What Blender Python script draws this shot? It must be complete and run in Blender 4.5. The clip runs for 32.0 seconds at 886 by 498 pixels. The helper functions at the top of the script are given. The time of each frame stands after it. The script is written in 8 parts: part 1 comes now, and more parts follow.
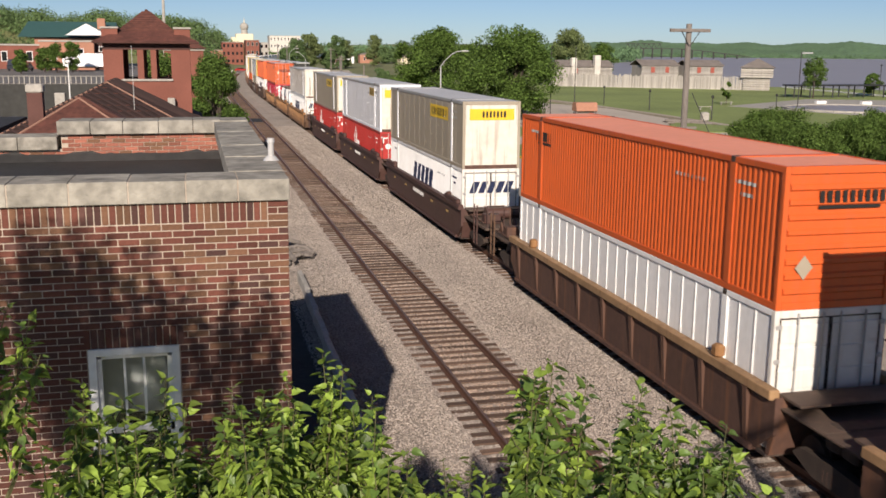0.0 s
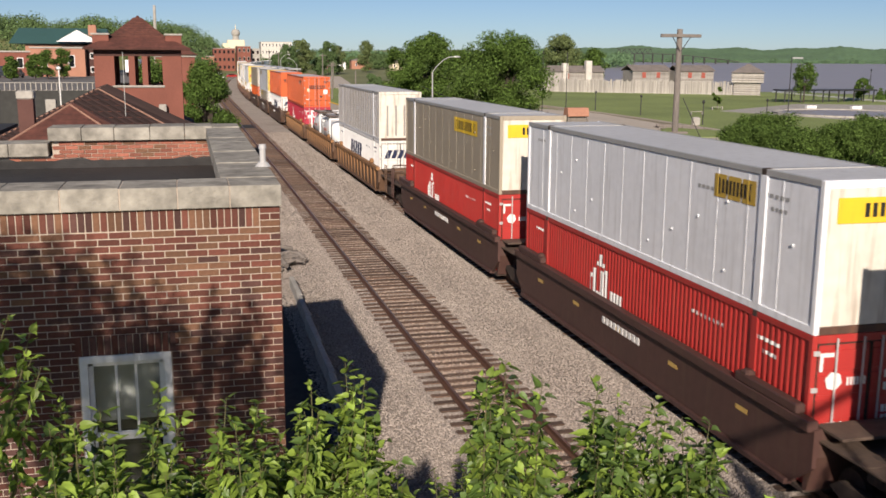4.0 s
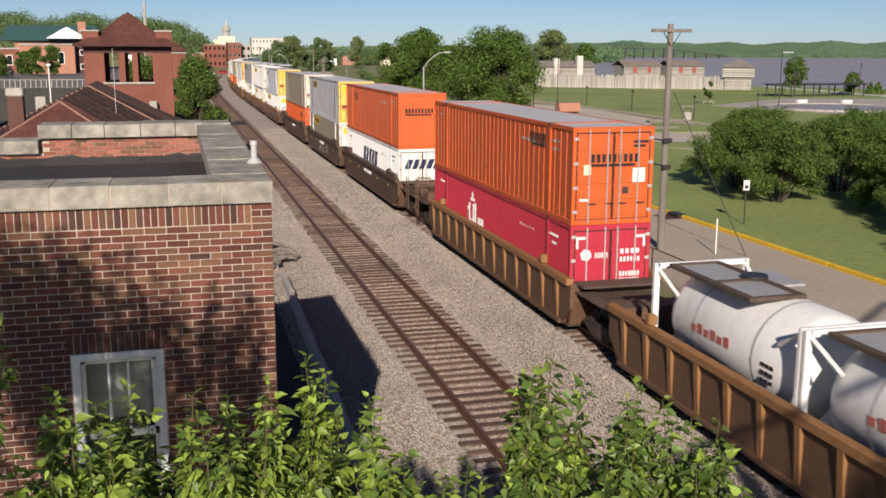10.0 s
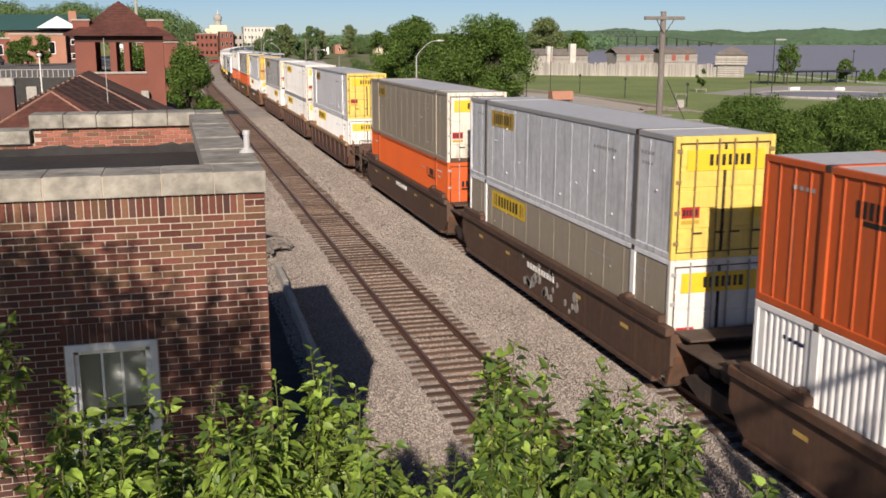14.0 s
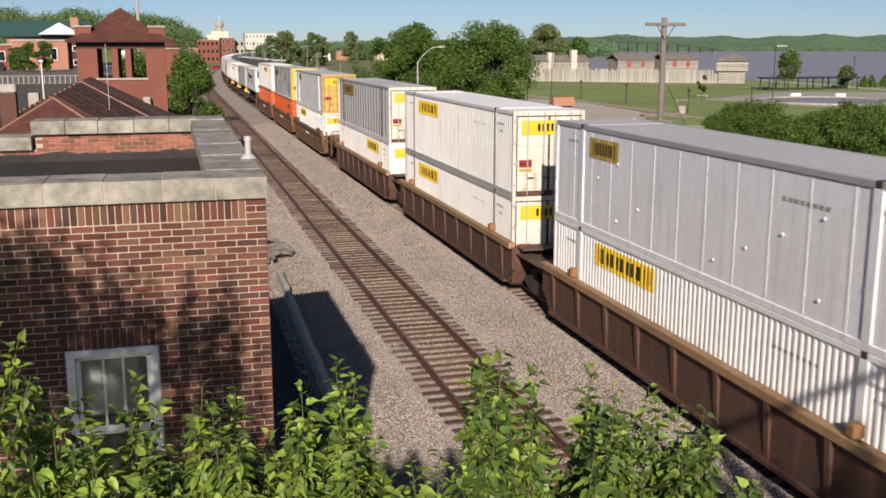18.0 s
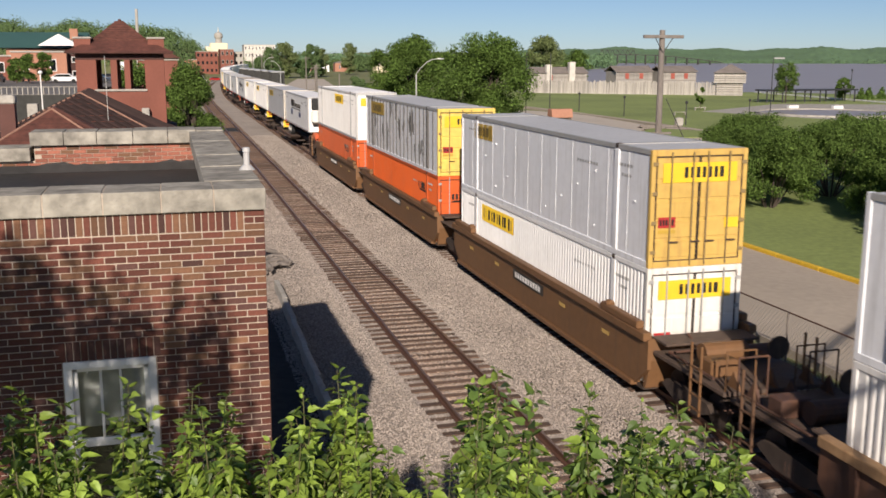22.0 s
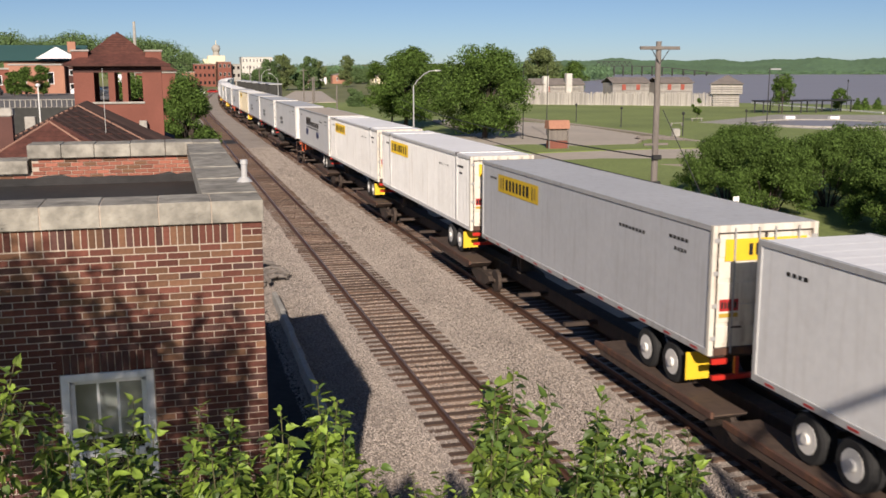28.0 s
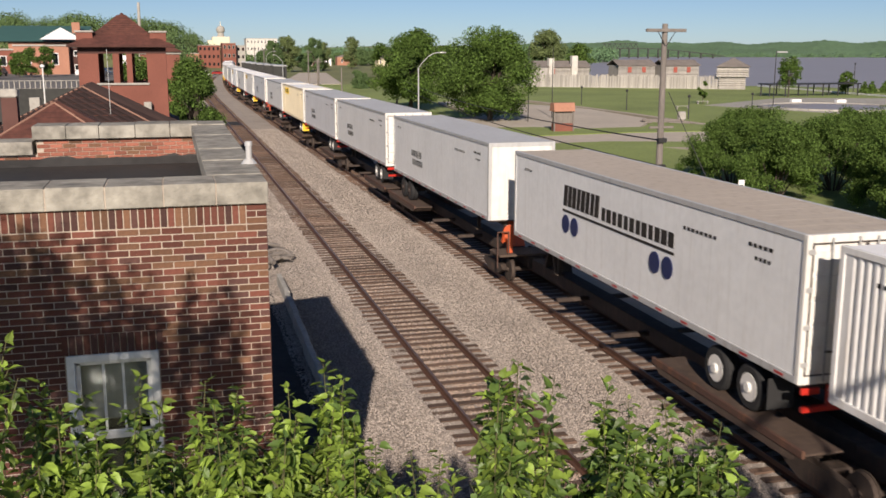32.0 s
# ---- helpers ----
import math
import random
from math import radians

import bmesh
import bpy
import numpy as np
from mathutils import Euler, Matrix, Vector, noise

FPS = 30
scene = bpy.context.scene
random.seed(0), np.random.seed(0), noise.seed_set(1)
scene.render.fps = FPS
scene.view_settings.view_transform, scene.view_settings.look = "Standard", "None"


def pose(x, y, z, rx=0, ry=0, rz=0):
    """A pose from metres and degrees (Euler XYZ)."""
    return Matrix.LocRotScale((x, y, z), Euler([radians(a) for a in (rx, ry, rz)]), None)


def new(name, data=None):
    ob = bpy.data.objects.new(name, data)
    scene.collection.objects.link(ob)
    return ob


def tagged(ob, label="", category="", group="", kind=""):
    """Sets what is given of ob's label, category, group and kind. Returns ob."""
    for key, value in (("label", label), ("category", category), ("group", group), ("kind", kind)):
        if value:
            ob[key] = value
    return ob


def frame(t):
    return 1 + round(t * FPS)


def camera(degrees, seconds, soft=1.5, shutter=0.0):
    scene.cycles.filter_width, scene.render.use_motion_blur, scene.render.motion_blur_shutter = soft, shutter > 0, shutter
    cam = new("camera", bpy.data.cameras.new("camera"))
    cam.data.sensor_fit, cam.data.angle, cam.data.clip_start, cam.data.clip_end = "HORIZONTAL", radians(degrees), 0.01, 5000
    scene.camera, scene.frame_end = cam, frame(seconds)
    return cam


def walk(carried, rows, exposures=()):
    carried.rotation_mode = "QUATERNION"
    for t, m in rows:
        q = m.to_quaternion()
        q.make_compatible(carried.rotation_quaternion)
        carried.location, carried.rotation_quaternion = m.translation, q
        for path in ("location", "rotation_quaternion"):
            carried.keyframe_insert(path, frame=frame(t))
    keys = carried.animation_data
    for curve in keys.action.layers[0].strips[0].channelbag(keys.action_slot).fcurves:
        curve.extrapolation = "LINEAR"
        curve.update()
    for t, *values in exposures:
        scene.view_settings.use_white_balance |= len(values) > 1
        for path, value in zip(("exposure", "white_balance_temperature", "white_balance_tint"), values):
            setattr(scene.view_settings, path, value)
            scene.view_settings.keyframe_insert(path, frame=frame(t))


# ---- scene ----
from collections import defaultdict

# ---------------------------------------------------------------- camera
EYE = (0.0, 0.0, 8.25)          # metres above the rail tops
LENS = 48.33
# seconds, yaw, pitch, roll of the hand-held camera, which stands in one place
TURNS = [
    (0.0, -14.04, -11.45, -0.46),
    (0.5, -14.01, -11.18, -0.39),
    (1.0, -14.20, -10.74, -0.57),
    (1.5, -14.25, -10.62, -0.58),
    (2.0, -14.37, -10.89, -0.45),
    (2.5, -14.44, -11.00, -0.38),
    (4.5, -14.55, -11.29, -0.30),
    (5.0, -14.58, -11.64, -0.12),
    (5.5, -14.55, -11.87, -0.18),
    (6.0, -14.79, -12.20, -0.06),
    (6.5, -14.96, -12.18, 0.04),
    (7.0, -14.61, -12.03, 0.17),
    (7.5, -14.80, -11.80, -0.03),
    (8.0, -15.00, -11.55, -0.07),
    (8.5, -15.11, -11.46, -0.05),
    (9.0, -15.12, -11.29, -0.10),
    (9.5, -15.08, -11.28, -0.11),
    (10.0, -14.96, -11.37, -0.14),
    (10.5, -14.95, -11.40, -0.06),
    (11.0, -14.93, -11.42, -0.05),
    (11.5, -14.96, -11.48, 0.12),
    (12.0, -14.92, -11.53, 0.12),
    (12.5, -14.98, -11.47, 0.11),
    (13.0, -15.12, -11.52, 0.08),
    (13.5, -15.17, -11.68, 0.02),
    (14.0, -15.34, -12.02, 0.04),
    (14.5, -15.45, -12.23, 0.14),
    (16.5, -15.30, -12.16, 0.25),
    (17.0, -15.50, -12.04, 0.12),
    (17.5, -15.38, -11.88, 0.12),
    (18.0, -15.27, -11.67, 0.05),
    (18.5, -15.18, -11.61, -0.05),
    (19.0, -15.14, -11.59, 0.02),
    (19.5, -15.20, -11.64, 0.16),
    (20.0, -15.32, -11.63, 0.18),
    (20.5, -15.25, -11.52, 0.07),
    (21.0, -15.21, -11.40, -0.02),
    (21.5, -15.30, -11.24, -0.12),
    (22.0, -15.37, -11.01, -0.04),
    (22.5, -15.50, -10.84, 0.06),
    (23.0, -15.53, -10.93, 0.13),
    (23.5, -15.59, -10.89, 0.07),
    (24.0, -15.64, -10.80, 0.16),
    (24.5, -15.64, -10.74, 0.25),
    (25.0, -15.55, -10.77, -0.03),
    (25.5, -15.42, -10.78, 0.04),
    (26.0, -15.56, -10.80, -0.08),
    (26.5, -15.58, -10.67, -0.04),
    (28.5, -15.49, -10.33, 0.14),
    (29.0, -15.56, -10.35, 0.08),
    (29.5, -15.56, -10.49, -0.04),
    (30.0, -15.57, -10.79, 0.09),
    (30.5, -15.18, -11.12, 0.21),
    (31.0, -15.33, -11.41, 0.11),
    (31.5, -15.32, -11.41, 0.05),
    (32.0, -15.24, -11.36, -0.04),
]
cam = camera(LENS, 32.0, soft=1.65, shutter=0.15)
walk(cam, [(t, pose(*EYE, 90 + p, 0, y) @ pose(0, 0, 0, 0, 0, -r)) for t, y, p, r in TURNS], exposures=[(0.0, 0.35, 6580, 15), (32.0, 0.35, 6580, 15)])

# ---------------------------------------------------------------- sky and sun
SUN_EL, SUN_SIDE = 24.5, 15.0     # degrees above the ground; turned off the track's axis to the left, behind the camera
world = bpy.data.worlds.new("sky")
scene.world = world
world.use_nodes = True
wn = world.node_tree.nodes
sky = wn.new("ShaderNodeTexSky")
sky.sky_type = "NISHITA"
sky.sun_disc = False
sky.sun_elevation = radians(SUN_EL)
sky.sun_rotation = radians(180 + SUN_SIDE)
sky.altitude, sky.air_density, sky.dust_density, sky.ozone_density = 1900, 0.8, 0.7, 4.2
wn["Background"].inputs["Strength"].default_value = 0.056
world.node_tree.links.new(sky.outputs[0], wn["Background"].inputs["Color"])
sun = new("sun", bpy.data.lights.new("sun", "SUN"))
sun.data.energy, sun.data.angle, sun.data.color = 4.8, radians(0.53), (1.0, 0.90, 0.77)
sa, se = radians(SUN_SIDE), radians(SUN_EL)
SUN_DIR = Vector((math.sin(sa) * math.cos(se), math.cos(sa) * math.cos(se), -math.sin(se)))
sun.matrix_basis = SUN_DIR.to_track_quat("-Z", "Y").to_matrix().to_4x4()

# ---------------------------------------------------------------- materials
MATS = {}


def material(name, colour, rough=0.6, metal=0.0, vary=0.15, grain=6.0, blotch=0.7, bump=0.15, bump_scale=40.0,
             streak=0.0, dirt=(0.12, 0.09, 0.06), rand=0.0, island=0.0, stretch=(1, 1, 1), spec=0.5, translucent=0.0):
    """A surface with grain and blotches at two sizes, optional running dirt, and variation from piece to piece."""
    if name in MATS:
        return MATS[name]
    m = bpy.data.materials.new(name)
    m.use_nodes = True
    nt = m.node_tree
    n, link = nt.nodes, nt.links.new
    bsdf = n["Principled BSDF"]
    bsdf.inputs["Roughness"].default_value = rough
    bsdf.inputs["Metallic"].default_value = metal
    bsdf.inputs["Specular IOR Level"].default_value = spec
    tc = n.new("ShaderNodeTexCoord")
    mp = n.new("ShaderNodeMapping")
    mp.inputs["Scale"].default_value = stretch
    link(tc.outputs["Object"], mp.inputs["Vector"])

    def noise_tex(scale, detail):
        t = n.new("ShaderNodeTexNoise")
        t.inputs["Scale"].default_value, t.inputs["Detail"].default_value = scale, detail
        link(mp.outputs[0], t.inputs["Vector"])
        return t

    fine, broad = noise_tex(grain, 5), noise_tex(blotch, 3)
    add = n.new("ShaderNodeMath")
    add.operation = "ADD"
    link(fine.outputs["Fac"], add.inputs[0])
    link(broad.outputs["Fac"], add.inputs[1])
    level = n.new("ShaderNodeMapRange")
    level.inputs["From Min"].default_value, level.inputs["From Max"].default_value = 0.6, 1.4
    level.inputs["To Min"].default_value, level.inputs["To Max"].default_value = 1 - vary, 1 + vary
    link(add.outputs[0], level.inputs["Value"])
    value = level.outputs[0]
    for amount, kind in ((rand, "ShaderNodeObjectInfo"), (island, "ShaderNodeNewGeometry")):
        if amount:
            info = n.new(kind)
            r = n.new("ShaderNodeMapRange")
            r.inputs["To Min"].default_value, r.inputs["To Max"].default_value = 1 - amount, 1 + amount
            link(info.outputs["Random" if kind == "ShaderNodeObjectInfo" else "Random Per Island"], r.inputs["Value"])
            mul = n.new("ShaderNodeMath")
            mul.operation = "MULTIPLY"
            link(value, mul.inputs[0])
            link(r.outputs[0], mul.inputs[1])
            value = mul.outputs[0]
    hsv = n.new("ShaderNodeHueSaturation")
    hsv.inputs["Color"].default_value = (*colour, 1)
    link(value, hsv.inputs["Value"])
    out = hsv.outputs[0]
    if streak:
        sm = n.new("ShaderNodeMapping")
        sm.inputs["Scale"].default_value = (3.0, 3.0, 0.22)
        link(tc.outputs["Object"], sm.inputs["Vector"])
        st = n.new("ShaderNodeTexNoise")
        st.inputs["Scale"].default_value, st.inputs["Detail"].default_value = 1.6, 6
        link(sm.outputs[0], st.inputs["Vector"])
        ramp = n.new("ShaderNodeMapRange")
        ramp.inputs["From Min"].default_value, ramp.inputs["From Max"].default_value = 0.52, 0.78
        ramp.inputs["To Max"].default_value = streak
        link(st.outputs["Fac"], ramp.inputs["Value"])
        mix = n.new("ShaderNodeMix")
        mix.data_type = "RGBA"
        link(ramp.outputs[0], mix.inputs["Factor"])
        link(out, mix.inputs["A"])
        mix.inputs["B"].default_value = (*dirt, 1)
        out = mix.outputs["Result"]
    link(out, bsdf.inputs["Base Color"])
    if bump:
        bt = noise_tex(bump_scale, 4)
        b = n.new("ShaderNodeBump")
        b.inputs["Strength"].default_value, b.inputs["Distance"].default_value = bump, 0.02
        link(bt.outputs["Fac"], b.inputs["Height"])
        link(b.outputs[0], bsdf.inputs["Normal"])
    if translucent:
        tr = n.new("ShaderNodeBsdfTranslucent")
        link(out, tr.inputs["Color"])
        ms = n.new("ShaderNodeMixShader")
        ms.inputs[0].default_value = translucent
        link(bsdf.outputs[0], ms.inputs[1])
        link(tr.outputs[0], ms.inputs[2])
        link(ms.outputs[0], n["Material Output"].inputs["Surface"])
    MATS[name] = m
    return m


def paint(name, colour, rough=0.45, streak=0.35, vary=0.08, metal=0.0, dirt=(0.16, 0.11, 0.07)):
    return material(name, colour, rough, metal, vary, 5.0, 0.5, 0.05, 25.0, streak, dirt)


ORANGE = paint("orange paint", (0.61, 0.108, 0.022), streak=0.3)
ORANGE_OLD = paint("faded orange paint", (0.56, 0.105, 0.024), streak=0.45)
RED = paint("red paint", (0.42, 0.035, 0.03), streak=0.3)
CRIMSON = paint("crimson paint", (0.45, 0.03, 0.055), streak=0.25)
WHITE = paint("white paint", (0.86, 0.86, 0.84), streak=0.2, dirt=(0.4, 0.35, 0.28))
WHITE_DIRTY = paint("weathered white paint", (0.78, 0.77, 0.74), streak=0.4, dirt=(0.4, 0.33, 0.25))
DOOR_WHITE = material("worn white door paint", (0.72, 0.7, 0.65), 0.5, 0, 0.1, 4.0, 1.1, 0.1, 25, 0.5, (0.36, 0.28, 0.2))
DOOR_RUSTY = material("grimy cream door paint", (0.68, 0.64, 0.55), 0.55, 0, 0.14, 4.0, 1.1, 0.1, 25, 0.8, (0.2, 0.11, 0.06))
CREAM = paint("cream paint", (0.74, 0.64, 0.45), streak=0.3, dirt=(0.4, 0.3, 0.2))
BEIGE = paint("beige aluminium", (0.36, 0.31, 0.235), rough=0.5, streak=0.3, dirt=(0.2, 0.16, 0.11))
GRAY = paint("light grey aluminium", (0.83, 0.845, 0.865), rough=0.38, streak=0.35, dirt=(0.28, 0.26, 0.23))
GRAY_STREAKED = material("streaked grey aluminium", (0.7, 0.715, 0.735), 0.42, 0.1, 0.2, 5.0, 0.45, 0.05, 25.0, 0.75, (0.24, 0.24, 0.245))
POST_DARK = paint("dark weathered post metal", (0.13, 0.125, 0.118), rough=0.5, streak=0.3)
BAR_OCHRE = paint("grimy ochre bar paint", (0.24, 0.17, 0.07), rough=0.6, streak=0.5)
GRAY_MID = paint("mid grey aluminium", (0.6, 0.61, 0.62), rough=0.4, streak=0.3, dirt=(0.28, 0.26, 0.23))
POST_BROWN = paint("grey-brown weathered post metal", (0.3, 0.275, 0.25), rough=0.5, streak=0.4)
GRAY_DARK = paint("grey aluminium", (0.36, 0.36, 0.35), rough=0.42, streak=0.3, dirt=(0.2, 0.18, 0.16))
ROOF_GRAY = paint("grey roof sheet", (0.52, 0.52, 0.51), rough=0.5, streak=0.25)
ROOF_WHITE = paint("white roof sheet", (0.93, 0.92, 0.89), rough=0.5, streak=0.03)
# Orange box roofs: the brighter light on their tops is put into this colour.
ROOF_ORANGE = paint("orange roof sheet lightened as sunlit", (0.86, 0.33, 0.2), rough=0.6, streak=0.1)
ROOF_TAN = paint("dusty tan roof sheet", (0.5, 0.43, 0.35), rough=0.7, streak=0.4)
YELLOW = paint("yellow paint", (0.72, 0.53, 0.12), streak=0.5, vary=0.15, dirt=(0.4, 0.25, 0.1))
YELLOW_DIRTY = paint("dirty yellow paint", (0.56, 0.37, 0.1), streak=0.6, vary=0.15, dirt=(0.3, 0.17, 0.07))
SIGN_YELLOW = paint("yellow sign film", (0.78, 0.52, 0.03), streak=0.25)
SIGN_BROWN = paint("faded yellow sign film", (0.5, 0.33, 0.05), streak=0.4)
NAVY = paint("navy film", (0.012, 0.02, 0.06), streak=0.1)
BLACK = paint("black film", (0.018, 0.017, 0.016), streak=0.0)
LOGO_WHITE = paint("white film", (0.78, 0.77, 0.74), streak=0.15)
LOGO_BLUE = paint("blue film", (0.012, 0.024, 0.1), streak=0.0)
LOGO_RED = paint("red film", (0.4, 0.03, 0.03), streak=0.0)
STEEL_GRAY = paint("galvanised steel", (0.5, 0.5, 0.49), rough=0.45, streak=0.3, metal=0.1)
WELL_EARTH = paint("earth brown car paint", (0.088, 0.05, 0.032), rough=0.6, streak=0.7, vary=0.3, dirt=(0.17, 0.075, 0.035))
WELL_BROWN = paint("dark brown car paint", (0.072, 0.034, 0.027), rough=0.6, streak=0.4, vary=0.2, dirt=(0.1, 0.065, 0.04))
WELL_TAN = paint("tan brown car paint", (0.17, 0.085, 0.035), rough=0.6, streak=0.35, vary=0.15, dirt=(0.09, 0.06, 0.04))
WELL_RUST = paint("rusty brown car paint", (0.088, 0.045, 0.031), rough=0.7, streak=0.5, vary=0.25, dirt=(0.24, 0.1, 0.04))
WELL_YELLOW = paint("rusty yellow car paint", (0.115, 0.062, 0.034), rough=0.65, streak=0.85, vary=0.2, dirt=(0.1, 0.05, 0.025))
# Chord tones hold the sunlight on the overhanging top beams and ribs.
CHORD_RUST = paint("sunlit-toned rusty chord paint", (0.31, 0.19, 0.095), rough=0.7, streak=0.5, vary=0.25, dirt=(0.13, 0.06, 0.03))
CHORD_YELLOW = paint("worn ochre chord paint in a sunlit tone", (0.27, 0.135, 0.052), rough=0.65, streak=0.5, vary=0.2, dirt=(0.16, 0.08, 0.03))
DULL_RED = paint("faded red film", (0.42, 0.13, 0.11), streak=0.3)
UNDER = paint("grimy underframe", (0.05, 0.035, 0.027), rough=0.8, streak=0.4, vary=0.3)
DECK = paint("rusty deck plate", (0.085, 0.057, 0.042), rough=0.8, streak=0.4, vary=0.3)
RUBBER = material("tyre rubber", (0.02, 0.02, 0.02), 0.85, bump=0.2)
HUB = paint("white wheel rim", (0.75, 0.73, 0.68), streak=0.2)
RED_LAMP = paint("red plastic", (0.5, 0.03, 0.02), rough=0.3, streak=0)
TANK_WHITE = paint("white tank shell", (0.78, 0.78, 0.76), rough=0.35, streak=0.3, dirt=(0.45, 0.4, 0.34))
SAFETY_ORANGE = paint("red-orange hitch paint", (0.6, 0.1, 0.03), streak=0.4)

RAIL = material("rusty rail", (0.13, 0.065, 0.04), 0.55, 0.3, 0.2, 12, 0.8, 0.2)
RAIL_TOP = material("worn rail head", (0.2, 0.13, 0.1), 0.35, 0.6, 0.15, 12, 0.8, 0.05)
TIE = material("weathered sleeper timber", (0.12, 0.075, 0.052), 0.9, 0, 0.35, 9, 1.2, 0.8, 30, rand=0.4, stretch=(0.4, 4, 4))
BALLAST = material("ballast bed", (0.34, 0.292, 0.25), 0.95, 0, 0.35, 26, 0.35, 1.0, 45)
STONE_BROWN = material("brake-dusted ballast stone", (0.33, 0.25, 0.195), 0.9, 0, 0.2, 10, 0.4, 0.3, 30, island=0.6)
DARK_WALL = material("dark grey masonry", (0.04, 0.04, 0.037), 0.9, 0, 0.3, 2, 0.3, 0.4, 10)
STONE = material("ballast stone", (0.34, 0.293, 0.253), 0.9, 0, 0.2, 10, 0.4, 0.3, 30, island=0.36)
GRASS = material("mown grass", (0.2, 0.25, 0.07), 0.95, 0, 0.35, 3.0, 0.06, 0.9, 8)
LAND = material("grass and earth", (0.17, 0.18, 0.07), 0.95, 0, 0.35, 1.2, 0.02, 0.5, 4)
CONCRETE_ROAD = material("pale concrete road", (0.40, 0.34, 0.27), 0.9, 0, 0.14, 3.0, 0.2, 0.25, 60)
ASPHALT = material("grey asphalt", (0.16, 0.15, 0.14), 0.9, 0, 0.2, 3, 0.15, 0.3, 60)
PARKING = material("worn parking surface", (0.47, 0.41, 0.335), 0.9, 0, 0.15, 1.2, 0.1, 0.25, 40)
KERB_YELLOW = material("yellow kerb paint", (0.66, 0.42, 0.03), 0.7, 0, 0.2, 6, 0.6, 0.2)
LIMEWASH = material("limewashed stone", (0.56, 0.53, 0.47), 0.9, 0, 0.2, 5, 0.8, 0.4, 20)
SHUTTER_RED = material("faded red shutter paint", (0.33, 0.08, 0.055), 0.8, 0, 0.2, 6, 0.8, 0.2)
CONCRETE = material("weathered concrete", (0.36, 0.34, 0.3), 0.9, 0, 0.28, 7, 0.9, 0.4, 50)
COPING = material("stained limestone coping", (0.29, 0.272, 0.23), 0.9, 0, 0.6, 7.0, 2.3, 0.6, 30, streak=0.45, dirt=(0.13, 0.12, 0.1), rand=0.08)
BRICK = material("red-brown brick", (0.135, 0.046, 0.031), 0.9, 0, 0.25, 22, 1.2, 0.6, 60, rand=0.4)
BRICK_BUFF = material("brown brick", (0.165, 0.082, 0.046), 0.9, 0, 0.25, 22, 1.2, 0.6, 60, rand=0.3)
BRICK_DARK = material("dark burnt brick", (0.092, 0.042, 0.034), 0.9, 0, 0.25, 22, 1.2, 0.6, 60, rand=0.35)
BRICK_INNER = material("orange brick", (0.30, 0.11, 0.072), 0.9, 0, 0.3, 22, 1.2, 0.6, 60, rand=0.35)
BRICK_FAR = material("red brickwork", (0.205, 0.073, 0.05), 0.9, 0, 0.22, 14, 0.6, 0.4, 40)
BRICK_TOWN = material("orange brickwork", (0.38, 0.185, 0.12), 0.9, 0, 0.15, 4, 0.4, 0.2, 20)
MORTAR = material("mortar", (0.43, 0.36, 0.29), 0.95, 0, 0.2, 20, 1.0, 0.6, 70)
MEMBRANE = material("black roofing felt", (0.028, 0.027, 0.026), 0.75, 0, 0.5, 5, 0.8, 0.5, 20)
TILE_DARK = material("weathered black-red clay roll tile", (0.03, 0.015, 0.013), 0.85, 0, 0.3, 9, 0.8, 0.4, 30, rand=0.25)
TILE_RED = material("dark red clay tile", (0.088, 0.031, 0.022), 0.85, 0, 0.5, 5, 0.9, 0.4, 30, rand=0.25)
WOOD_GREY = material("silvered timber", (0.36, 0.335, 0.30), 0.9, 0, 0.3, 7, 0.7, 0.5, 30, rand=0.25, stretch=(3, 3, 0.4))
POLE_WOOD = material("weathered pole timber", (0.185, 0.162, 0.142), 0.9, 0, 0.35, 9, 1.0, 0.7, 25, stretch=(4, 4, 0.5))
ROOF_SHAKE = material("grey shake roof", (0.19, 0.165, 0.145), 0.9, 0, 0.3, 8, 0.6, 0.5, 25)
WINDOW_WHITE = material("flaking white window paint", (0.72, 0.72, 0.70), 0.6, 0, 0.15, 14, 2.0, 0.3, 40)
DARK = material("unlit interior", (0.02, 0.02, 0.022), 0.9, 0, 0.3, 3, 0.5, 0.0)
CURTAIN = material("grey blind cloth", (0.3, 0.31, 0.3), 0.9, 0, 0.25, 3, 1.2, 0.2)
BARK = material("tree bark", (0.06, 0.046, 0.035), 0.95, 0, 0.35, 14, 1.5, 0.9, 30, stretch=(3, 3, 0.6))
TWIG = material("brown-green twig", (0.10, 0.095, 0.04), 0.8, 0, 0.25, 14, 1.5, 0.2)
LEAF_TREE = material("tree leaves", (0.1, 0.165, 0.035), 0.7, 0, 0.25, 3, 0.35, 0, island=0.65, spec=0.15, translucent=0.3)
# Distance haze is mixed into this paler leaf colour for far trees.
LEAF_PALE = material("haze-paled distant leaves", (0.17, 0.215, 0.085), 0.8, 0, 0.25, 3, 0.35, 0, island=0.4, spec=0.1, translucent=0.3)
LEAF_BUSH = material("shrub leaves", (0.105, 0.17, 0.038), 0.7, 0, 0.2, 3, 0.35, 0, island=0.6, spec=0.15, translucent=0.3)
LEAF_NEAR = material("fresh young leaves", (0.24, 0.345, 0.055), 0.5, 0, 0.3, 30, 2.0, 0.2, 60, island=0.5, translucent=0.35)
# Darker copy of the young leaves; shade is put into its colour.
LEAF_SHADE = material("shade-toned green leaves", (0.1, 0.165, 0.036), 0.45, 0, 0.2, 30, 2.0, 0.2, 60, island=0.5, translucent=0.3)
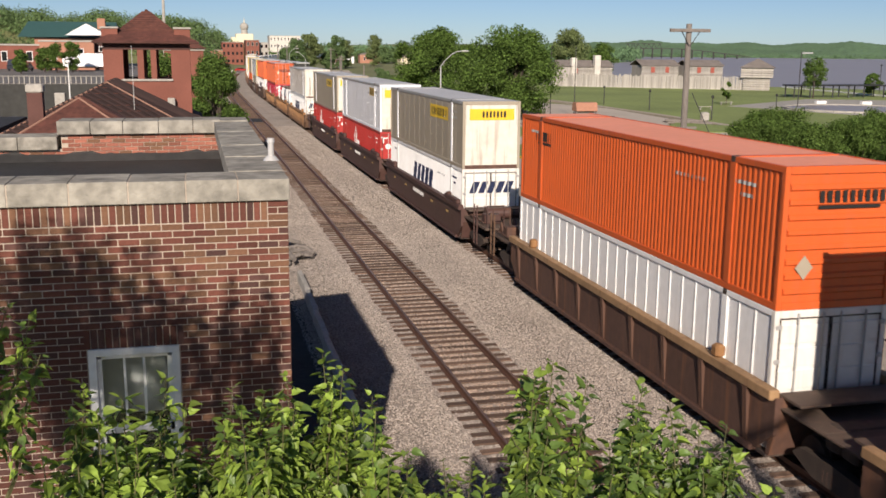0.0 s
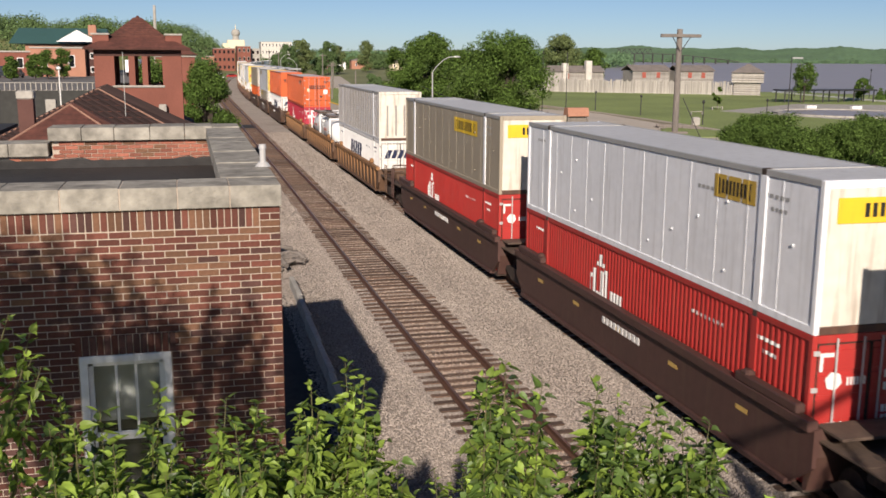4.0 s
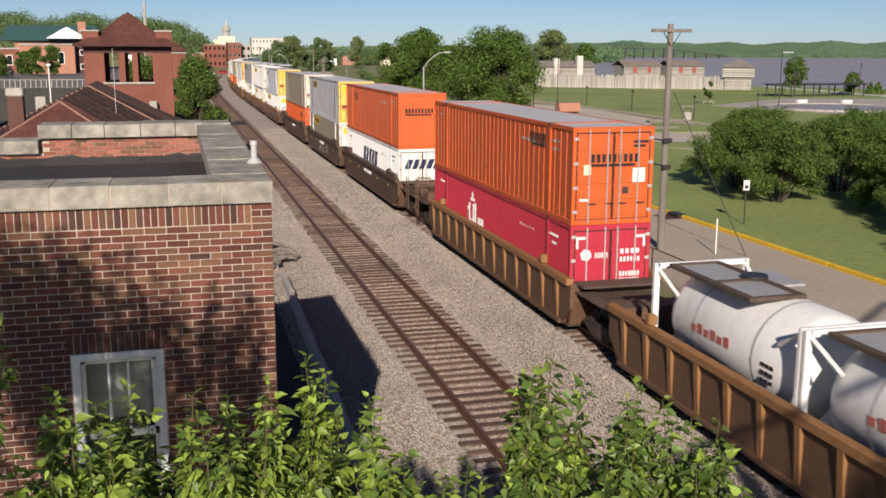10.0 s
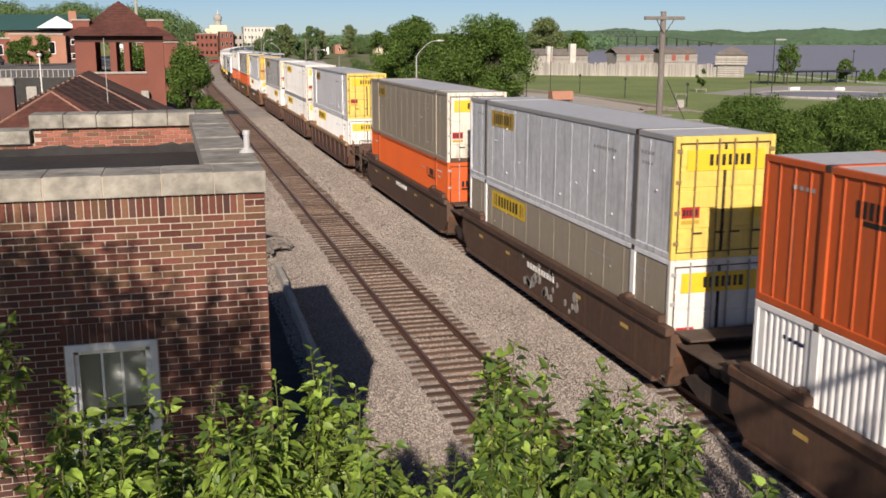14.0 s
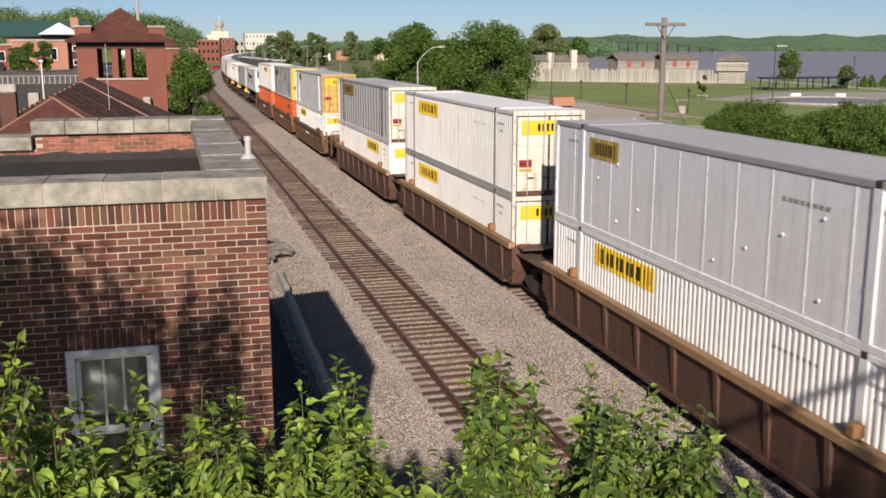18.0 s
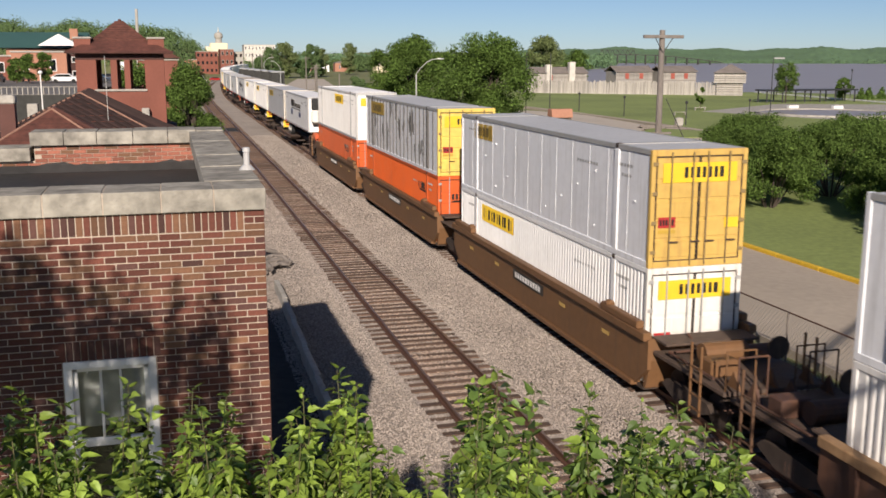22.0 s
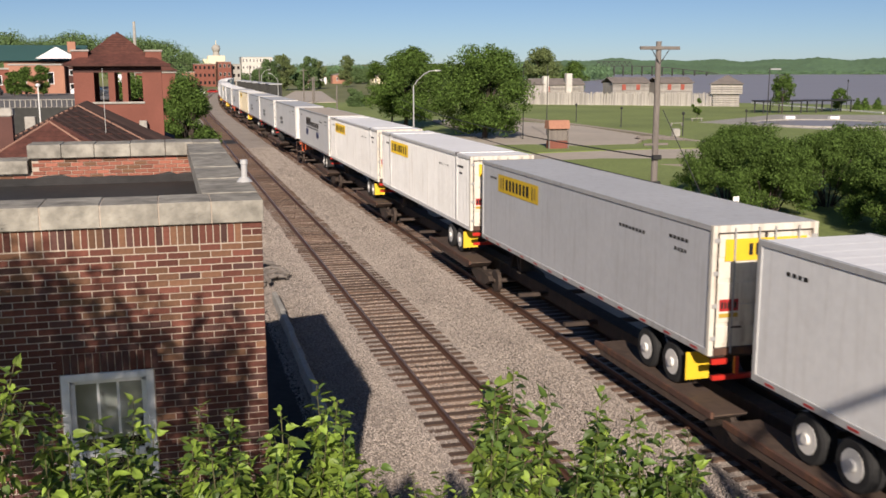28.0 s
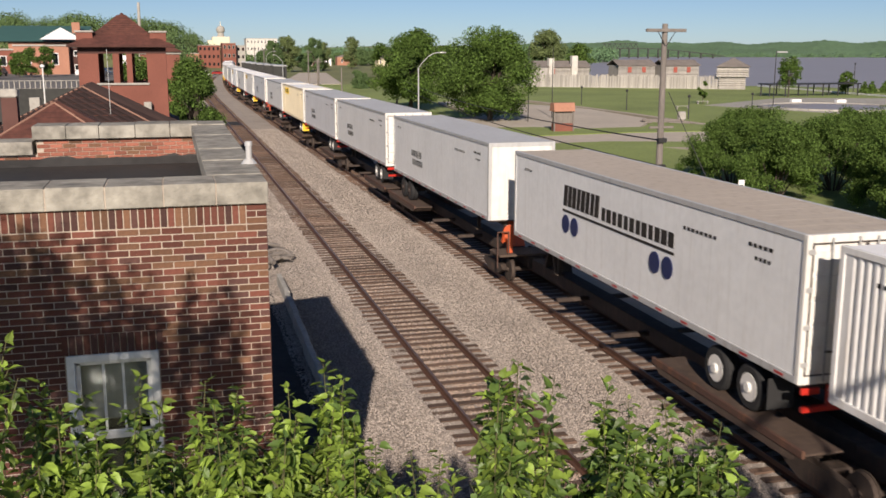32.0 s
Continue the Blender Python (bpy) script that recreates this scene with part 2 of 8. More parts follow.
# Green lightened and blued to carry the haze over the river.
LEAF_BANK = material("haze-tinted far bank leaves", (0.10, 0.18, 0.085), 0.95, 0, 0.3, 0.09, 0.006, 0, island=0.1)
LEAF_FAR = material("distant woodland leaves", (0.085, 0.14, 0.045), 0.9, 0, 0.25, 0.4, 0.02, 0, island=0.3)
WATER = material("river water", (0.29, 0.262, 0.258), 0.4, 0, 0.1, 0.05, 0.004, 0.5, 0.6, stretch=(1, 2.5, 1), spec=0.3)
STEEL_POLE = material("grey lamp steel", (0.5, 0.5, 0.48), 0.45, 0.4, 0.1, 8, 1, 0.05)
DARK_METAL = material("dark painted steel", (0.035, 0.035, 0.035), 0.5, 0.3, 0.1, 8, 1, 0.05)
CABLE = material("black cable", (0.02, 0.02, 0.02), 0.7, bump=0)
GREEN_ROOF = material("green metal roof", (0.05, 0.12, 0.10), 0.5, 0, 0.1, 3, 0.3, 0.05)
CAR_WHITE = material("white car paint", (0.75, 0.75, 0.74), 0.2, 0, 0.03, 3, 0.3, 0)
CAR_DARK = material("dark car paint", (0.03, 0.035, 0.045), 0.2, 0, 0.03, 3, 0.3, 0)
CAR_GREY = material("silver car paint", (0.35, 0.36, 0.37), 0.25, 0.5, 0.03, 3, 0.3, 0)
CAR_RED = material("red car paint", (0.35, 0.03, 0.025), 0.2, 0, 0.03, 3, 0.3, 0)

GLASS = bpy.data.materials.new("window glass")
GLASS.use_nodes = True
gb = GLASS.node_tree.nodes["Principled BSDF"]
gb.inputs["Base Color"].default_value = (0.9, 0.95, 0.95, 1)
gb.inputs["Roughness"].default_value = 0.03
gb.inputs["Transmission Weight"].default_value = 1.0
CAR_GLASS = material("tinted car glass", (0.01, 0.012, 0.014), 0.05, 0, 0.0, bump=0)

# ---------------------------------------------------------------- mesh helpers
class Geo:
    """Collects the vertices and faces of one mesh."""

    def __init__(self):
        self.v, self.f, self.flat = [], [], True

    def face(self, *pts):
        i = len(self.v)
        self.v += [tuple(p) for p in pts]
        self.f.append(tuple(range(i, i + len(pts))))
        return self

    def box(self, x0, x1, y0, y1, z0, z1):
        i = len(self.v)
        self.v += [(x, y, z) for z in (z0, z1) for x, y in ((x0, y0), (x1, y0), (x1, y1), (x0, y1))]
        self.f += [tuple(i + k for k in q) for q in ((3, 2, 1, 0), (4, 5, 6, 7), (0, 1, 5, 4), (1, 2, 6, 5), (2, 3, 7, 6), (3, 0, 4, 7))]
        return self

    def cbox(self, x0, x1, y0, y1, z0, z1, c=0.01):
        """A box whose edges are chamfered by c."""
        i = len(self.v)
        for z, g in ((z0, c), (z0 + c, 0), (z1 - c, 0), (z1, c)):
            a0, a1, b0, b1 = x0 + g, x1 - g, y0 + g, y1 - g
            self.v += [(a0 + c, b0, z), (a1 - c, b0, z), (a1, b0 + c, z), (a1, b1 - c, z), (a1 - c, b1, z), (a0 + c, b1, z), (a0, b1 - c, z), (a0, b0 + c, z)]
        for r in range(3):
            for k in range(8):
                l = (k + 1) % 8
                self.f.append((i + 8 * r + k, i + 8 * r + l, i + 8 * r + 8 + l, i + 8 * r + 8 + k))
        self.f.append(tuple(i + k for k in range(7, -1, -1)))
        self.f.append(tuple(i + 24 + k for k in range(8)))
        return self

    def cyl(self, p0, p1, r0, r1=None, n=10, caps=True):
        r1 = r0 if r1 is None else r1
        p0, p1 = Vector(p0), Vector(p1)
        d = (p1 - p0).normalized()
        a = d.orthogonal().normalized()
        b = d.cross(a)
        i = len(self.v)
        for p, r in ((p0, r0), (p1, r1)):
            for k in range(n):
                t = 2 * math.pi * k / n
                self.v.append(tuple(p + r * (math.cos(t) * a + math.sin(t) * b)))
        for k in range(n):
            l = (k + 1) % n
            self.f.append((i + k, i + l, i + n + l, i + n + k))
        if caps:
            self.f.append(tuple(i + k for k in range(n - 1, -1, -1)))
            self.f.append(tuple(i + n + k for k in range(n)))
        return self

    def tube(self, pts, r, n=6):
        for k, (a, b) in enumerate(zip(pts, pts[1:])):
            ra, rb = (r, r) if not isinstance(r, (list, tuple)) else (r[k], r[k + 1])
            self.cyl(a, b, ra, rb, n, True)
        return self

    def prism(self, poly, axis, a, b):
        """Extrudes a polygon (in the two other axes, in order) along axis from a to b."""
        def at(p, c):
            return (c, p[0], p[1]) if axis == "x" else (p[0], c, p[1]) if axis == "y" else (p[0], p[1], c)
        i, n = len(self.v), len(poly)
        self.v += [at(p, a) for p in poly] + [at(p, b) for p in poly]
        for k in range(n):
            l = (k + 1) % n
            self.f.append((i + k, i + l, i + n + l, i + n + k))
        self.f.append(tuple(i + k for k in range(n - 1, -1, -1)))
        self.f.append(tuple(i + n + k for k in range(n)))
        return self

    def ball(self, c, rx, ry, rz, n=10, m=6, top=1.0, low=-1.0):
        i = len(self.v)
        for a in range(m + 1):
            s = low + (top - low) * a / m
            s = max(-1, min(1, s))
            r = math.sqrt(max(0.0, 1 - s * s))
            for k in range(n):
                t = 2 * math.pi * k / n
                self.v.append((c[0] + rx * r * math.cos(t), c[1] + ry * r * math.sin(t), c[2] + rz * s))
        for a in range(m):
            for k in range(n):
                l = (k + 1) % n
                self.f.append((i + a * n + k, i + a * n + l, i + a * n + n + l, i + a * n + n + k))
        return self

    def mesh(self, name, mat, smooth=False):
        me = bpy.data.meshes.new(name)
        me.from_pydata(self.v, [], self.f)
        bm = bmesh.new()
        bm.from_mesh(me)
        bmesh.ops.recalc_face_normals(bm, faces=bm.faces)
        bm.to_mesh(me)
        bm.free()
        if mat:
            me.materials.append(mat)
        if smooth:
            me.polygons.foreach_set("use_smooth", [True] * len(me.polygons))
        return me


def part(name, geo, mat, parent=None, label="", smooth=False, at=None, kind=""):
    """One mesh object under a thing or a part. geo: a Geo, or a mesh that is shared."""
    me = geo.mesh(name, mat, smooth) if isinstance(geo, Geo) else geo
    ob = new(name, me)
    if parent:
        ob.parent = parent
    if at is not None:
        ob.matrix_basis = at
    return tagged(ob, label, kind=kind)


def thing(name, label, category, group="", m=None, kind=""):
    ob = new(name)
    ob.empty_display_size = 0.2
    if m is not None:
        ob.matrix_basis = m
    return tagged(ob, label, category, group, kind)


def solid(name, geo, mat, label, category, group="", kind="", smooth=False):
    ob = part(name, geo, mat, None, "", smooth)
    return tagged(ob, label, category, group, kind)


def quads_mesh(name, corners, mat, tri=False):
    """A mesh from an array of n x k x 3 corner points, one face each."""
    n, k = corners.shape[:2]
    me = bpy.data.meshes.new(name)
    me.vertices.add(n * k)
    me.vertices.foreach_set("co", corners.reshape(-1).astype(np.float32))
    me.loops.add(n * k)
    me.loops.foreach_set("vertex_index", np.arange(n * k, dtype=np.int32))
    me.polygons.add(n)
    me.polygons.foreach_set("loop_start", np.arange(0, n * k, k, dtype=np.int32))
    me.materials.append(mat)
    me.update(calc_edges=True)
    return me


def indexed_mesh(name, verts, faces, mat):
    """A mesh from arrays: verts n x 3, faces m x k."""
    me = bpy.data.meshes.new(name)
    me.vertices.add(len(verts))
    me.vertices.foreach_set("co", np.asarray(verts, np.float32).reshape(-1))
    m, k = faces.shape
    me.loops.add(m * k)
    me.loops.foreach_set("vertex_index", faces.astype(np.int32).reshape(-1))
    me.polygons.add(m)
    me.polygons.foreach_set("loop_start", np.arange(0, m * k, k, dtype=np.int32))
    me.materials.append(mat)
    me.update(calc_edges=True)
    return me


# ---------------------------------------------------------------- the line of the tracks
NEAR_X, MAIN_X = 6.94, 12.38      # centre lines of the empty track and of the train's track
BEND_Y, BEND_R = 172.7, 2000.0     # the line is straight up to here, then bends to the right


def along(s, x):
    """Place and heading (degrees) of the point s metres along a track whose straight part runs at x."""
    if s <= BEND_Y:
        return x, s, 0.0
    r = BEND_R - (x - MAIN_X)
    a = (s - BEND_Y) / BEND_R
    return x + r * (1 - math.cos(a)), BEND_Y + r * math.sin(a), -math.degrees(a)


def passed(t):
    """Metres that the train has come forward since the start."""
    k = t / 16.0
    return 181.46 * k - 8.87 * k ** 2 + 33.51 * k ** 3 - 17.547 * k ** 4 + 2.941 * k ** 5

# ---------------------------------------------------------------- land and water
def smooth_step(a, b, x):
    t = np.clip((x - a) / (b - a), 0, 1)
    return t * t * (3 - 2 * t)


def shore(x, y):
    """Metres past the river's near bank; negative on land."""
    az = np.degrees(np.arctan2(x, y))
    return (57 * x + 90 * y) / 106.5 - 285 - np.maximum(0, 23.0 - az) * 90 - np.maximum(0, az - 95) * 60


def land_height(x, y):
    d = np.hypot(x, y)
    near = shore(x, y)
    h = np.full_like(x, -0.62) - 0.5 * smooth_step(30, 120, x)
    az = np.degrees(np.arctan2(x, y))
    wob = 0.5 + 0.5 * np.sin(az * 0.9 + 0.8) * np.cos(az * 0.37) + 0.25 * np.sin(az * 2.3)
    h = np.where(near > -8, h - 6.5 * smooth_step(-8, 14, near), h)
    over = smooth_step(1560, 1640, near)
    h = h + over * 6.5
    h = h + smooth_step(1650, 2150, near) * (20 + 7 * wob)
    # wooded bluff behind the town, falling towards the tracks
    rise = np.interp(az, [0.8, 1.6], [430, 565])
    town = smooth_step(rise, rise + 110, d) * np.interp(az, [-1.5, 0.9, 2.7, 5.0], [1.0, 0.66, 0.42, 0.0]) * smooth_step(-95, -55, az)
    h = h + town * (18.0 + 3.5 * wob) * np.where(near > -40, 0, 1)
    return h


radii = np.concatenate([np.array([0.01, 4, 8, 12, 16, 20, 25, 30]), np.linspace(36, 320, 58), np.geomspace(335, 4200, 44)])
n_az = 288
ang = np.linspace(0, 2 * np.pi, n_az, endpoint=False)
rr, aa = np.meshgrid(radii, ang, indexing="ij")
gx, gy = rr * np.sin(aa), rr * np.cos(aa)
gz = land_height(gx, gy)
verts = np.stack([gx, gy, gz], -1).reshape(-1, 3)
ii, jj = np.meshgrid(np.arange(len(radii) - 1), np.arange(n_az), indexing="ij")
j2 = (jj + 1) % n_az
faces = np.stack([ii * n_az + jj, (ii + 1) * n_az + jj, (ii + 1) * n_az + j2, ii * n_az + j2], -1).reshape(-1, 4)
ground = new("ground", indexed_mesh("ground", verts, faces, LAND))
ground.data.polygons.foreach_set("use_smooth", [True] * len(ground.data.polygons))
tagged(ground, "grassy riverside land with wooded hills beyond", "ground", kind="structure")
water = solid("water", Geo().face((-300, 150, -2.4), (3500, -900, -2.4), (3500, 3900, -2.4), (-300, 3900, -2.4)), WATER,
              "broad grey-blue river with small ripples", "river", kind="structure")


def slab(name, pts, z0, z1, mat, label, category):
    return solid(name, Geo().prism(pts, "z", z0, z1), mat, label, category, kind="structure")


# street between the railway and the park, with its yellow kerb, drives and car parks
slab("road", [(17.6, -60), (25.3, -60), (25.3, 215), (17.6, 215)], -0.7, -0.36, CONCRETE_ROAD, "pale worn concrete street beside the railway", "street")
kerb = thing("kerb", "yellow-painted concrete kerb along the street", "kerb", kind="structure")
yy = -20.0
while yy < 200:
    if not 93 < yy < 98:
        part("kerb_stone", Geo().cbox(25.3, 25.52, yy + 0.01, yy + 2.99, -0.7, -0.2, 0.025), KERB_YELLOW, kerb)
    yy += 3
drain = thing("storm_drain", "rusty iron kerb inlet and plate of a storm drain", "drain")
part("throat", Geo().cbox(25.1, 25.6, 46.2, 47.4, -0.35, -0.17, 0.03), DARK_METAL, drain)
part("plate", Geo().cbox(24.3, 25.28, 46.0, 47.5, -0.38, -0.345, 0.01), WELL_RUST, drain)
slab("verge", [(25.52, -60), (75, -60), (75, 84), (50, 84.5), (40, 87.5), (25.52, 86)], -0.75, -0.27, GRASS, "mown green grass beside the street", "grass")
slab("drive", [(25.4, 86.4), (40, 88), (50, 85), (75, 84.5), (75, 94.5), (57, 96.2), (47, 96.7), (35, 95), (25.4, 95)], -0.75, -0.34, PARKING, "pale concrete drive into the park", "drive")
slab("verge_middle", [(25.6, 95.5), (35, 95.5), (47, 97.2), (57, 96.8), (60.8, 96.6), (60.8, 105), (57, 110.8), (52, 103.8), (44, 103.3), (40, 106.8), (25.6, 107.4)], -0.75, -0.3, GRASS, "narrow strip of mown grass", "grass")
slab("car_park", [(26, 108), (40, 107.5), (44, 104), (52, 104.5), (56.5, 111.5), (59.4, 117.6), (60.6, 139), (57.5, 152), (50, 165), (44, 165), (40, 128), (26, 116)], -0.75, -0.35, PARKING, "empty worn car park in the park", "car park")
slab("pavement", [(61.0, 95.6), (62.2, 95.6), (63.2, 127.4), (62.9, 146), (62, 165), (60.5, 178), (59.4, 178), (60.9, 165), (61.8, 146), (62.1, 127.4)], -1.0, -0.42, CONCRETE_ROAD, "pale concrete footpath along the lawn", "path")
slab("lawn", [(62.5, 95), (76, 84), (150, 60), (200, 120), (150, 222), (120, 232), (70, 262), (26, 262), (26, 116.8), (39.6, 128.6), (43.6, 165.5), (50.4, 165.5), (58, 152.5), (59.2, 178.5), (61, 178.5), (62.3, 165), (63.2, 146), (63.5, 127.4)], -1.6, -0.5, GRASS, "wide mown lawn of the riverside park", "grass")
slab("path", [(42.6, 80.5), (45.5, 79.6), (47.5, 76), (44.5, 76)], -0.7, -0.25, CONCRETE_ROAD, "short pale concrete path in the grass", "path")

# ---------------------------------------------------------------- railway
def swept(profile, x, s0, s1, step_far=6.0):
    """Sweeps a cross-section (x, z) along a track."""
    stations = [s0] + [s for s in np.arange(BEND_Y, s1, step_far)] + [s1]
    g = Geo()
    n = len(profile)
    for s in stations:
        px, py, h = along(s, x)
        c, d = math.cos(radians(h)), math.sin(radians(h))
        g.v += [(px + a * c, py + a * d, b) for a, b in profile]
    for k in range(len(stations) - 1):
        for j in range(n):
            l = (j + 1) % n
            g.f.append((k * n + j, k * n + l, (k + 1) * n + l, (k + 1) * n + j))
    g.f.append(tuple(range(n)))
    g.f.append(tuple(range((len(stations) - 1) * n, len(stations) * n)))
    return g


bed = swept([(-4.35, -0.75), (-3.3, -0.42), (-2.2, -0.25), (-1.5, -0.215), (1.5, -0.215), (2.6, -0.27), (3.9, -0.215), (7.0, -0.215), (8.1, -0.3), (9.6, -0.66), (9.6, -1.0), (-4.35, -1.0)],
            NEAR_X, -60, 460)
ballast = solid("ballast", bed, BALLAST, "grey-pink crushed stone ballast under the tracks", "ballast", kind="structure")

RAIL_SECTION = [(-0.07, -0.17), (0.07, -0.17), (0.07, -0.155), (0.012, -0.13), (0.012, -0.045), (0.036, -0.035), (0.036, -0.006), (-0.036, -0.006), (-0.036, -0.035), (-0.012, -0.045), (-0.012, -0.13), (-0.07, -0.155)]
HEAD_SECTION = [(-0.034, -0.0058), (0.034, -0.0058), (0.03, 0.0), (-0.03, 0.0)]
tie_mesh = Geo().cbox(-1.3, 1.3, -0.115, 0.115, -0.33, -0.165, 0.015).mesh("sleeper", TIE)
plate_mesh = None
for centre, label, s_parts in ((NEAR_X, "empty railway track with rusty rails on worn timber sleepers", (12.0, 150.0)),
                               (MAIN_X, "railway track with worn timber sleepers under a freight train", (12.0, 90.0))):
    track = thing("railway_track", label, "railway track", "parallel railway tracks")
    for side in (-0.7525, 0.7525):
        rail = part("rail", swept([(a + side, b) for a, b in RAIL_SECTION], centre, -60, 460), RAIL, track)
        part("rail_head", swept([(a + side, b) for a, b in HEAD_SECTION], centre, -60, 460), RAIL_TOP, rail, "worn rail head")
    rest = Geo()
    s = -20.0
    rng = random.Random(int(centre * 10))
    while s < 330:
        s += 0.5 + rng.uniform(-0.03, 0.03)
        px, py, h = along(s, centre)
        m = pose(px + rng.uniform(-0.06, 0.06), py, -0.002 - rng.random() * 0.03, 0, rng.uniform(-0.6, 0.6), h + rng.uniform(-1.6, 1.6))
        if s_parts[0] < s < s_parts[1]:
            part("sleeper", tie_mesh, None, track, at=m)
        else:
            a = len(rest.v)
            rest.box(-1.3, 1.3, -0.115, 0.115, -0.3, -0.165)
            for k in range(a, a + 8):
                rest.v[k] = tuple(m @ Vector(rest.v[k]))
    part("sleeper_rest", rest, TIE, track, kind="stuff")


def stones(name, label, x0, x1, y0, y1, n, size, seed, z=-0.208, mat=None, skip=True):
    """Loose ballast stones: skewed octahedra, lying half sunk."""
    r = np.random.RandomState(seed)
    c = np.stack([r.uniform(x0, x1, n), y0 + (y1 - y0) * r.random_sample(n) ** 1.35, np.full(n, z)], -1)
    for centre in (NEAR_X, MAIN_X):
        off = np.abs(c[:, 0] - centre)
        c[:, 2] -= np.where(off < 1.36, 0.012, 0.0)
    if skip:
        c[np.abs(c[:, 0] - NEAR_X) < 0.72, 2] -= 0.3
    left = NEAR_X - c[:, 0]
    c[:, 2] -= np.clip((left - 2.2) / 1.1, 0, 1) * 0.17 + np.clip((left - 3.3) / 1.05, 0, 1) * 0.3
    base = np.array([[1, 0, 0], [0, 1, 0], [-1, 0, 0], [0, -1, 0], [0, 0, 1], [0, 0, -1]], float)
    s = size * (0.5 + r.random_sample((n, 6, 1)))
    v = base[None] * s
    t = r.uniform(0, 2 * np.pi, n)
    p = r.uniform(-0.6, 0.6, n)
    rz = np.stack([np.stack([np.cos(t), -np.sin(t), 0 * t], -1), np.stack([np.sin(t), np.cos(t), 0 * t], -1), np.stack([0 * t, 0 * t, 1 + 0 * t], -1)], 1)
    rx = np.stack([np.stack([1 + 0 * p, 0 * p, 0 * p], -1), np.stack([0 * p, np.cos(p), -np.sin(p)], -1), np.stack([0 * p, np.sin(p), np.cos(p)], -1)], 1)
    v = np.einsum("nij,njk,nlk->nli", rz, rx, v)
    v[:, :, 2] *= 0.75
    v += c[:, None]
    f = np.array([[0, 1, 4], [1, 2, 4], [2, 3, 4], [3, 0, 4], [1, 0, 5], [2, 1, 5], [3, 2, 5], [0, 3, 5]])
    faces = (f[None] + 6 * np.arange(n)[:, None, None]).reshape(-1, 3)
    ob = new(name, indexed_mesh(name, v.reshape(-1, 3), faces, mat or STONE))
    return tagged(ob, label, "gravel", kind="stuff")


stones("ballast_stones", "loose crushed ballast stones, grey and pinkish", 2.7, 11.6, 13, 48, 105000, 0.032, 3)
stones("ballast_stones", "brown dusty ballast stones between the rails", 6.22, 7.66, 13, 75, 26000, 0.03, 5, z=-0.2, mat=STONE_BROWN, skip=False)
stones("ballast_stones", "loose crushed ballast stones further down the line", 2.9, 11.8, 48, 110, 34000, 0.045, 4)

# ---------------------------------------------------------------- the train
BOX_L, BOX_W, BOX_H = 16.15, 2.59, 2.9
HW = BOX_W / 2
MOVING = []                       # (thing, metres along the train of its middle, height above the rails)
CACHE = {}


def shared(key, build, mat, smooth=False):
    """A mesh that alike parts share."""
    k = (key, mat.name)
    if k not in CACHE:
        CACHE[k] = build().mesh(key if isinstance(key, str) else key[0], mat, smooth)
    return CACHE[k]


def side_profile(kind, length):
    """Outline of a side wall seen from above: (y, depth outwards) pairs from the near end to the far end."""
    a, b = -length / 2 + 0.12, length / 2 - 0.12
    pts = [(a, 0.0)]
    if kind == "corrugated":
        pitch, w, deep = 0.198, 0.055, -0.028
        n = int((b - a - 0.1) / pitch)
        for k in range(n):
            y = a + 0.05 + k * pitch
            if abs(abs(y + pitch / 2) - 6.1) < 0.2:
                continue
            pts += [(y + w, 0.0), (y + w + 0.04, deep), (y + pitch - 0.04 - 0.015, deep), (y + pitch - 0.015, 0.0)]
    elif kind in ("ribbed", "wide_ribbed"):  # broad flat sheets between narrow proud ribs
        pitch = 0.47 if kind == "ribbed" else 0.64
        n = int((b - a) / pitch)
        for k in range(n):
            y = a + 0.05 + k * pitch
            pts += [(y, -0.016), (y + pitch - 0.07, -0.016), (y + pitch - 0.065, 0.002), (y + pitch - 0.03, 0.002), (y + pitch - 0.02, -0.016)]
    elif kind == "posts":         # smooth sheets between broad posts
        pts += [(0, -0.022)]
    elif kind == "grooves":       # flush sheets with narrow dark joints
        pitch = 0.8
        n = int((b - a) / pitch)
        for k in range(n):
            y = a + 0.02 + k * pitch
            pts += [(y + pitch - 0.075, -0.004), (y + pitch - 0.07, -0.06), (y + pitch - 0.02, -0.06), (y + pitch - 0.015, -0.004)]
    elif kind == "plate":         # riveted sheets with shallow seams
        pitch = 1.22
        n = int((b - a) / pitch)
        for k in range(n):
            y = a + 0.05 + k * pitch
            pts += [(y, -0.006), (y + pitch - 0.09, -0.006), (y + pitch - 0.085, 0.0), (y + pitch - 0.015, 0.0), (y + pitch - 0.01, -0.006)]
    else:                         # smooth
        pts += [(0, -0.005)]
    pts.append((b, 0.0))
    out = []
    for p in pts:
        if not out or p[0] > out[-1][0] + 1e-4:
            out.append(p)
    return out


def wall_strip(profile, x, sign, y0, y1, z0, z1, lift=0.0, lean=0.0, steps=1):
    """A strip of the side wall between y0 and y1 and z0 and z1, lifted off it; lean shifts its top along the wall."""
    g = Geo()
    ys = [p[0] for p in profile]
    ds = [p[1] for p in profile]
    for s in range(steps):
        za, zb = z0 + (z1 - z0) * s / steps, z0 + (z1 - z0) * (s + 1) / steps
        off = lean * (s + 0.5) / steps
        a, b = y0 + off, y1 + off
        cut = [a] + [y for y in ys if a < y < b] + [b]
        dep = np.interp(cut, ys, ds) + lift
        for k in range(len(cut) - 1):
            g.face((x + sign * dep[k], cut[k], za), (x + sign * dep[k + 1], cut[k + 1], za), (x + sign * dep[k + 1], cut[k + 1], zb), (x + sign * dep[k], cut[k], zb))
    return g


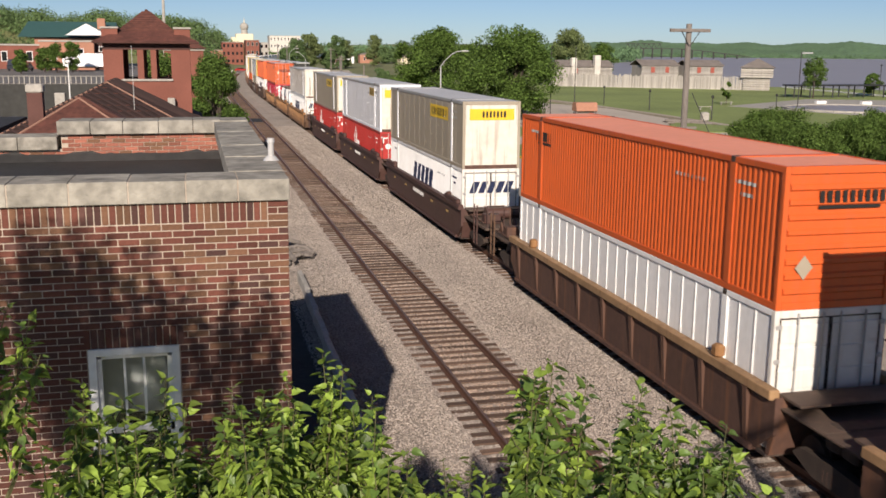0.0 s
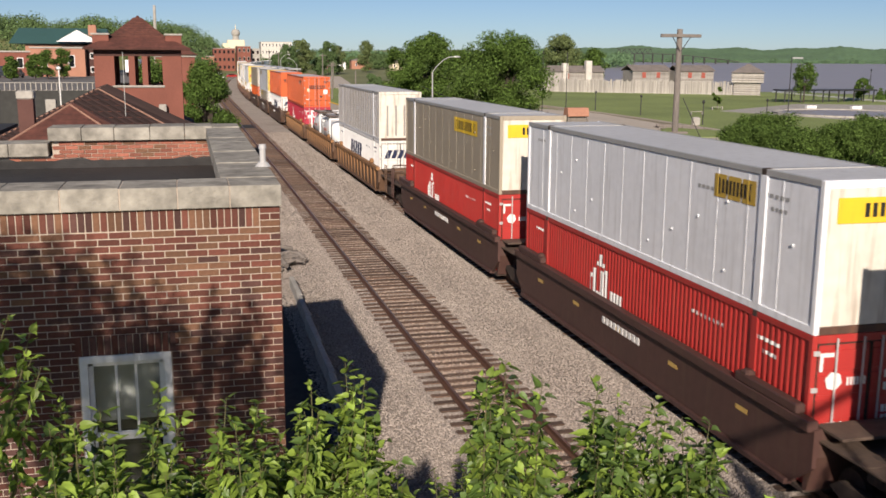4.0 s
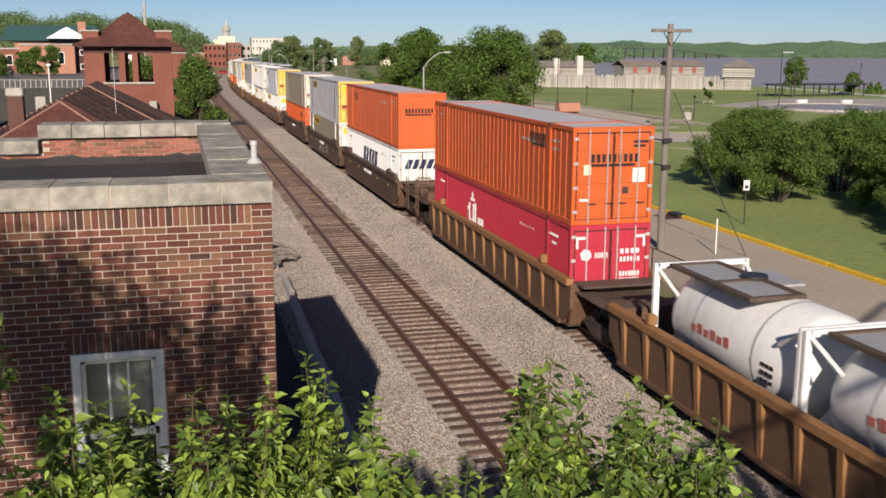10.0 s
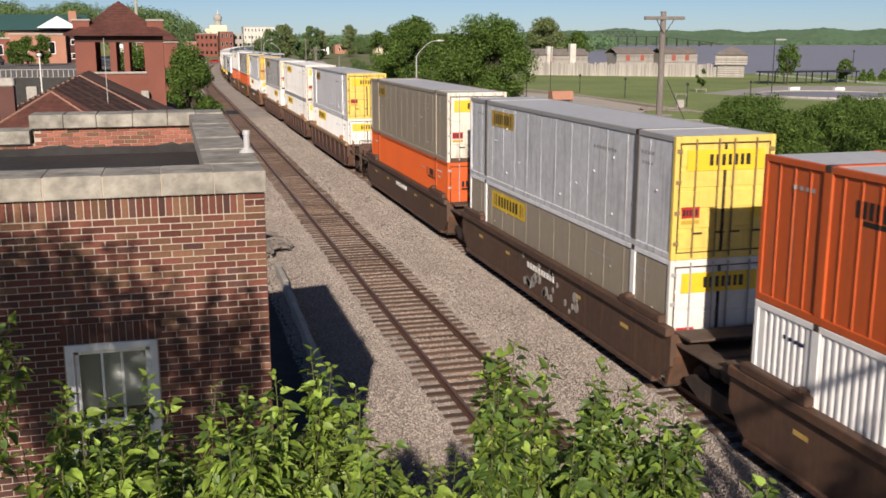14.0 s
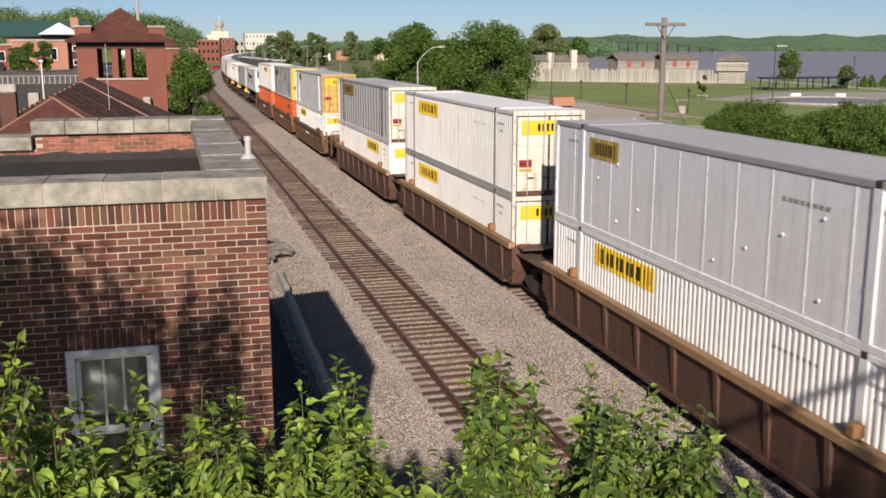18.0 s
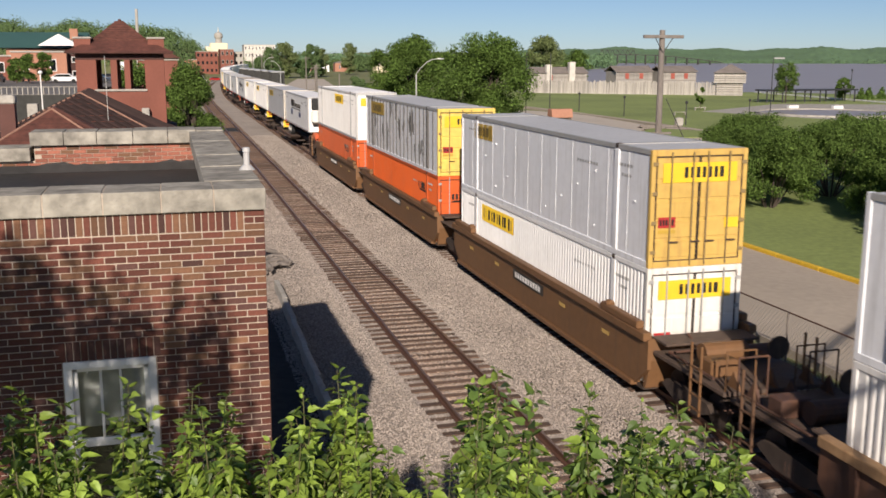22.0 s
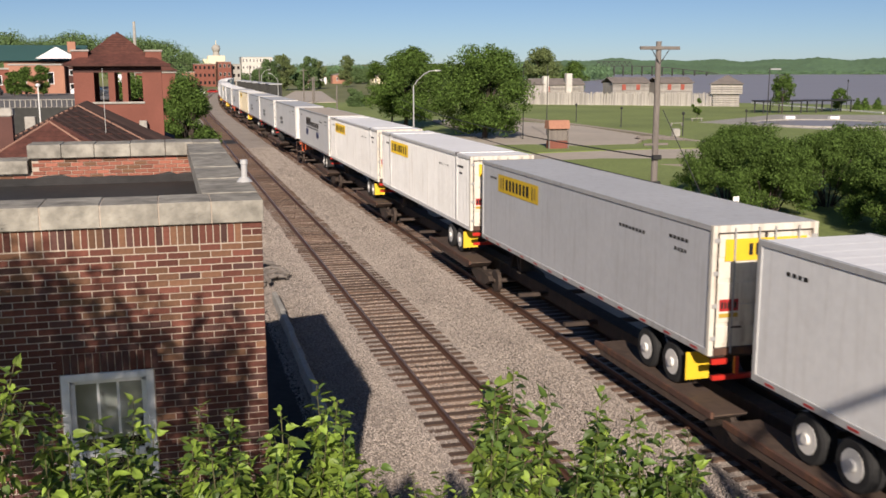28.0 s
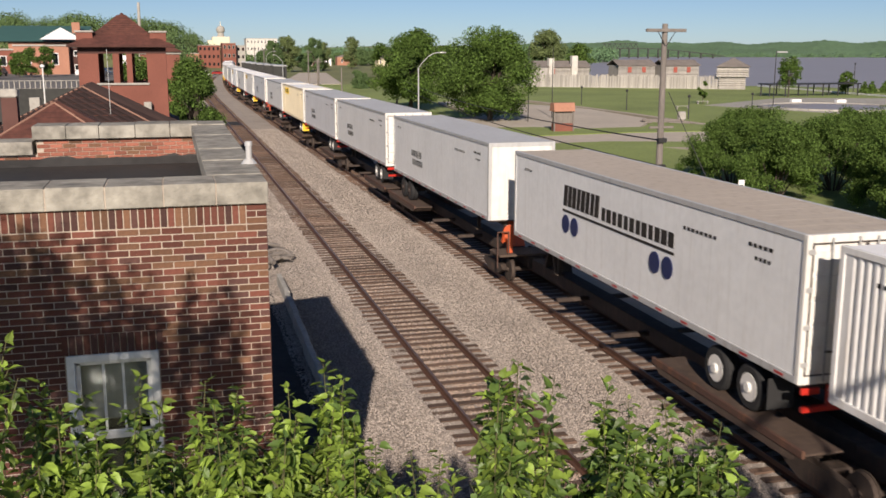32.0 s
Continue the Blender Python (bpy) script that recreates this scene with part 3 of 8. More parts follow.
def merge(*geos):
    g = Geo()
    for o in geos:
        i = len(g.v)
        g.v += o.v
        g.f += [tuple(i + k for k in f) for f in o.f]
    return g


def box_shell(t, kind, mat, roof_mat, end_kind, end_mat, length=BOX_L, height=BOX_H, frame_mat=None, post_mat=None, roof_rim=None):
    """Walls, roof, frame and near end of a container body under t, standing on z = 0."""
    fm = frame_mat or mat
    h = length / 2
    prof = side_profile(kind, length)
    for sign, nm in ((-1, "side_wall"), (1, "side_wall")):
        part(nm, shared((nm, kind, length, height, sign), lambda: wall_strip(prof, sign * (HW - 0.025), sign, prof[0][0], prof[-1][0], 0.14, height - 0.1), mat), mat, t)
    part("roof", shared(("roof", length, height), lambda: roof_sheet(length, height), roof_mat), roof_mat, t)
    if length > 15 and kind != "smooth":
        for e in (-1, 1):
            part("roof_seam", shared(("roof_seam", height, e), lambda: Geo().cbox(-HW + 0.09, HW - 0.09, e * 6.1 - 0.09, e * 6.1 + 0.09, height - 0.02, height + 0.008, 0.006), roof_rim or fm), None, t)
    part("floor", shared(("floor", length), lambda: Geo().box(-HW + 0.04, HW - 0.04, -h + 0.05, h - 0.05, 0.05, 0.14), UNDER), UNDER, t)
    part("far_end_wall", shared(("far_end_wall", length, height), lambda: Geo().box(-HW + 0.1, HW - 0.1, h - 0.09, h - 0.04, 0.14, height - 0.1), end_mat), end_mat, t)
    for sign in (-1, 1):
        part("bottom_rail", shared(("bottom_rail", length, sign), lambda: Geo().cbox(min(sign * HW, sign * (HW - 0.1)), max(sign * HW, sign * (HW - 0.1)), -h + 0.1, h - 0.1, 0.0, 0.155, 0.012), fm), fm, t)
        rm = roof_rim or fm
        part("top_rail", shared(("top_rail", length, height, sign), lambda: Geo().cbox(min(sign * HW, sign * (HW - 0.09)), max(sign * HW, sign * (HW - 0.09)), -h + 0.1, h - 0.1, height - 0.13, height, 0.012), rm), rm, t)
        for e in (-1, 1):
            ya, yb = sorted((e * h, e * (h - 0.14)))
            part("corner_post", shared(("corner_post", length, height, sign, e), lambda: Geo().cbox(min(sign * HW, sign * (HW - 0.12)), max(sign * HW, sign * (HW - 0.12)), ya, yb, 0.0, height, 0.015), fm if e > 0 or end_kind == "plain" else end_mat), None, t)
        if length > 15 and kind != "smooth":
            for e in (-1, 1):
                pm = post_mat or fm
                post = part("side_post", shared(("side_post", height, sign, e), lambda: Geo().cbox(min(sign * (HW + 0.004), sign * (HW - 0.07)), max(sign * (HW + 0.004), sign * (HW - 0.07)), e * 6.1 - 0.12, e * 6.1 + 0.12, 0.15, height - 0.12, 0.01), pm), None, t)
                part("lifting_casting", shared(("lifting_casting", height, sign, e), lambda: Geo().cbox(min(sign * (HW + 0.006), sign * (HW - 0.16)), max(sign * (HW + 0.006), sign * (HW - 0.16)), e * 6.1 - 0.09, e * 6.1 + 0.09, height - 0.13, height + 0.012, 0.015), UNDER), None, post, "dark steel lifting casting")
    sill_mat = WELL_RUST if end_mat is DOOR_RUSTY else end_mat
    bar_mat = STEEL_GRAY if end_mat in (RED, CRIMSON) else BAR_OCHRE if end_mat in (YELLOW, YELLOW_DIRTY) else GRAY_DARK
    for z, nm in ((0.0, "end_sill"), (height - 0.16, "end_header")):
        part(nm, shared((nm, length, height), lambda: Geo().cbox(-HW + 0.12, HW - 0.12, -h, -h + 0.12, z, z + 0.16, 0.012), sill_mat if z == 0 else fm if end_kind == "plain" else end_mat), None, t)
    if end_kind == "doors":
        for sign in (-1, 1):
            x0, x1 = sorted((sign * 0.012, sign * (HW - 0.13)))
            door = part("door", shared(("door", length, height, sign), lambda: door_leaf(x0, x1, -h, height), end_mat), None, t)
            part("door_seal", shared(("door_seal", length, height, sign), lambda: Geo().box(x0, x0 + 0.018, -h + 0.004, -h + 0.03, 0.17, height - 0.17).box(x1 - 0.018, x1, -h + 0.004, -h + 0.03, 0.17, height - 0.17).box(x0, x1, -h + 0.004, -h + 0.03, 0.165, 0.185).box(x0, x1, -h + 0.004, -h + 0.03, height - 0.185, height - 0.165), UNDER), None, door, "dark rubber door seal")
            for x in (sign * 0.2, sign * 0.78):
                bar = part("locking_bar", shared(("locking_bar", length, height, x), lambda: Geo().cyl((x, -h - 0.035, 0.06), (x, -h - 0.035, height - 0.06), 0.022, n=7), bar_mat), None, door, "grimy steel locking bar")
                part("bar_handle", shared(("bar_handle", length, x), lambda: Geo().cbox(x - 0.02, x + 0.24, -h - 0.06, -h - 0.03, 0.62, 0.66, 0.008), UNDER), None, door)
            for k in range(4):
                z = 0.35 + k * 0.72
                xx = sign * (HW - 0.1)
                part("hinge", shared(("hinge", length, sign, k), lambda: Geo().cbox(xx - 0.07, xx + 0.07, -h - 0.02, -h + 0.01, z, z + 0.1, 0.008), bar_mat), None, door)
    elif end_kind == "ribs":
        g = Geo().box(-HW + 0.12, HW - 0.12, -h + 0.04, -h + 0.08, 0.16, height - 0.16)
        wall = part("end_wall", g, end_mat, t)
        z = 0.3
        while z < height - 0.35:
            part("end_rib", Geo().prism([(-h + 0.045, z), (-h + 0.0, z + 0.04), (-h + 0.0, z + 0.12), (-h + 0.045, z + 0.16)], "x", -HW + 0.14, HW - 0.14), end_mat, wall)
            z += 0.3
    elif end_kind == "uprights":
        g = Geo().box(-HW + 0.12, HW - 0.12, -h + 0.04, -h + 0.08, 0.16, height - 0.16)
        wall = part("end_wall", g, end_mat, t)
        for k in range(4):
            x = -0.78 + k * 0.52
            part("upright", Geo().cbox(x - 0.05, x + 0.05, -h - 0.002, -h + 0.05, 0.3, 2.1 if k < 3 else 2.5, 0.01), POST_BROWN, wall, "rusty brown upright")
    else:
        part("end_wall", shared(("end_wall", length, height), lambda: Geo().cbox(-HW + 0.12, HW - 0.12, -h + 0.006, -h + 0.08, 0.16, height - 0.16, 0.01), end_mat), None, t)


def door_leaf(x0, x1, y, height):
    """A door leaf, one pressed sheet with five shallow panels."""
    n = 5
    dz = (height - 0.48) / n
    xs = [(x0, 0), (x0 + 0.03, 0), (x0 + 0.042, 1), (x1 - 0.042, 1), (x1 - 0.03, 0), (x1, 0)]
    zs = [(0.17, 0)]
    for k in range(n):
        a, b = 0.24 + k * dz + 0.02, 0.24 + (k + 1) * dz - 0.06
        zs += [(a, 0), (a + 0.014, 1), (b - 0.014, 1), (b, 0)]
    zs.append((height - 0.17, 0))
    g = Geo()
    g.v = [(x, y + (0.008 if ux and uz else 0.034), z) for z, uz in zs for x, ux in xs]
    m = len(xs)
    g.f = [(r * m + c, r * m + c + 1, (r + 1) * m + c + 1, (r + 1) * m + c) for r in range(len(zs) - 1) for c in range(m - 1)]
    return g


def roof_sheet(length, height):
    """A roof sheet pressed with low ribs across."""
    h, top = length / 2 - 0.06, height - 0.016
    line, y = [(-h, top)], -h + 0.3
    while y < h - 0.35:
        line += [(y, top), (y + 0.03, top + 0.004), (y + 0.12, top + 0.004), (y + 0.15, top)]
        y += 0.62
    return Geo().prism([(-h, height - 0.06)] + line + [(h, top), (h, height - 0.06)], "x", -HW + 0.05, HW - 0.05)


def end_plate(t, y, x0, x1, z0, z1, mat, name="sign_panel", label="", lift=0.014):
    return part(name, Geo().box(x0, x1, y - lift, y - lift + 0.01, z0, z1), mat, t, label)


def glyph_bars(place, x0, x1, z0, z1, n, seed, gap=0.25, lean=0.0):
    """Plain bars of the size of letters. place(a, b, z0, z1) draws one."""
    r = random.Random(seed)
    w = (x1 - x0) / n
    for k in range(n):
        a = x0 + k * w
        b = a + w * (1 - gap)
        inset = (b - a) * r.uniform(0.02, 0.16)
        place(a + inset, b - inset * 0.6, z0, z1)


def end_letters(t, y, x0, x1, z0, z1, n, mat, seed, lift=0.024, label="", lean=0.0, name="lettering"):
    """Dark bars in the size of letters on an end wall."""
    g = Geo()

    def bar(a, b, za, zb):
        k = lean * (zb - za)
        o = Geo() if name == "letter_block" else g
        o.prism([(a, za), (b, za), (b + k, zb), (a + k, zb)], "y", y - lift, y - lift + 0.008)
        if name == "letter_block":
            part(name, o, mat, t, label)
    glyph_bars(bar, x0, x1, z0, z1, n, seed, 0.16 if name == "letter_block" else 0.3)
    return None if name == "letter_block" else part(name, g, mat, t, label, kind="stuff")


def side_mark(t, kind, length, y0, y1, z0, z1, mat, name="sign_panel", label="", lift=0.006, lean=0.0, steps=1):
    prof = side_profile(kind, length)
    return part(name, wall_strip(prof, -(HW - 0.025), -1, y0, y1, z0, z1, lift, lean, steps), mat, t, label)


def side_letters(t, kind, length, y0, y1, z0, z1, n, mat, seed, lift=0.009, lean=0.0, name="lettering", label="", gap=0.25):
    """Letter-sized bars along the side wall; they read from the far end towards the near end."""
    prof = side_profile(kind, length)
    geos = []

    def bar(a, b, za, zb):
        q = wall_strip(prof, -(HW - 0.025), -1, -b, -a, za, zb, lift, -lean * (zb - za), 6 if lean else 1)
        if name == "letter_block":
            part(name, q, mat, t, label)
        geos.append(q)
    glyph_bars(bar, -y1, -y0, z0, z1, n, seed, gap)
    return None if name == "letter_block" else part(name, merge(*geos), mat, t, label, kind="stuff")


def haul_sign_side(t, kind, y, z=2.05, length=BOX_L, w=3.5, hgt=0.6, faded=False, pieces=1):
    """The haulier's yellow panel with dark letter bars on the side."""
    m = SIGN_BROWN if faded else SIGN_YELLOW
    up, kind = (0.034, "smooth") if kind == "grooves" else (0.0, kind)   # on battened sides the sign lies over the battens
    pw = w / pieces
    for k in range(pieces):
        side_mark(t, kind, length, y - w / 2 + k * pw + 0.03 * (pieces > 1), y - w / 2 + (k + 1) * pw - 0.03 * (pieces > 1), z, z + hgt, m, label="faded yellow sign" if faded else "yellow sign with dark bars", lift=0.012 + up)
    side_letters(t, kind, length, y - w * 0.3, y + w * 0.3, z + hgt * 0.2, z + hgt * 0.8, 7, BLACK, 5, lift=0.016 + up)
    for e in (-1, 1):
        side_mark(t, kind, length, y + e * w * 0.42 - 0.1, y + e * w * 0.42 + 0.1, z + hgt * 0.2, z + hgt * 0.8, SIGN_BROWN, "sign_corner", lift=0.015 + up)
        side_mark(t, kind, length, y + e * w * 0.36 - 0.04, y + e * w * 0.36 + 0.04, z + hgt * 0.15, z + hgt * 0.85, BLACK, "sign_corner", lift=0.015 + up)


def haul_sign_end(t, y, z=2.1, w=2.0, hgt=0.48, x=0.0, lift=0.014):
    end_plate(t, y, x - w / 2, x + w / 2, z, z + hgt, SIGN_YELLOW, lift=lift, label="yellow sign with dark bars")
    end_letters(t, y, x - w * 0.22, x + w * 0.34, z + hgt * 0.24, z + hgt * 0.78, 7, BLACK, 5, lift + 0.01)


def warning_plates(t, y):
    end_plate(t, y, -1.08, -0.62, 1.0, 1.26, LOGO_RED, "warning_plate", "red warning plate", 0.014)
    end_letters(t, y, -1.05, -0.65, 1.06, 1.2, 5, BLACK, 8, 0.024)
    end_plate(t, y, -1.08, -0.62, 0.86, 0.95, SIGN_BROWN, "warning_plate", "", 0.014)
    end_plate(t, y, 0.72, 1.1, 0.95, 1.2, SIGN_YELLOW, "warning_plate", "", 0.014)


def swoosh_side(t, kind, y, z=1.35, length=BOX_L):
    """Five bold navy slanted letter blocks on the side."""
    side_letters(t, kind, length, y - 2.5, y + 1.9, z - 0.1, z + 0.85, 5, NAVY, 21, lean=0.35, gap=0.16, label="bold slanted navy letter block", name="letter_block")


def swoosh_end(t, y, z=1.85):
    end_letters(t, y, -1.0, 0.92, z, z + 0.5, 5, NAVY, 21, 0.014, "bold slanted navy letter block", 0.4, "letter_block")


def house_logo(t, kind, y, length=BOX_L):
    """A white house-shaped mark with two short lines of letter bars beside it."""
    for a, b, z0, z1 in ((-0.62, -0.5, 0.62, 2.0), (0.5, 0.62, 0.62, 1.75), (-0.36, -0.14, 0.62, 2.05), (0.14, 0.36, 0.62, 2.05), (-0.14, 0.14, 1.2, 1.42), (-0.62, -0.36, 2.0, 2.12), (-0.42, 0.1, 2.16, 2.28), (-0.26, -0.04, 2.28, 2.5), (0.36, 0.62, 1.75, 1.87)):
        side_mark(t, kind, length, y + a, y + b, z0, z1, LOGO_WHITE, "house_mark", lift=0.012)
    side_letters(t, kind, length, y - 1.6, y - 0.8, 1.22, 1.62, 4, LOGO_WHITE, 31)
    side_letters(t, kind, length, y - 2.7, y - 0.8, 0.75, 1.1, 6, LOGO_WHITE, 32)


def small_marks(t, kind, mat, length=BOX_L, height=BOX_H):
    """Short rows of letter bars near both ends of the side."""
    h = length / 2
    for y, z, n, w in ((-h + 1.5, height - 0.55, 5, 0.9), (-h + 1.4, height - 0.8, 4, 0.6), (h - 1.3, height - 0.55, 4, 0.7), (-4.2, 2.2, 8, 1.5)):
        side_letters(t, kind, length, y - w / 2, y + w / 2, z, z + 0.08, n, GRAY_DARK if mat is BLACK and t.name.startswith("shipping") else mat, int(z * 10) + n)


def container(u, level, kind, mat, end_kind, end_mat, label, roof_mat=ROOF_GRAY, marks=(), end_marks=(), post_mat=None, frame_mat=None, mark_mat=BLACK, roof_rim=None):
    """A 53-foot container; u: metres along the train of its near end; level: 0 in the well, 1 on top."""
    t = thing("shipping_container", label, "container", "containers on the train")
    box_shell(t, kind, mat, roof_mat, end_kind, end_mat, frame_mat=frame_mat, post_mat=post_mat, roof_rim=roof_rim)
    y = -BOX_L / 2
    for what, *args in marks:
        what(t, kind, *args)
    for what, *args in end_marks:
        what(t, y, *args)
    if kind in ("corrugated", "ribbed", "plate"):
        small_marks(t, kind, mark_mat)
    if kind == "grooves":
        for k in range(int((BOX_L - 0.24) / 0.8)):
            yy = -BOX_L / 2 + 0.14 + k * 0.8
            if abs(abs(yy + 0.76) - 6.1) > 0.25:
                part("batten", shared("batten", lambda: Geo().cbox(-HW - 0.006, -HW + 0.03, 0.7, 0.81, 0.16, BOX_H - 0.13, 0.008), POST_DARK), None, t, "dark grey side batten", at=pose(0, yy, 0))
    if kind == "posts":
        for k in range(int((BOX_L - 0.24) / 0.66)):
            yy = -BOX_L / 2 + 0.14 + k * 0.66
            if abs(abs(yy + 0.55) - 6.1) > 0.2:
                part("batten", shared("post_batten", lambda: Geo().cbox(-HW - 0.004, -HW + 0.03, 0.49, 0.61, 0.16, BOX_H - 0.13, 0.008), POST_BROWN), None, t, "grey-brown side post", at=pose(0, yy, 0))
    if kind == "plate":
        g = Geo()
        for yy in np.arange(-7.2, 7.3, 1.22):
            for z in (0.55, 1.05, 1.55, 2.05):
                if int(yy * 3 + z * 7) % 5 == 0:
                    g.cyl((-HW - 0.004, yy, z), (-HW + 0.02, yy, z), 0.035, n=6)
        part("riveting", g, mat, t, kind="stuff")
    MOVING.append((t, u + BOX_L / 2, 0.26 + 2.905 * level))
    return t


def dark_logo_side(t, kind, y, z, w=1.5, mat=BLACK):
    side_letters(t, kind, BOX_L, y - w / 2, y + w / 2, z + 0.12, z + 0.42, 9, mat, 41)
    side_mark(t, kind, BOX_L, y - w / 2, y + w / 2 - 0.2, z, z + 0.09, mat, "underline")


def dark_logo_end(t, y, x, z, w=1.55, mat=BLACK):
    end_letters(t, y, x - w / 2, x + w / 2, z + 0.12, z + 0.36, 9, mat, 41, 0.024)
    end_plate(t, y, x - w / 2, x + w / 2 - 0.15, z, z + 0.07, mat, "underline", "", 0.024)


def door_stickers(t, y):
    """Pale notice sheets and worn spots on orange doors."""
    for a, b, z0, z1, m in ((0.62, 1.02, 1.25, 1.68, LOGO_WHITE), (-0.95, -0.72, 1.5, 1.8, CREAM), (0.3, 0.5, 0.92, 1.12, UNDER), (-1.05, -0.75, 0.72, 0.79, GRAY), (0.62, 1.1, 2.42, 2.5, DARK_METAL), (0.62, 1.0, 2.3, 2.37, DARK_METAL)):
        end_plate(t, y, a, b, z0, z1, m, "notice_sheet", "", 0.014)


def diamond_plate(t, y):
    part("placard", Geo().prism([(-0.75, 0.62), (-0.55, 0.87), (-0.75, 1.12), (-0.95, 0.87)], "y", y - 0.02, y - 0.008), BEIGE, t, "pale diamond placard")


def hub_end(t, y):
    for a, b, z0, z1 in ((-1.1, -0.82, 2.48, 2.56), (-1.12, -1.05, 2.2, 2.56), (0.82, 1.1, 2.48, 2.56), (1.05, 1.12, 2.2, 2.56), (-1.05, -0.5, 0.28, 0.36)):
        end_plate(t, y, a, b, z0, z1, LOGO_WHITE, "corner_mark", "", 0.014)
    part("round_mark", Geo().cyl((-0.8, y - 0.02, 2.0), (-0.8, y - 0.006, 2.0), 0.19, n=6), LOGO_WHITE, t)
    end_letters(t, y, -0.52, -0.08, 1.9, 2.06, 6, LOGO_WHITE, 6)
    for z, n in ((2.0, 4), (1.75, 6), (1.3, 7), (1.1, 7)):
        end_letters(t, y, 0.3, 0.98, z, z + 0.15, n, LOGO_WHITE, 7 + n)
    number_text(t, "53'", -0.95, y - 0.02, 0.95, 0.34, LOGO_WHITE)


def number_text(t, text, x, y, z, size, mat):
    """Readable painted lettering on an end wall."""
    cu = bpy.data.curves.new("size_lettering", "FONT")
    cu.body, cu.size, cu.extrude = text, size, 0.003
    tmp = bpy.data.objects.new("tmp", cu)
    scene.collection.objects.link(tmp)
    me = bpy.data.meshes.new_from_object(tmp.evaluated_get(bpy.context.evaluated_depsgraph_get()))
    bpy.data.objects.remove(tmp)
    me.materials.clear()
    me.materials.append(mat)
    part("size_lettering", me, None, t, "painted size lettering", at=pose(x, y, z, 90))


def patches(t, kind, n, mat, seed, length=BOX_L):
    """Bare metal showing through flaked paint."""
    r = random.Random(seed)
    prof = side_profile(kind, length)
    geos = []
    for _ in range(n):
        y, z = r.uniform(-6.0, 6.5), r.choice((r.uniform(0.3, 0.9), r.uniform(1.3, 2.4)))
        size = r.uniform(0.6, 1.4)
        for _ in range(15):
            w, h = r.uniform(0.06, 0.16) * size, r.uniform(0.1, 0.42) * size
            a, b = y + r.gauss(0, 0.1) * size, z + r.gauss(0, 0.22) * size
            geos.append(wall_strip(prof, -(HW - 0.025), -1, a, a + w, max(0.2, b), max(0.25, min(2.75, b + h)), 0.005 + 0.0007 * (len(geos) % 6)))
    part("bare_patch", merge(*geos), mat, t, "flaked paint with bare dark metal", kind="stuff")


def alliance_like(t, kind, length, far=False):
    """A row of dark blue letter bars with a rule under it and two pairs of blue discs."""
    side_letters(t, kind, length, 1.2, 3.75, 1.68, 2.3, 8, BLACK, 51, lean=0.1, gap=0.0)
    side_letters(t, kind, length, -3.1, 1.05, 1.66, 2.02, 12, BLACK, 52, gap=0.1)
    side_mark(t, kind, length, -3.1, 3.75, 1.5, 1.57, BLACK, "rule", lift=0.012)
    for y in (3.5, 2.85, -2.15, -2.8):
        part("disc", Geo().cyl((-HW + 0.02, y, 1.15), (-HW + 0.014 - 0.012, y, 1.15), 0.27, n=20), LOGO_BLUE, t, "blue disc")


# ---- what carries the boxes
def truck(t, y, name="truck"):
    """A two-axle bogie at y."""
    tr = part(name, shared("truck_bolster", lambda: Geo().cbox(-1.0, 1.0, -0.2, 0.2, 0.35, 0.62, 0.03), UNDER), None, t, "grimy cast bogie", at=pose(0, y, 0))
    def frame_side(sign):
        x0, x1 = sorted((sign * 0.93, sign * 1.12))
        return Geo().prism([(-1.15, 0.46), (-0.95, 0.62), (-0.35, 0.66), (0.35, 0.66), (0.95, 0.62), (1.15, 0.46), (0.95, 0.38), (0.45, 0.2), (-0.45, 0.2), (-0.95, 0.38)], "x", x0, x1)
    for sign in (-1, 1):
        part("side_frame", shared(("side_frame", sign), lambda: frame_side(sign), UNDER), None, tr)
        def springs():
            g = Geo()
            for k in (-0.14, 0.0, 0.14):
                g.cyl((sign * 1.07, k, 0.24), (sign * 1.07, k, 0.5), 0.055, n=8)
            return g
        part("spring_set", shared(("spring_set", sign), springs, WELL_RUST), None, tr)
    for e in (-0.89, 0.89):
        def wheelset():
            g = Geo().cyl((-0.9, e, 0.42), (0.9, e, 0.42), 0.08, n=8)
            for s in (-1, 1):
                g.cyl((s * 0.70, e, 0.42), (s * 0.815, e, 0.42), 0.42, 0.415, n=20)
                g.cyl((s * 0.69, e, 0.42), (s * 0.715, e, 0.42), 0.45, 0.45, n=20)
            return g
        part("wheelset", shared(("wheelset", e), wheelset, UNDER, False), None, tr)


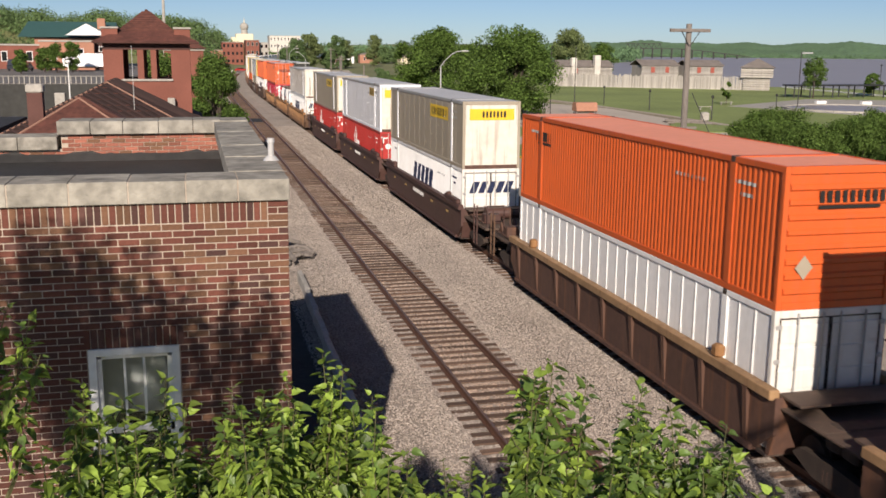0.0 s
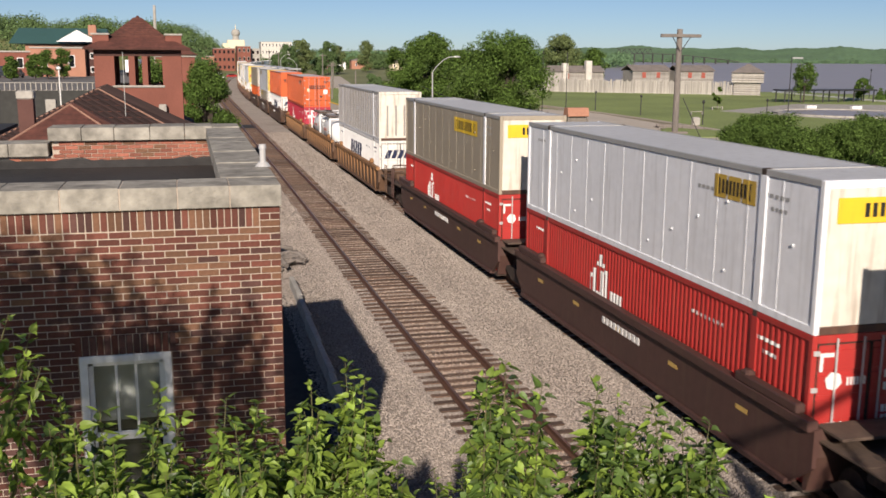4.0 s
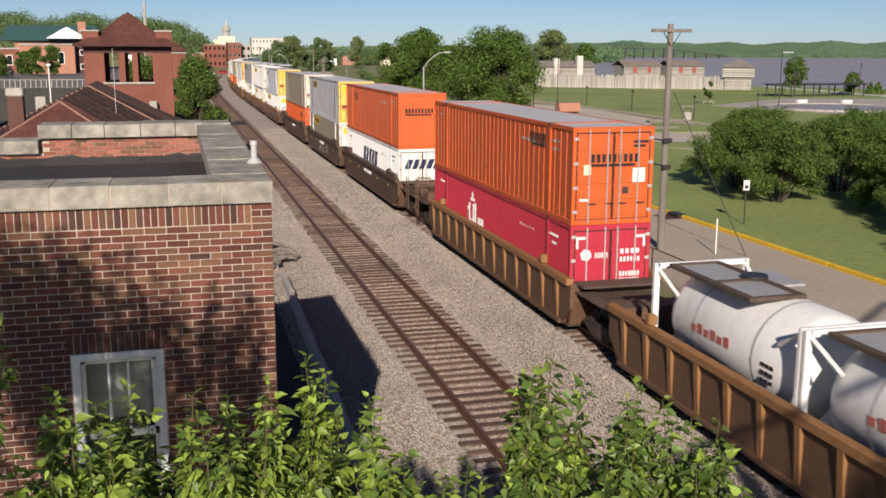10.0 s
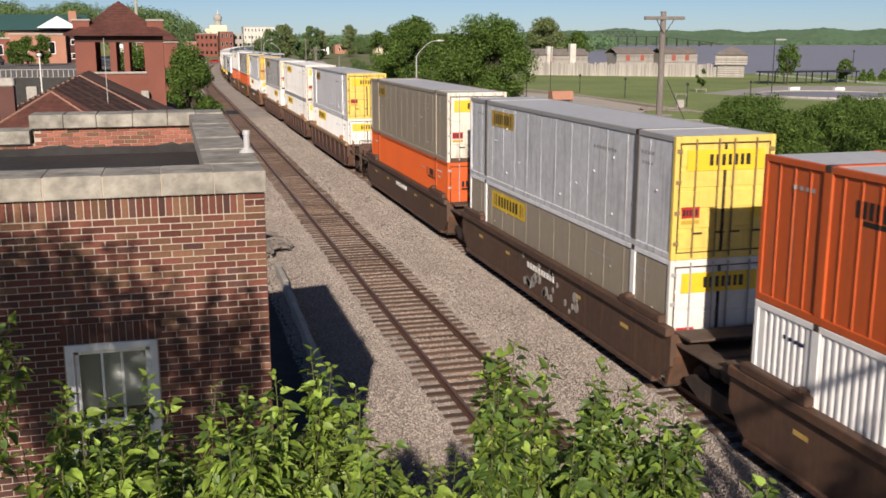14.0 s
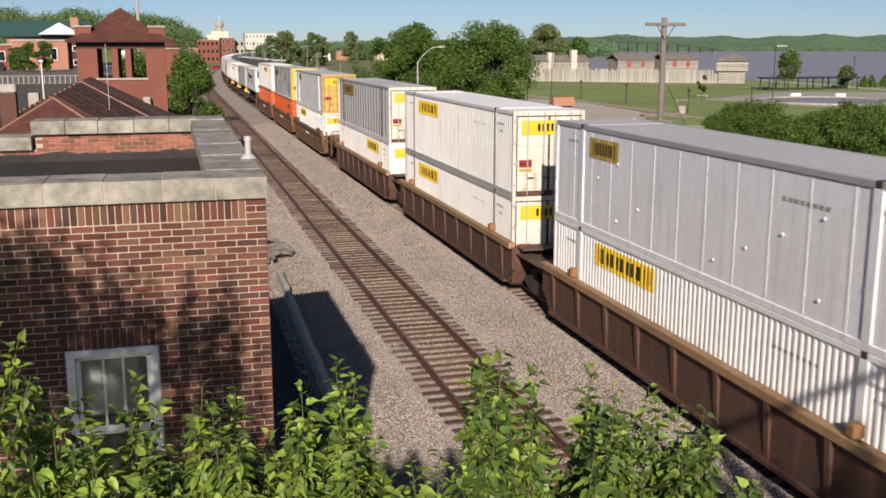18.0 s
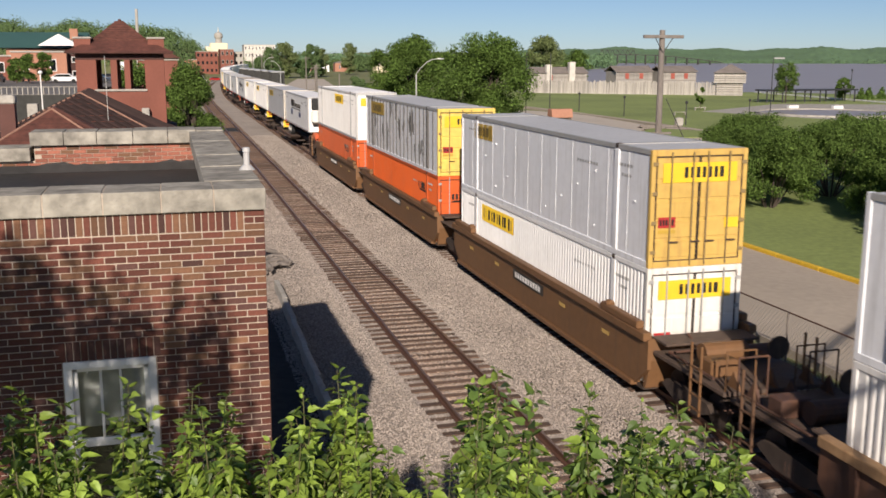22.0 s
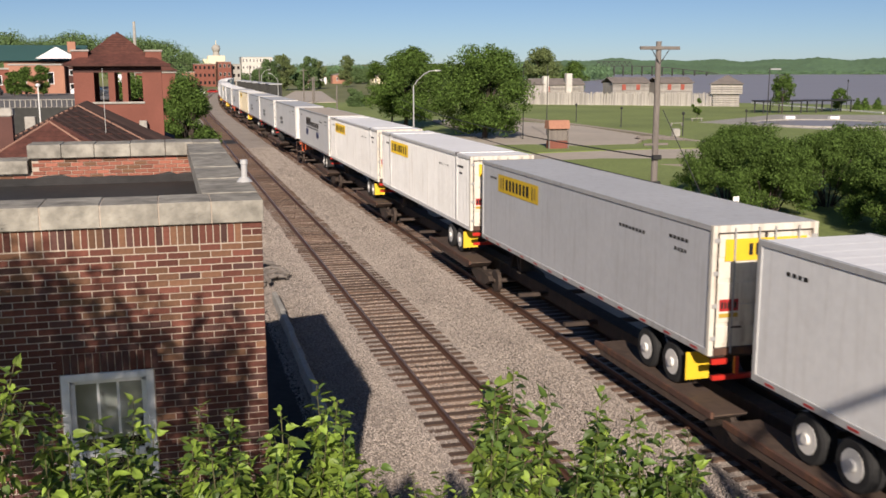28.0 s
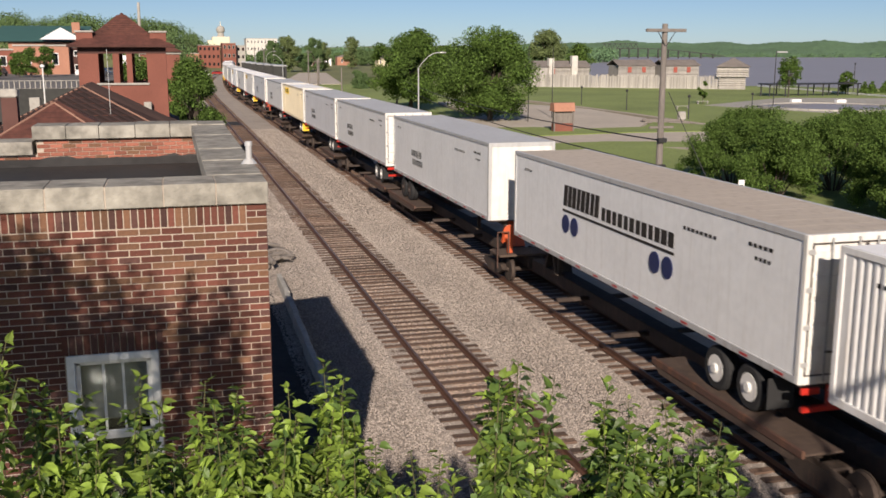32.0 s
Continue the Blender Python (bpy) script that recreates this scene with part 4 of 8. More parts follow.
def well_car(u0, u1, near, far, style, mat, label, coupler_near=False, coupler_far=False, trucks=(True, True), graffiti=False, cage=True):
    """A well wagon whose well holds u0..u1; near, far: lengths of its end platforms."""
    t = thing("well_car", label, "freight wagon", "well wagons of the train")
    mid = (u0 + u1) / 2
    h = (u1 - u0) / 2 + 0.22
    n_end, f_end = -h - near, h + far
    for sign in (-1, 1):
        xa, xb = sorted((sign * 1.36, sign * 1.45))
        poly = [(-h - 0.25, 0.75), (-h + 0.45, 0.2), (h - 0.45, 0.2), (h + 0.25, 0.75), (h + 0.25, 1.5), (-h - 0.25, 1.5)]
        side = part("side_sill", Geo().prism(poly, "x", xa, xb), mat, t)
        xa, xb = sorted((sign * 1.33, sign * 1.56))
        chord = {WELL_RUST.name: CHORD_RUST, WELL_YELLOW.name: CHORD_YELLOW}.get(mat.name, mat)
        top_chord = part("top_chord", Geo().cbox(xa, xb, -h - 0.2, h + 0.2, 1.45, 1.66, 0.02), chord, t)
        xa, xb = sorted((sign * 1.2, sign * 1.53))
        part("bottom_chord", Geo().cbox(xa, xb, -h + 0.45, h - 0.45, 0.14, 0.27, 0.02), mat, t)
        if style == "ribbed":
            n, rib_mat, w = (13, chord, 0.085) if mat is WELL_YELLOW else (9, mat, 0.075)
            for k in range(n):
                y = -h + 0.75 + k * (2 * h - 1.5) / (n - 1)
                def rib():
                    g = Geo()
                    for a, b in ((-w, -w + 0.02), (w - 0.02, w)):
                        g.prism([(sign * 1.45, 0.27), (sign * 1.468, 0.27), (sign * 1.555, 1.46), (sign * 1.45, 1.46)], "y", a, b)
                    return g.prism([(sign * 1.45, 0.28), (sign * 1.467, 0.28), (sign * 1.552, 1.45), (sign * 1.51, 1.45)], "y", -w + 0.02, w - 0.02)
                part("rib", shared(("rib", sign, rib_mat.name), rib, rib_mat), None, side, at=pose(0, y, 0))
        else:
            for k in range(5):
                y = -h + 2.2 + k * (2 * h - 4.4) / 4
                xc = sign * 1.452
                part("reflector", shared(("reflector", sign), lambda: Geo().box(min(xc, xc + sign * 0.008), max(xc, xc + sign * 0.008), -0.22, 0.22, 0.0, 0.1), YELLOW_DIRTY), None, side, "yellow reflector", at=pose(0, y, 1.0))
            for e in (-1, 1):
                y = e * (h - 1.3)
                part("guide_rail", shared(("guide_rail", sign), lambda: Geo().cbox(min(sign * 1.34, sign * 1.55), max(sign * 1.34, sign * 1.55), -1.1, 1.1, 1.66, 1.86, 0.03), mat), None, top_chord, at=pose(0, y, 0))
        for e in (-1, 1):
            xg = sign * 1.42
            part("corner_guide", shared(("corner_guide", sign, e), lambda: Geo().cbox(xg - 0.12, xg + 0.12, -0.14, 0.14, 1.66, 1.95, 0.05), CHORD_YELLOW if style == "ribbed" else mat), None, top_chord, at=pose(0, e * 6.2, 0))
        if sign < 0:
            g = Geo()

            def bar(a, b, za, zb):
                g.box(-1.468, -1.452, -b, -a, za, zb)
            glyph_bars(bar, -1.1, 1.3, 1.0, 1.18, 10, 61)
            if mat is WELL_TAN:
                part("name_panel", Geo().box(-1.462, -1.451, -1.5, 1.3, 0.92, 1.26), BLACK, side, "black name panel")
            if style != "ribbed":
                part("number_bar", g, LOGO_WHITE, side, "pale number bars", kind="stuff")
            if graffiti:
                gg = Geo()
                r = random.Random(9)
                for k in range(26):
                    y, z = r.uniform(-3.5, 1.5), r.uniform(0.45, 1.3)
                    gg.cyl((-1.456, y, z), (-1.452 - 0.012, y, z), r.uniform(0.08, 0.2), n=9)
                part("graffiti", gg, WOOD_GREY, side, "faded pale graffiti")
    part("well_floor", Geo().box(-1.36, 1.36, -h + 0.1, h - 0.1, 0.12, 0.2), UNDER, t)
    for e, end, ext, coup in ((-1, n_end, near, coupler_near), (1, f_end, far, coupler_far)):
        ya, yb = sorted((e * h, end))
        bulk = part("bulkhead", Geo().prism([(e * (h - 0.12), 0.2), (e * h, 0.2), (e * (h + 0.22), 0.95), (e * (h + 0.22), 1.5), (e * (h - 0.02), 1.5)], "x", -1.36, 1.36), mat, t)
        width = 1.3 if coup else 1.05
        deck = part("end_deck", Geo().cbox(-width, width, ya, yb, 1.12, 1.22, 0.015), DECK, t)
        part("draft_sill", Geo().cbox(-0.36, 0.36, ya, yb, 0.72, 1.12, 0.03), mat, t)
        part("top_plate", Geo().cbox(-1.25, 1.25, min(e * h, e * (h + 0.8)), max(e * h, e * (h + 0.8)), 1.47, 1.53, 0.01), DECK, t)
        if coup:
            for sign in (-1, 1):
                g = Geo()
                for yy in (0.0, 0.42):
                    g.box(-0.025, 0.025, yy, yy + 0.04, 0.45, 2.05)
                for k in range(4):
                    g.box(-0.02, 0.02, 0.0, 0.46, 0.55 + k * 0.32, 0.58 + k * 0.32)
                part("ladder", g, WELL_YELLOW if style == "ribbed" else mat, t, at=pose(sign * 1.45, end - e * 0.9 - 0.2, 0))
                part("end_rail", Geo().tube([(sign * 0.5, end - e * 0.1, 1.2), (sign * 0.5, end - e * 0.1, 2.1), (sign * 1.2, end - e * 0.1, 2.1), (sign * 1.2, end - e * 0.1, 1.2)], 0.022), mat, t)
            part("brake_reservoir", Geo().cyl((-0.75, end - e * 1.9, 1.5), (0.35, end - e * 1.9, 1.5), 0.24, n=14), mat, t, smooth=False)
            part("brake_wheel", Geo().cyl((0.75, end - e * 1.1, 1.75), (0.75, end - e * 1.16, 1.75), 0.27, n=14), UNDER, t)
            part("valve_box", Geo().cbox(-1.05, -0.35, end - e * 1.2 - 0.25, end - e * 1.2 + 0.25, 1.22, 1.6, 0.03), mat, t)
            part("air_hose", Geo().tube([(0.3, end, 0.8), (0.32, end + e * 0.25, 0.45), (0.25, end + e * 0.5, 0.35)], 0.03), RUBBER, t)
            part("brake_pipe", Geo().tube([(-1.2, end - e * 0.6, 1.35), (-1.2, end - e * 2.6, 1.35), (-0.4, end - e * 2.6, 1.35), (-0.4, end - e * 3.2, 1.6)], 0.035), WELL_RUST, t)
            part("brake_cylinder", Geo().cyl((0.45, end - e * 2.0, 1.42), (1.15, end - e * 2.0, 1.42), 0.17, n=12), WELL_RUST, t)
            part("uncoupling_lever", Geo().tube([(-1.3, end + e * 0.05, 0.85), (-0.4, end + e * 0.1, 0.85), (-0.1, end + e * 0.2, 1.0)], 0.02), WELL_RUST, t)
            for xx in (-0.9, 0.0, 0.9):
                part("deck_bracket", Geo().prism([(min(end, end - e * 0.5), 1.22), (max(end, end - e * 0.5), 1.22), (end - e * 0.25, 1.6)], "x", xx - 0.03, xx + 0.03), mat, t)
            part("coupler", Geo().cbox(-0.13, 0.13, min(end, end + e * 0.45), max(end, end + e * 0.45), 0.72, 0.98, 0.04), UNDER, t)
        else:
            part("bearing_arm", Geo().cbox(-0.9, 0.9, min(end, end - e * 0.5), max(end, end - e * 0.5), 0.78, 1.3, 0.05), UNDER, t)
            part("walkway", Geo().cbox(-1.3, -0.7, ya, yb, 1.24, 1.29, 0.01), DECK, t)
    if trucks[0]:
        truck(t, n_end + (1.9 if coupler_near else 0.02))
    if trucks[1]:
        truck(t, f_end - (1.9 if coupler_far else 0.02))
    MOVING.append((t, mid, 0.0))
    return t


def tank_container(u, label):
    """A 20-foot tank in a white frame."""
    t = thing("tank_container", label, "tank container", "tank containers on the train")
    L, H = 6.06, 2.5
    h = L / 2
    shell = Geo()
    n, rings = 28, []
    prof = [(-h + 0.25, 0.02), (-h + 0.3, 0.5), (-h + 0.42, 0.85), (-h + 0.62, 1.06), (-h + 0.9, 1.15), (h - 0.9, 1.15), (h - 0.62, 1.06), (h - 0.42, 0.85), (h - 0.3, 0.5), (h - 0.25, 0.02)]
    for y, r in prof:
        for k in range(n):
            a = 2 * math.pi * k / n
            shell.v.append((r * math.cos(a), y, 1.33 + r * math.sin(a)))
    for j in range(len(prof) - 1):
        for k in range(n):
            l = (k + 1) % n
            shell.f.append((j * n + k, j * n + l, (j + 1) * n + l, (j + 1) * n + k))
    tank = part("tank_shell", shell, TANK_WHITE, t, "white insulated tank", smooth=True)
    for y in (-1.2, 1.2):
        g = Geo()
        for k in range(n):
            a, b = 2 * math.pi * k / n, 2 * math.pi * (k + 1) / n
            for r0 in (1.157,):
                g.face((r0 * math.cos(a), y - 0.04, 1.33 + r0 * math.sin(a)), (r0 * math.cos(b), y - 0.04, 1.33 + r0 * math.sin(b)), (r0 * math.cos(b), y + 0.04, 1.33 + r0 * math.sin(b)), (r0 * math.cos(a), y + 0.04, 1.33 + r0 * math.sin(a)))
        part("band", g, STEEL_GRAY, tank)
    for e in (-1, 1):
        y = e * (h - 0.06)
        for sx in (-1, 1):
            part("corner_post", Geo().cbox(sx * 1.22 - 0.075, sx * 1.22 + 0.075, y - 0.06, y + 0.06, 0, H, 0.015), TANK_WHITE, t)
            part("brace", Geo().tube([(sx * 1.2, y, H - 0.1), (sx * 1.1, y - e * 0.9, 1.9)], 0.05), TANK_WHITE, t)
            part("brace", Geo().tube([(sx * 1.2, y, 0.1), (sx * 0.3, y, 0.9)], 0.05), TANK_WHITE, t)
        for z in (0.07, H - 0.07):
            part("cross_beam", Geo().cbox(-1.22, 1.22, y - 0.06, y + 0.06, z - 0.07, z + 0.07, 0.015), TANK_WHITE, t)
    for sx in (-1, 1):
        part("bottom_rail", Geo().cbox(sx * 1.2 - 0.06, sx * 1.2 + 0.06, -h, h, 0.02, 0.16, 0.01), TANK_WHITE, t)
    part("walkway", Geo().box(-1.0, 0.2, -h + 2.2, h - 0.5, H - 0.03, H + 0.02), GRAY_DARK, t, "grey grating walkway on top")
    for wa, wb, wc, wd in ((-1.08, -0.92, -h + 2.1, h - 0.4), (0.12, 0.28, -h + 2.1, h - 0.4), (-0.92, 0.12, -h + 2.1, -h + 2.25), (-0.92, 0.12, h - 0.55, h - 0.4), (-0.92, 0.12, 0.6, 0.75)):
        part("walkway_frame", Geo().cbox(wa, wb, wc, wd, H - 0.04, H + 0.06, 0.015), DECK, t)
    part("walkway", Geo().box(0.3, 0.95, 0.1, 1.5, H - 0.03, H + 0.02), GRAY_DARK, t)
    part("manhole", Geo().cyl((0.1, 0.8, 2.4), (0.1, 0.8, 2.62), 0.3, n=14), DARK_METAL, t)
    part("valve_box", Geo().cbox(-0.3, 0.3, -h + 0.05, -h + 0.3, 0.25, 0.6, 0.03), TANK_WHITE, t)
    g = Geo()
    for k in range(6):
        a, y = 2.95, 1.25 - k * 0.28
        g.box(-1.163, -1.155, y - 0.19, y, 1.3, 1.52 if k % 2 else 1.46)
    part("lettering", g, DULL_RED, tank, "faded red letter blocks")
    g2 = Geo()
    for k in range(9):
        g2.box(-1.16, -1.15, -2.0 + 0.16 * (k % 3), -1.88 + 0.16 * (k % 3), 1.0 + 0.16 * (k // 3), 1.08 + 0.16 * (k // 3))
    part("lettering", g2, BLACK, tank)
    MOVING.append((t, u + h, 0.26 + 0.4))
    return t


def road_wheels(t, y, style):
    """A tandem of trailer axles at y with double tyres."""
    for dy in (-0.65, 0.65):
        axle = part("axle", shared("axle", lambda: Geo().cyl((-1.0, 0, 0.5), (1.0, 0, 0.5), 0.07, n=8), UNDER), None, t, at=pose(0, y + dy, 0))
        for sign in (-1, 1):
            tyre = part("tyre", shared(("tyre", sign), lambda: merge(*[Geo().cyl((sign * x, 0, 0.5), (sign * (x + 0.12), 0, 0.5), 0.5, 0.5, 24) for x in (0.88, 1.04)], Geo().cyl((sign * 1.16, 0, 0.5), (sign * 1.2, 0, 0.5), 0.5, 0.44, 24), Geo().cyl((sign * 0.86, 0, 0.5), (sign * 1.02, 0, 0.5), 0.42, 0.42, 18)), RUBBER), None, axle, "black tyre")
            part("rim", shared(("rim", sign), lambda: merge(Geo().cyl((sign * 1.16, 0, 0.5), (sign * 1.205, 0, 0.5), 0.33, 0.3, 18), Geo().cyl((sign * 1.2, 0, 0.5), (sign * 1.26, 0, 0.5), 0.12, 0.1, 12)), HUB if style else UNDER), None, axle, "white wheel rim")
    part("slider_frame", Geo().cbox(-0.6, 0.6, y - 1.5, y + 1.5, 0.75, 1.05, 0.03), UNDER, t)


def trailer(u, kind, mat, roof_mat, label, wheels_near, nose=None, end_kind="plain", end_mat=WHITE, marks=(), end_marks=(), chassis=False, flap=False, rim=None, white_wheels=True):
    """A 53-foot road trailer or a container on a chassis, riding on a spine wagon. Its wheels stand on z = 0."""
    t = thing("road_trailer", label, "trailer", "trailers on the train")
    body = part("body_frame", Geo().box(-HW + 0.1, HW - 0.1, -BOX_L / 2 + 0.1, BOX_L / 2 - 0.1, 1.06, 1.12), UNDER, t)
    shell = thing("tmp_shell", "", "")
    box_shell(shell, kind, mat, roof_mat, end_kind, end_mat, height=2.88, frame_mat=STEEL_GRAY if kind == "smooth" else mat, roof_rim=rim)
    y = -BOX_L / 2
    for what, *args in marks:
        what(shell, kind, *args)
    for what, *args in end_marks:
        what(shell, y, *args)
    small_marks(shell, kind, BLACK, height=2.88)
    for ob in list(shell.children):
        ob.parent = t
        ob.matrix_basis = pose(0, 0, 1.12) @ ob.matrix_basis
    bpy.data.objects.remove(shell)
    s = -1 if wheels_near else 1
    road_wheels(t, s * (BOX_L / 2 - 2.4), white_wheels)
    for x in (-0.75, 0.75):
        leg = part("landing_leg", Geo().cbox(x - 0.06, x + 0.06, -s * 5.2 - 0.06, -s * 5.2 + 0.06, 0.35, 1.06, 0.01), UNDER, t)
        part("foot", Geo().cbox(x - 0.14, x + 0.14, -s * 5.2 - 0.14, -s * 5.2 + 0.14, 0.3, 0.35, 0.01), UNDER, leg)
    part("main_beam", Geo().box(-0.5, -0.36, -7.6, 7.6, 0.82, 1.06).box(0.36, 0.5, -7.6, 7.6, 0.82, 1.06), UNDER, t)
    if wheels_near:
        g = Geo().cbox(-1.15, 1.15, y + 0.02, y + 0.12, 0.55, 0.66, 0.01).box(-0.6, -0.5, y + 0.03, y + 0.1, 0.66, 1.06).box(0.5, 0.6, y + 0.03, y + 0.1, 0.66, 1.06)
        part("rear_bumper", g, RED_LAMP, t, "red rear bumper bar")
        part("tail_lamp", Geo().cbox(-1.2, -0.8, y - 0.01, y + 0.06, 0.92, 1.05, 0.01).cbox(0.8, 1.2, y - 0.01, y + 0.06, 0.92, 1.05, 0.01), RED_LAMP, t, "red tail lamps")
        for x in (-0.98, 0.98):
            part("mud_flap", Geo().box(x - 0.3, x + 0.3, y + 0.95, y + 0.97, 0.3, 0.95), SIGN_YELLOW if flap else RUBBER, t, "yellow mud flap" if flap else "")
    if kind == "smooth":
        g = Geo()
        for k in range(13):
            yy = -7.6 + k * 1.24
            g.box(-HW - 0.006, -HW + 0.0, yy, yy + 0.3, 1.16, 1.21)
        part("marker_tape", g, LOGO_RED, t, "red reflective tape")
    if nose == "reefer":
        unit = part("cooling_unit", Geo().cbox(-1.0, 1.0, y - 0.42, y + 0.01, 2.95, 3.93, 0.1), DARK_METAL, t, "black cooling unit")
        part("lower_cover", Geo().cbox(-1.05, 1.05, y - 0.46, y + 0.01, 1.9, 2.94, 0.1), DOOR_WHITE, unit, "white cooling unit cover")
        part("drip_tray", Geo().cbox(-0.95, 0.95, y - 0.4, y + 0.01, 1.72, 1.9, 0.05), UNDER, unit, "grimy dark tray")
        for sx in (-1, 1):
            g = Geo()
            for k in range(9):
                z = 3.1 + k * 0.075
                x0, x1 = sorted((sx * 0.1, sx * 0.85))
                g.box(x0, x1, y - 0.432, y - 0.425, z, z + 0.035)
            part("grille", g, RUBBER, unit)
        part("divider", Geo().box(-0.02, 0.02, y - 0.436, y - 0.42, 3.02, 3.85), STEEL_GRAY, unit)
        part("muffler", Geo().cyl((0.25, y - 0.2, 3.93), (0.25, y - 0.2, 4.05), 0.12, n=12), STEEL_GRAY, unit)
    MOVING.append((t, u + BOX_L / 2, 0.95))
    return t


def spine_car(u, near_gap, far_gap, wheels_near, coupler_near=False, hitch_mat=SAFETY_ORANGE):
    """One unit of a spine wagon under a trailer that starts at u."""
    t = thing("spine_car", "rust-brown skeleton spine wagon under a road trailer", "freight wagon", "spine wagons of the train")
    h = BOX_L / 2
    a, b = -h - near_gap, h + far_gap
    part("centre_beam", Geo().cbox(-0.26, 0.26, a, b, 0.55, 0.98, 0.02), UNDER, t)
    s = -1 if wheels_near else 1
    c = s * (h - 2.4)
    for sign in (-1, 1):
        x0, x1 = sorted((sign * 0.62, sign * 1.5))
        pl = part("wheel_platform", Geo().prism([(c - 2.6, 0.7), (c + 2.6, 0.7), (c + 3.0, 0.92), (c + 3.0, 0.95), (c - 3.0, 0.95), (c - 3.0, 0.92)], "x", x0, x1), DECK, t)
        x0, x1 = sorted((sign * 1.44, sign * 1.52))
        part("edge_rail", Geo().cbox(x0, x1, c - 3.0, c + 3.0, 0.86, 1.02, 0.015), WELL_RUST, pl)
    for k in (-1.8, 0, 1.8):
        part("cross_arm", Geo().cbox(-1.4, 1.4, c + k - 0.1, c + k + 0.1, 0.6, 0.72, 0.015), UNDER, t)
    for y in (-4, 0, 4):
        part("outrigger", Geo().cbox(-1.3, 1.3, y - 0.09, y + 0.09, 0.7, 0.82, 0.015), UNDER, t)
    hy = -s * (h - 0.9)
    hitch = part("hitch", Geo().prism([(hy - 0.55, 0.95), (hy - 0.4, 0.95), (hy + 0.02, 1.85), (hy + 0.4, 0.95), (hy + 0.55, 0.95), (hy + 0.1, 1.98), (hy - 0.1, 1.98)], "x", -0.3, 0.3), UNDER if not coupler_near else hitch_mat, t)
    part("hitch_plate", Geo().cbox(-0.5, 0.5, hy - 0.4, hy + 0.4, 1.98, 2.03, 0.01), UNDER, hitch)
    truck(t, a + (1.5 if coupler_near else 0.0))
    if coupler_near:
        part("end_deck", Geo().cbox(-1.35, 1.35, a, a + 1.2, 1.0, 1.08, 0.015), DECK, t)
        part("brake_wheel", Geo().cyl((-0.85, a + 0.35, 1.85), (-0.85, a + 0.29, 1.85), 0.28, n=14), hitch_mat, t, "red-orange hand brake wheel")
        part("brake_stand", Geo().cbox(-0.95, -0.75, a + 0.3, a + 0.42, 1.08, 1.9, 0.02), hitch_mat, t)
        for x in (-1.4, 1.4):
            part("end_rail", Geo().tube([(x, a + 0.1, 0.6), (x, a + 0.1, 1.9), (x * 0.7, a + 0.1, 1.9), (x * 0.7, a + 0.1, 1.0)], 0.025), WELL_RUST, t)
    MOVING.append((t, u + h, 0.0))


BARE = paint("bare dull metal", (0.15, 0.145, 0.135), rough=0.55, streak=0.3)
# ---- the train, from its front to its rear: metres along the train of each near end
WARN = (warning_plates,)
YSIGN = (haul_sign_end,)
L8 = BOX_L / 2
C, P = container, "plate"
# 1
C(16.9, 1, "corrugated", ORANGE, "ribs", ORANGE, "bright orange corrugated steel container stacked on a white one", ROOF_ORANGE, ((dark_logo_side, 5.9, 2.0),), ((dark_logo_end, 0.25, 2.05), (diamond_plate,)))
C(16.9, 0, "wide_ribbed", WHITE, "doors", DOOR_WHITE, "white container with narrow side ribs, in a rusty well wagon", ROOF_WHITE)
# 2
C(41.0, 1, P, BEIGE, "plain", DOOR_RUSTY, "beige aluminium container with a white front and yellow signs", ROOF_GRAY, ((haul_sign_side, -3.65, 1.9),), (YSIGN,), post_mat=GRAY, frame_mat=BEIGE, roof_rim=GRAY_DARK)
C(41.0, 0, "corrugated", WHITE, "doors", DOOR_WHITE, "white corrugated container with bold navy letter blocks", ROOF_WHITE, ((swoosh_side, 0.13),), ((swoosh_end,),), mark_mat=NAVY)
C(60.65, 1, P, GRAY, "plain", DOOR_RUSTY, "light grey aluminium container with a white front", ROOF_GRAY, ((haul_sign_side, -5.0, 2.1, BOX_L, 1.7, 0.5, True, 3),), (YSIGN,), roof_rim=GRAY_DARK)
C(60.65, 0, "corrugated", RED, "doors", RED, "red corrugated container with a white house mark", RED, ((house_logo, 1.9),), ((hub_end,),), mark_mat=LOGO_WHITE)
C(79.9, 1, P, BEIGE, "plain", DOOR_RUSTY, "beige aluminium container with a white front and yellow signs", ROOF_GRAY, ((haul_sign_side, -3.3, 1.9),), (YSIGN,), post_mat=GRAY, frame_mat=BEIGE, roof_rim=GRAY_DARK)
C(79.9, 0, "corrugated", RED, "doors", RED, "red corrugated container with a white house mark", RED, ((house_logo, 2.6),), ((hub_end,),), mark_mat=LOGO_WHITE)
# 3
C(103.55, 1, "posts", GRAY_STREAKED, "uprights", DOOR_RUSTY, "pale grey container with side posts and a rust-streaked white front", ROOF_GRAY, roof_rim=GRAY_DARK)
C(103.55, 0, "corrugated", WHITE, "doors", DOOR_WHITE, "white corrugated container with bold navy letter blocks", ROOF_WHITE, ((swoosh_side, 0.9),), ((swoosh_end,),), mark_mat=NAVY)
tank_container(125.1, "white tank container in a white frame, low in its wagon")
tank_container(131.2, "white tank container in a white frame behind another")
C(142.55, 1, "ribbed", ORANGE_OLD, "doors", ORANGE, "faded orange ribbed container with bright orange doors", ROOF_GRAY, ((dark_logo_side, -5.0, 2.1),), ((dark_logo_end, 0.05, 1.75), (door_stickers,)))
